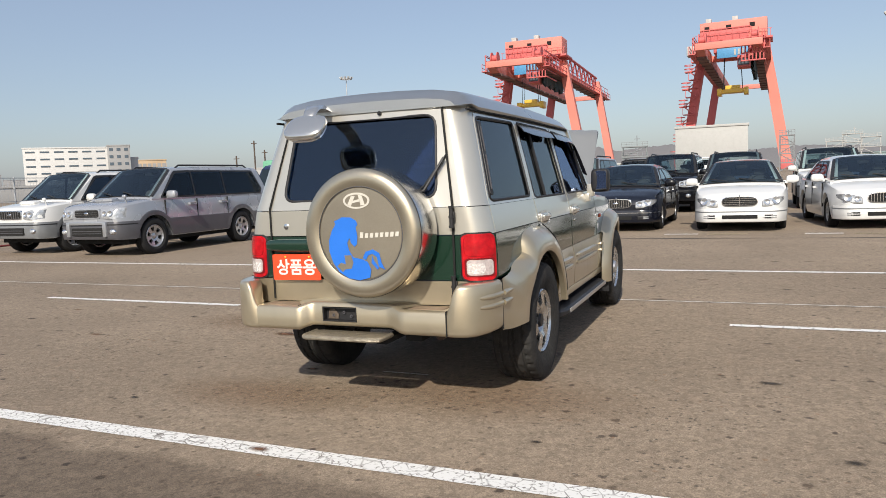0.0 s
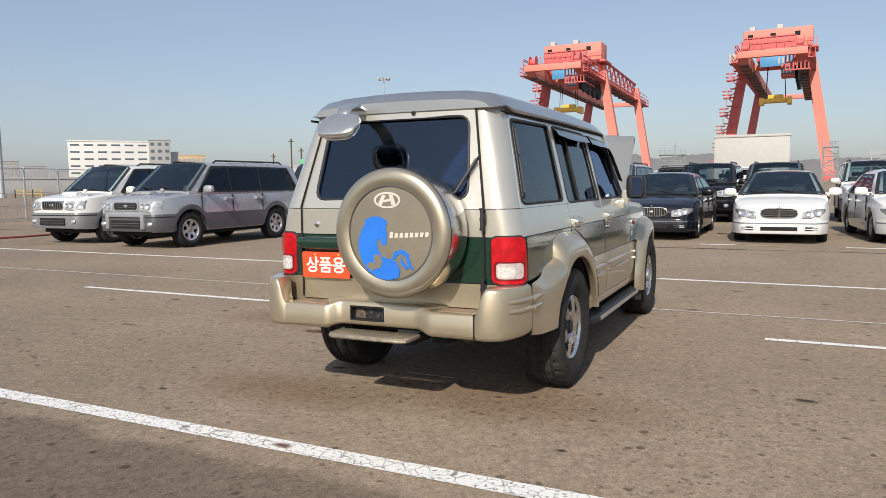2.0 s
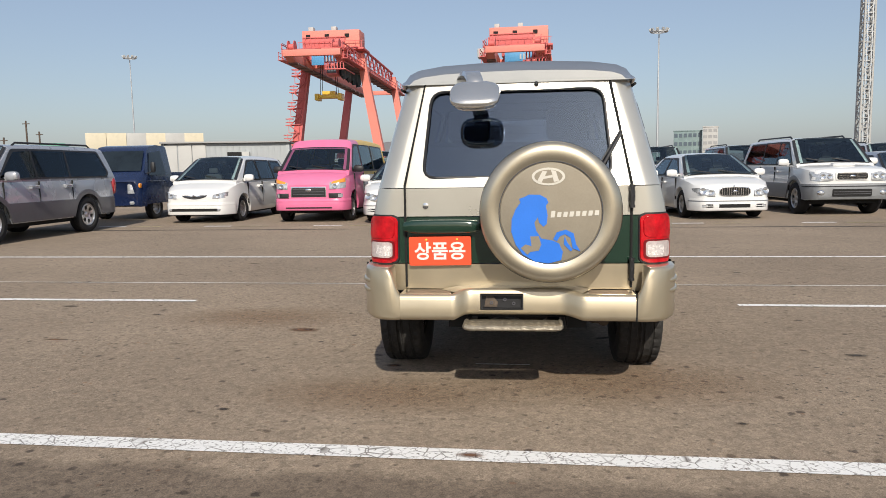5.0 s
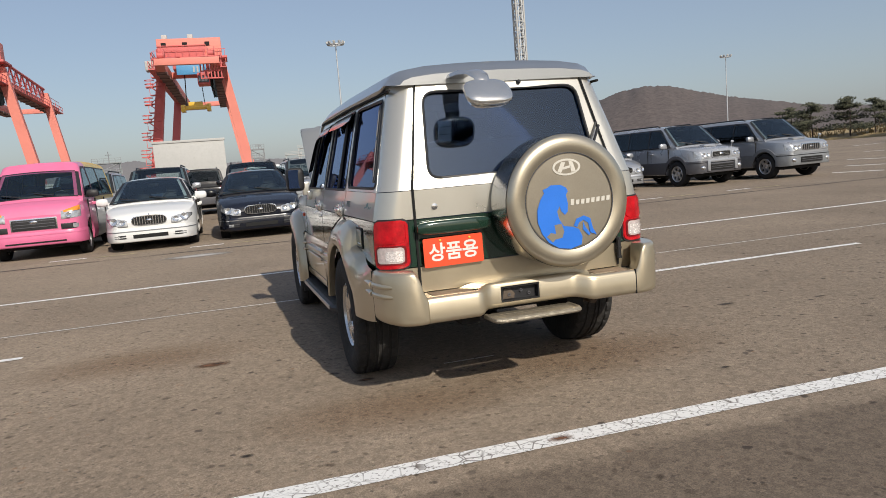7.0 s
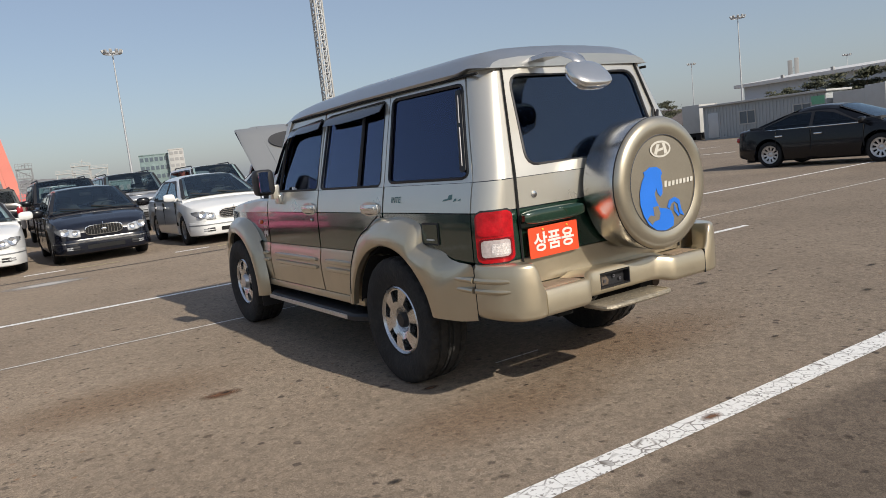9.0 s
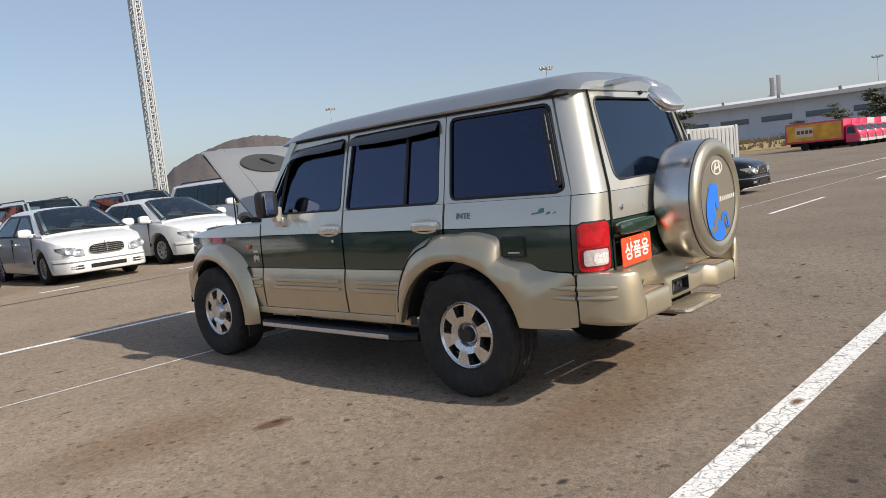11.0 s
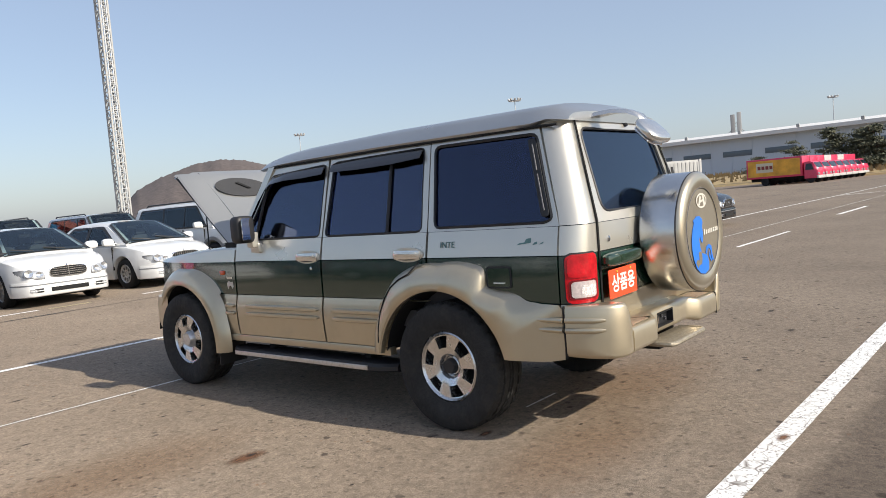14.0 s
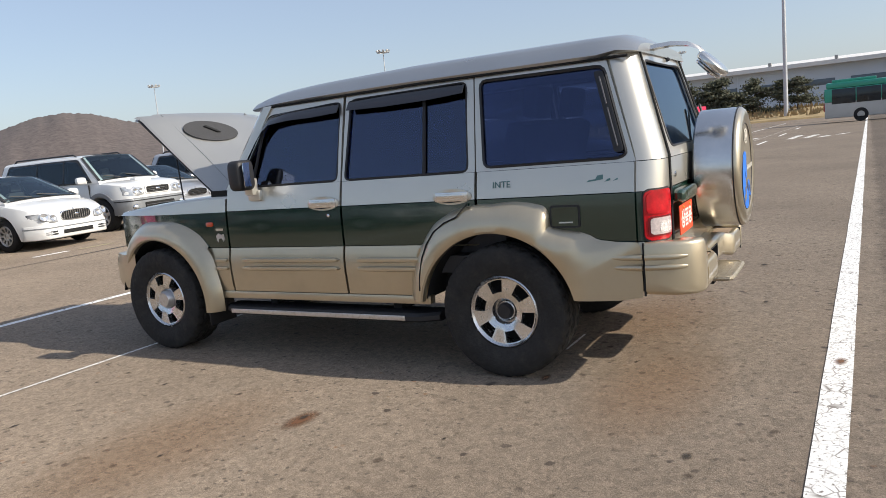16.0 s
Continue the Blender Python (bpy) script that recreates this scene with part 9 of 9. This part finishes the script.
# ---- city bus ----
def bus():
    M_BUSG = mat("bus_green", (0.02, 0.30, 0.21), 0.35, coat=0.5, vary=0.05)
    top = thing("city_bus", pose(60.0, -4.25, 0, 0, 0, 180), "green and white city bus with a row of windows", "bus")
    bm = B()
    box(bm, -1.22, 1.22, -5.4, 5.4, 0.35, 1.55, 0.08)
    part("lower_body", bm, M_WHITEMETAL, top)
    bm = B()
    box(bm, -1.22, 1.22, -5.4, 5.4, 1.554, 2.55, 0.03)
    up = part("upper_body", bm, M_BUSG, top)
    bm = B()
    box(bm, -1.2, 1.2, -5.3, 5.3, 2.554, 3.0, 0.15)
    part("roof", bm, M_BUSG, top)
    bm = B()
    box(bm, -0.9, 0.9, -4.9, -2.0, 3.0, 3.2, 0.06)
    part("roof_unit", bm, M_BUSG, top)
    for sx in (-1, 1):
        for i in range(6):
            y = -4.9 + 1.62 * i
            bm = B()
            box(bm, sx * 1.225 - 0.012, sx * 1.225 + 0.012, y, y + 1.56, 1.40, 2.50, 0.004)
            part("window", bm, M_GLASS_DARK, up)
        for y in (-3.0, 3.2):
            bm = B()
            lathe(bm, [(0.25, -0.14), (0.48, -0.14), (0.5, -0.1), (0.5, 0.1), (0.48, 0.14), (0.25, 0.14)], 20, pose(sx * 1.1, y, 0.5, 0, 90, 0), closed=True)
            lathe(bm, [(0.001, 0.06), (0.26, 0.06), (0.26, -0.06), (0.001, -0.06)], 14, pose(sx * 1.1, y, 0.5, 0, 90, 0))
            part("wheel", bm, M_RUBBER, top)
    bm = B()
    box(bm, -1.0, 1.0, -5.45, -5.38, 1.7, 2.4, 0.02)
    part("rear_window", bm, M_GLASS_DARK, up)
    for sx in (-1, 1):
        bm = B()
        box(bm, sx * 1.08 - 0.1, sx * 1.08 + 0.1, -5.46, -5.38, 0.9, 1.5, 0.02)
        part("tail_lamp", bm, M_RED, top)


bus()


# ---- west edge: floodlight mast with its guard rails, red hose on the ground ----
light_mast(polar(-57.0, 110), 36.0, 0.36)


def guard_rail(az0, az1, d):
    a, c = polar(az0, d), polar(az1, d)
    top = thing("guard_rail", pose(0, 0, 0), "yellow and black guard rail by the mast", "guard rail")
    for k in range(4):
        p = a.lerp(c, k / 3)
        bm = B()
        tube(bm, [(p.x, p.y, 0), (p.x, p.y, 1.1)], 0.07, 8)
        part("post", bm, M_YELLOW if k % 2 else M_BLACK, top)
    for z in (0.55, 1.0):
        bm = B()
        tube(bm, [(a.x, a.y, z), (c.x, c.y, z)], 0.05, 6)
        part("rail", bm, M_YELLOW, top)


guard_rail(-56.2, -54.6, 108)
guard_rail(-59.2, -57.6, 108)
bm = B()
tube(bm, [(-16.6, 4.6, 0.024), (-16.3, 6.2, 0.024), (-16.12, 7.12, 0.024), (-15.98, 7.66, 0.024), (-16.05, 8.43, 0.024), (-16.3, 10.4, 0.024)], 0.024, 8)
tagged(finish("hose", bm, M_BROWN), "thin red hose lying on the asphalt", "hose")
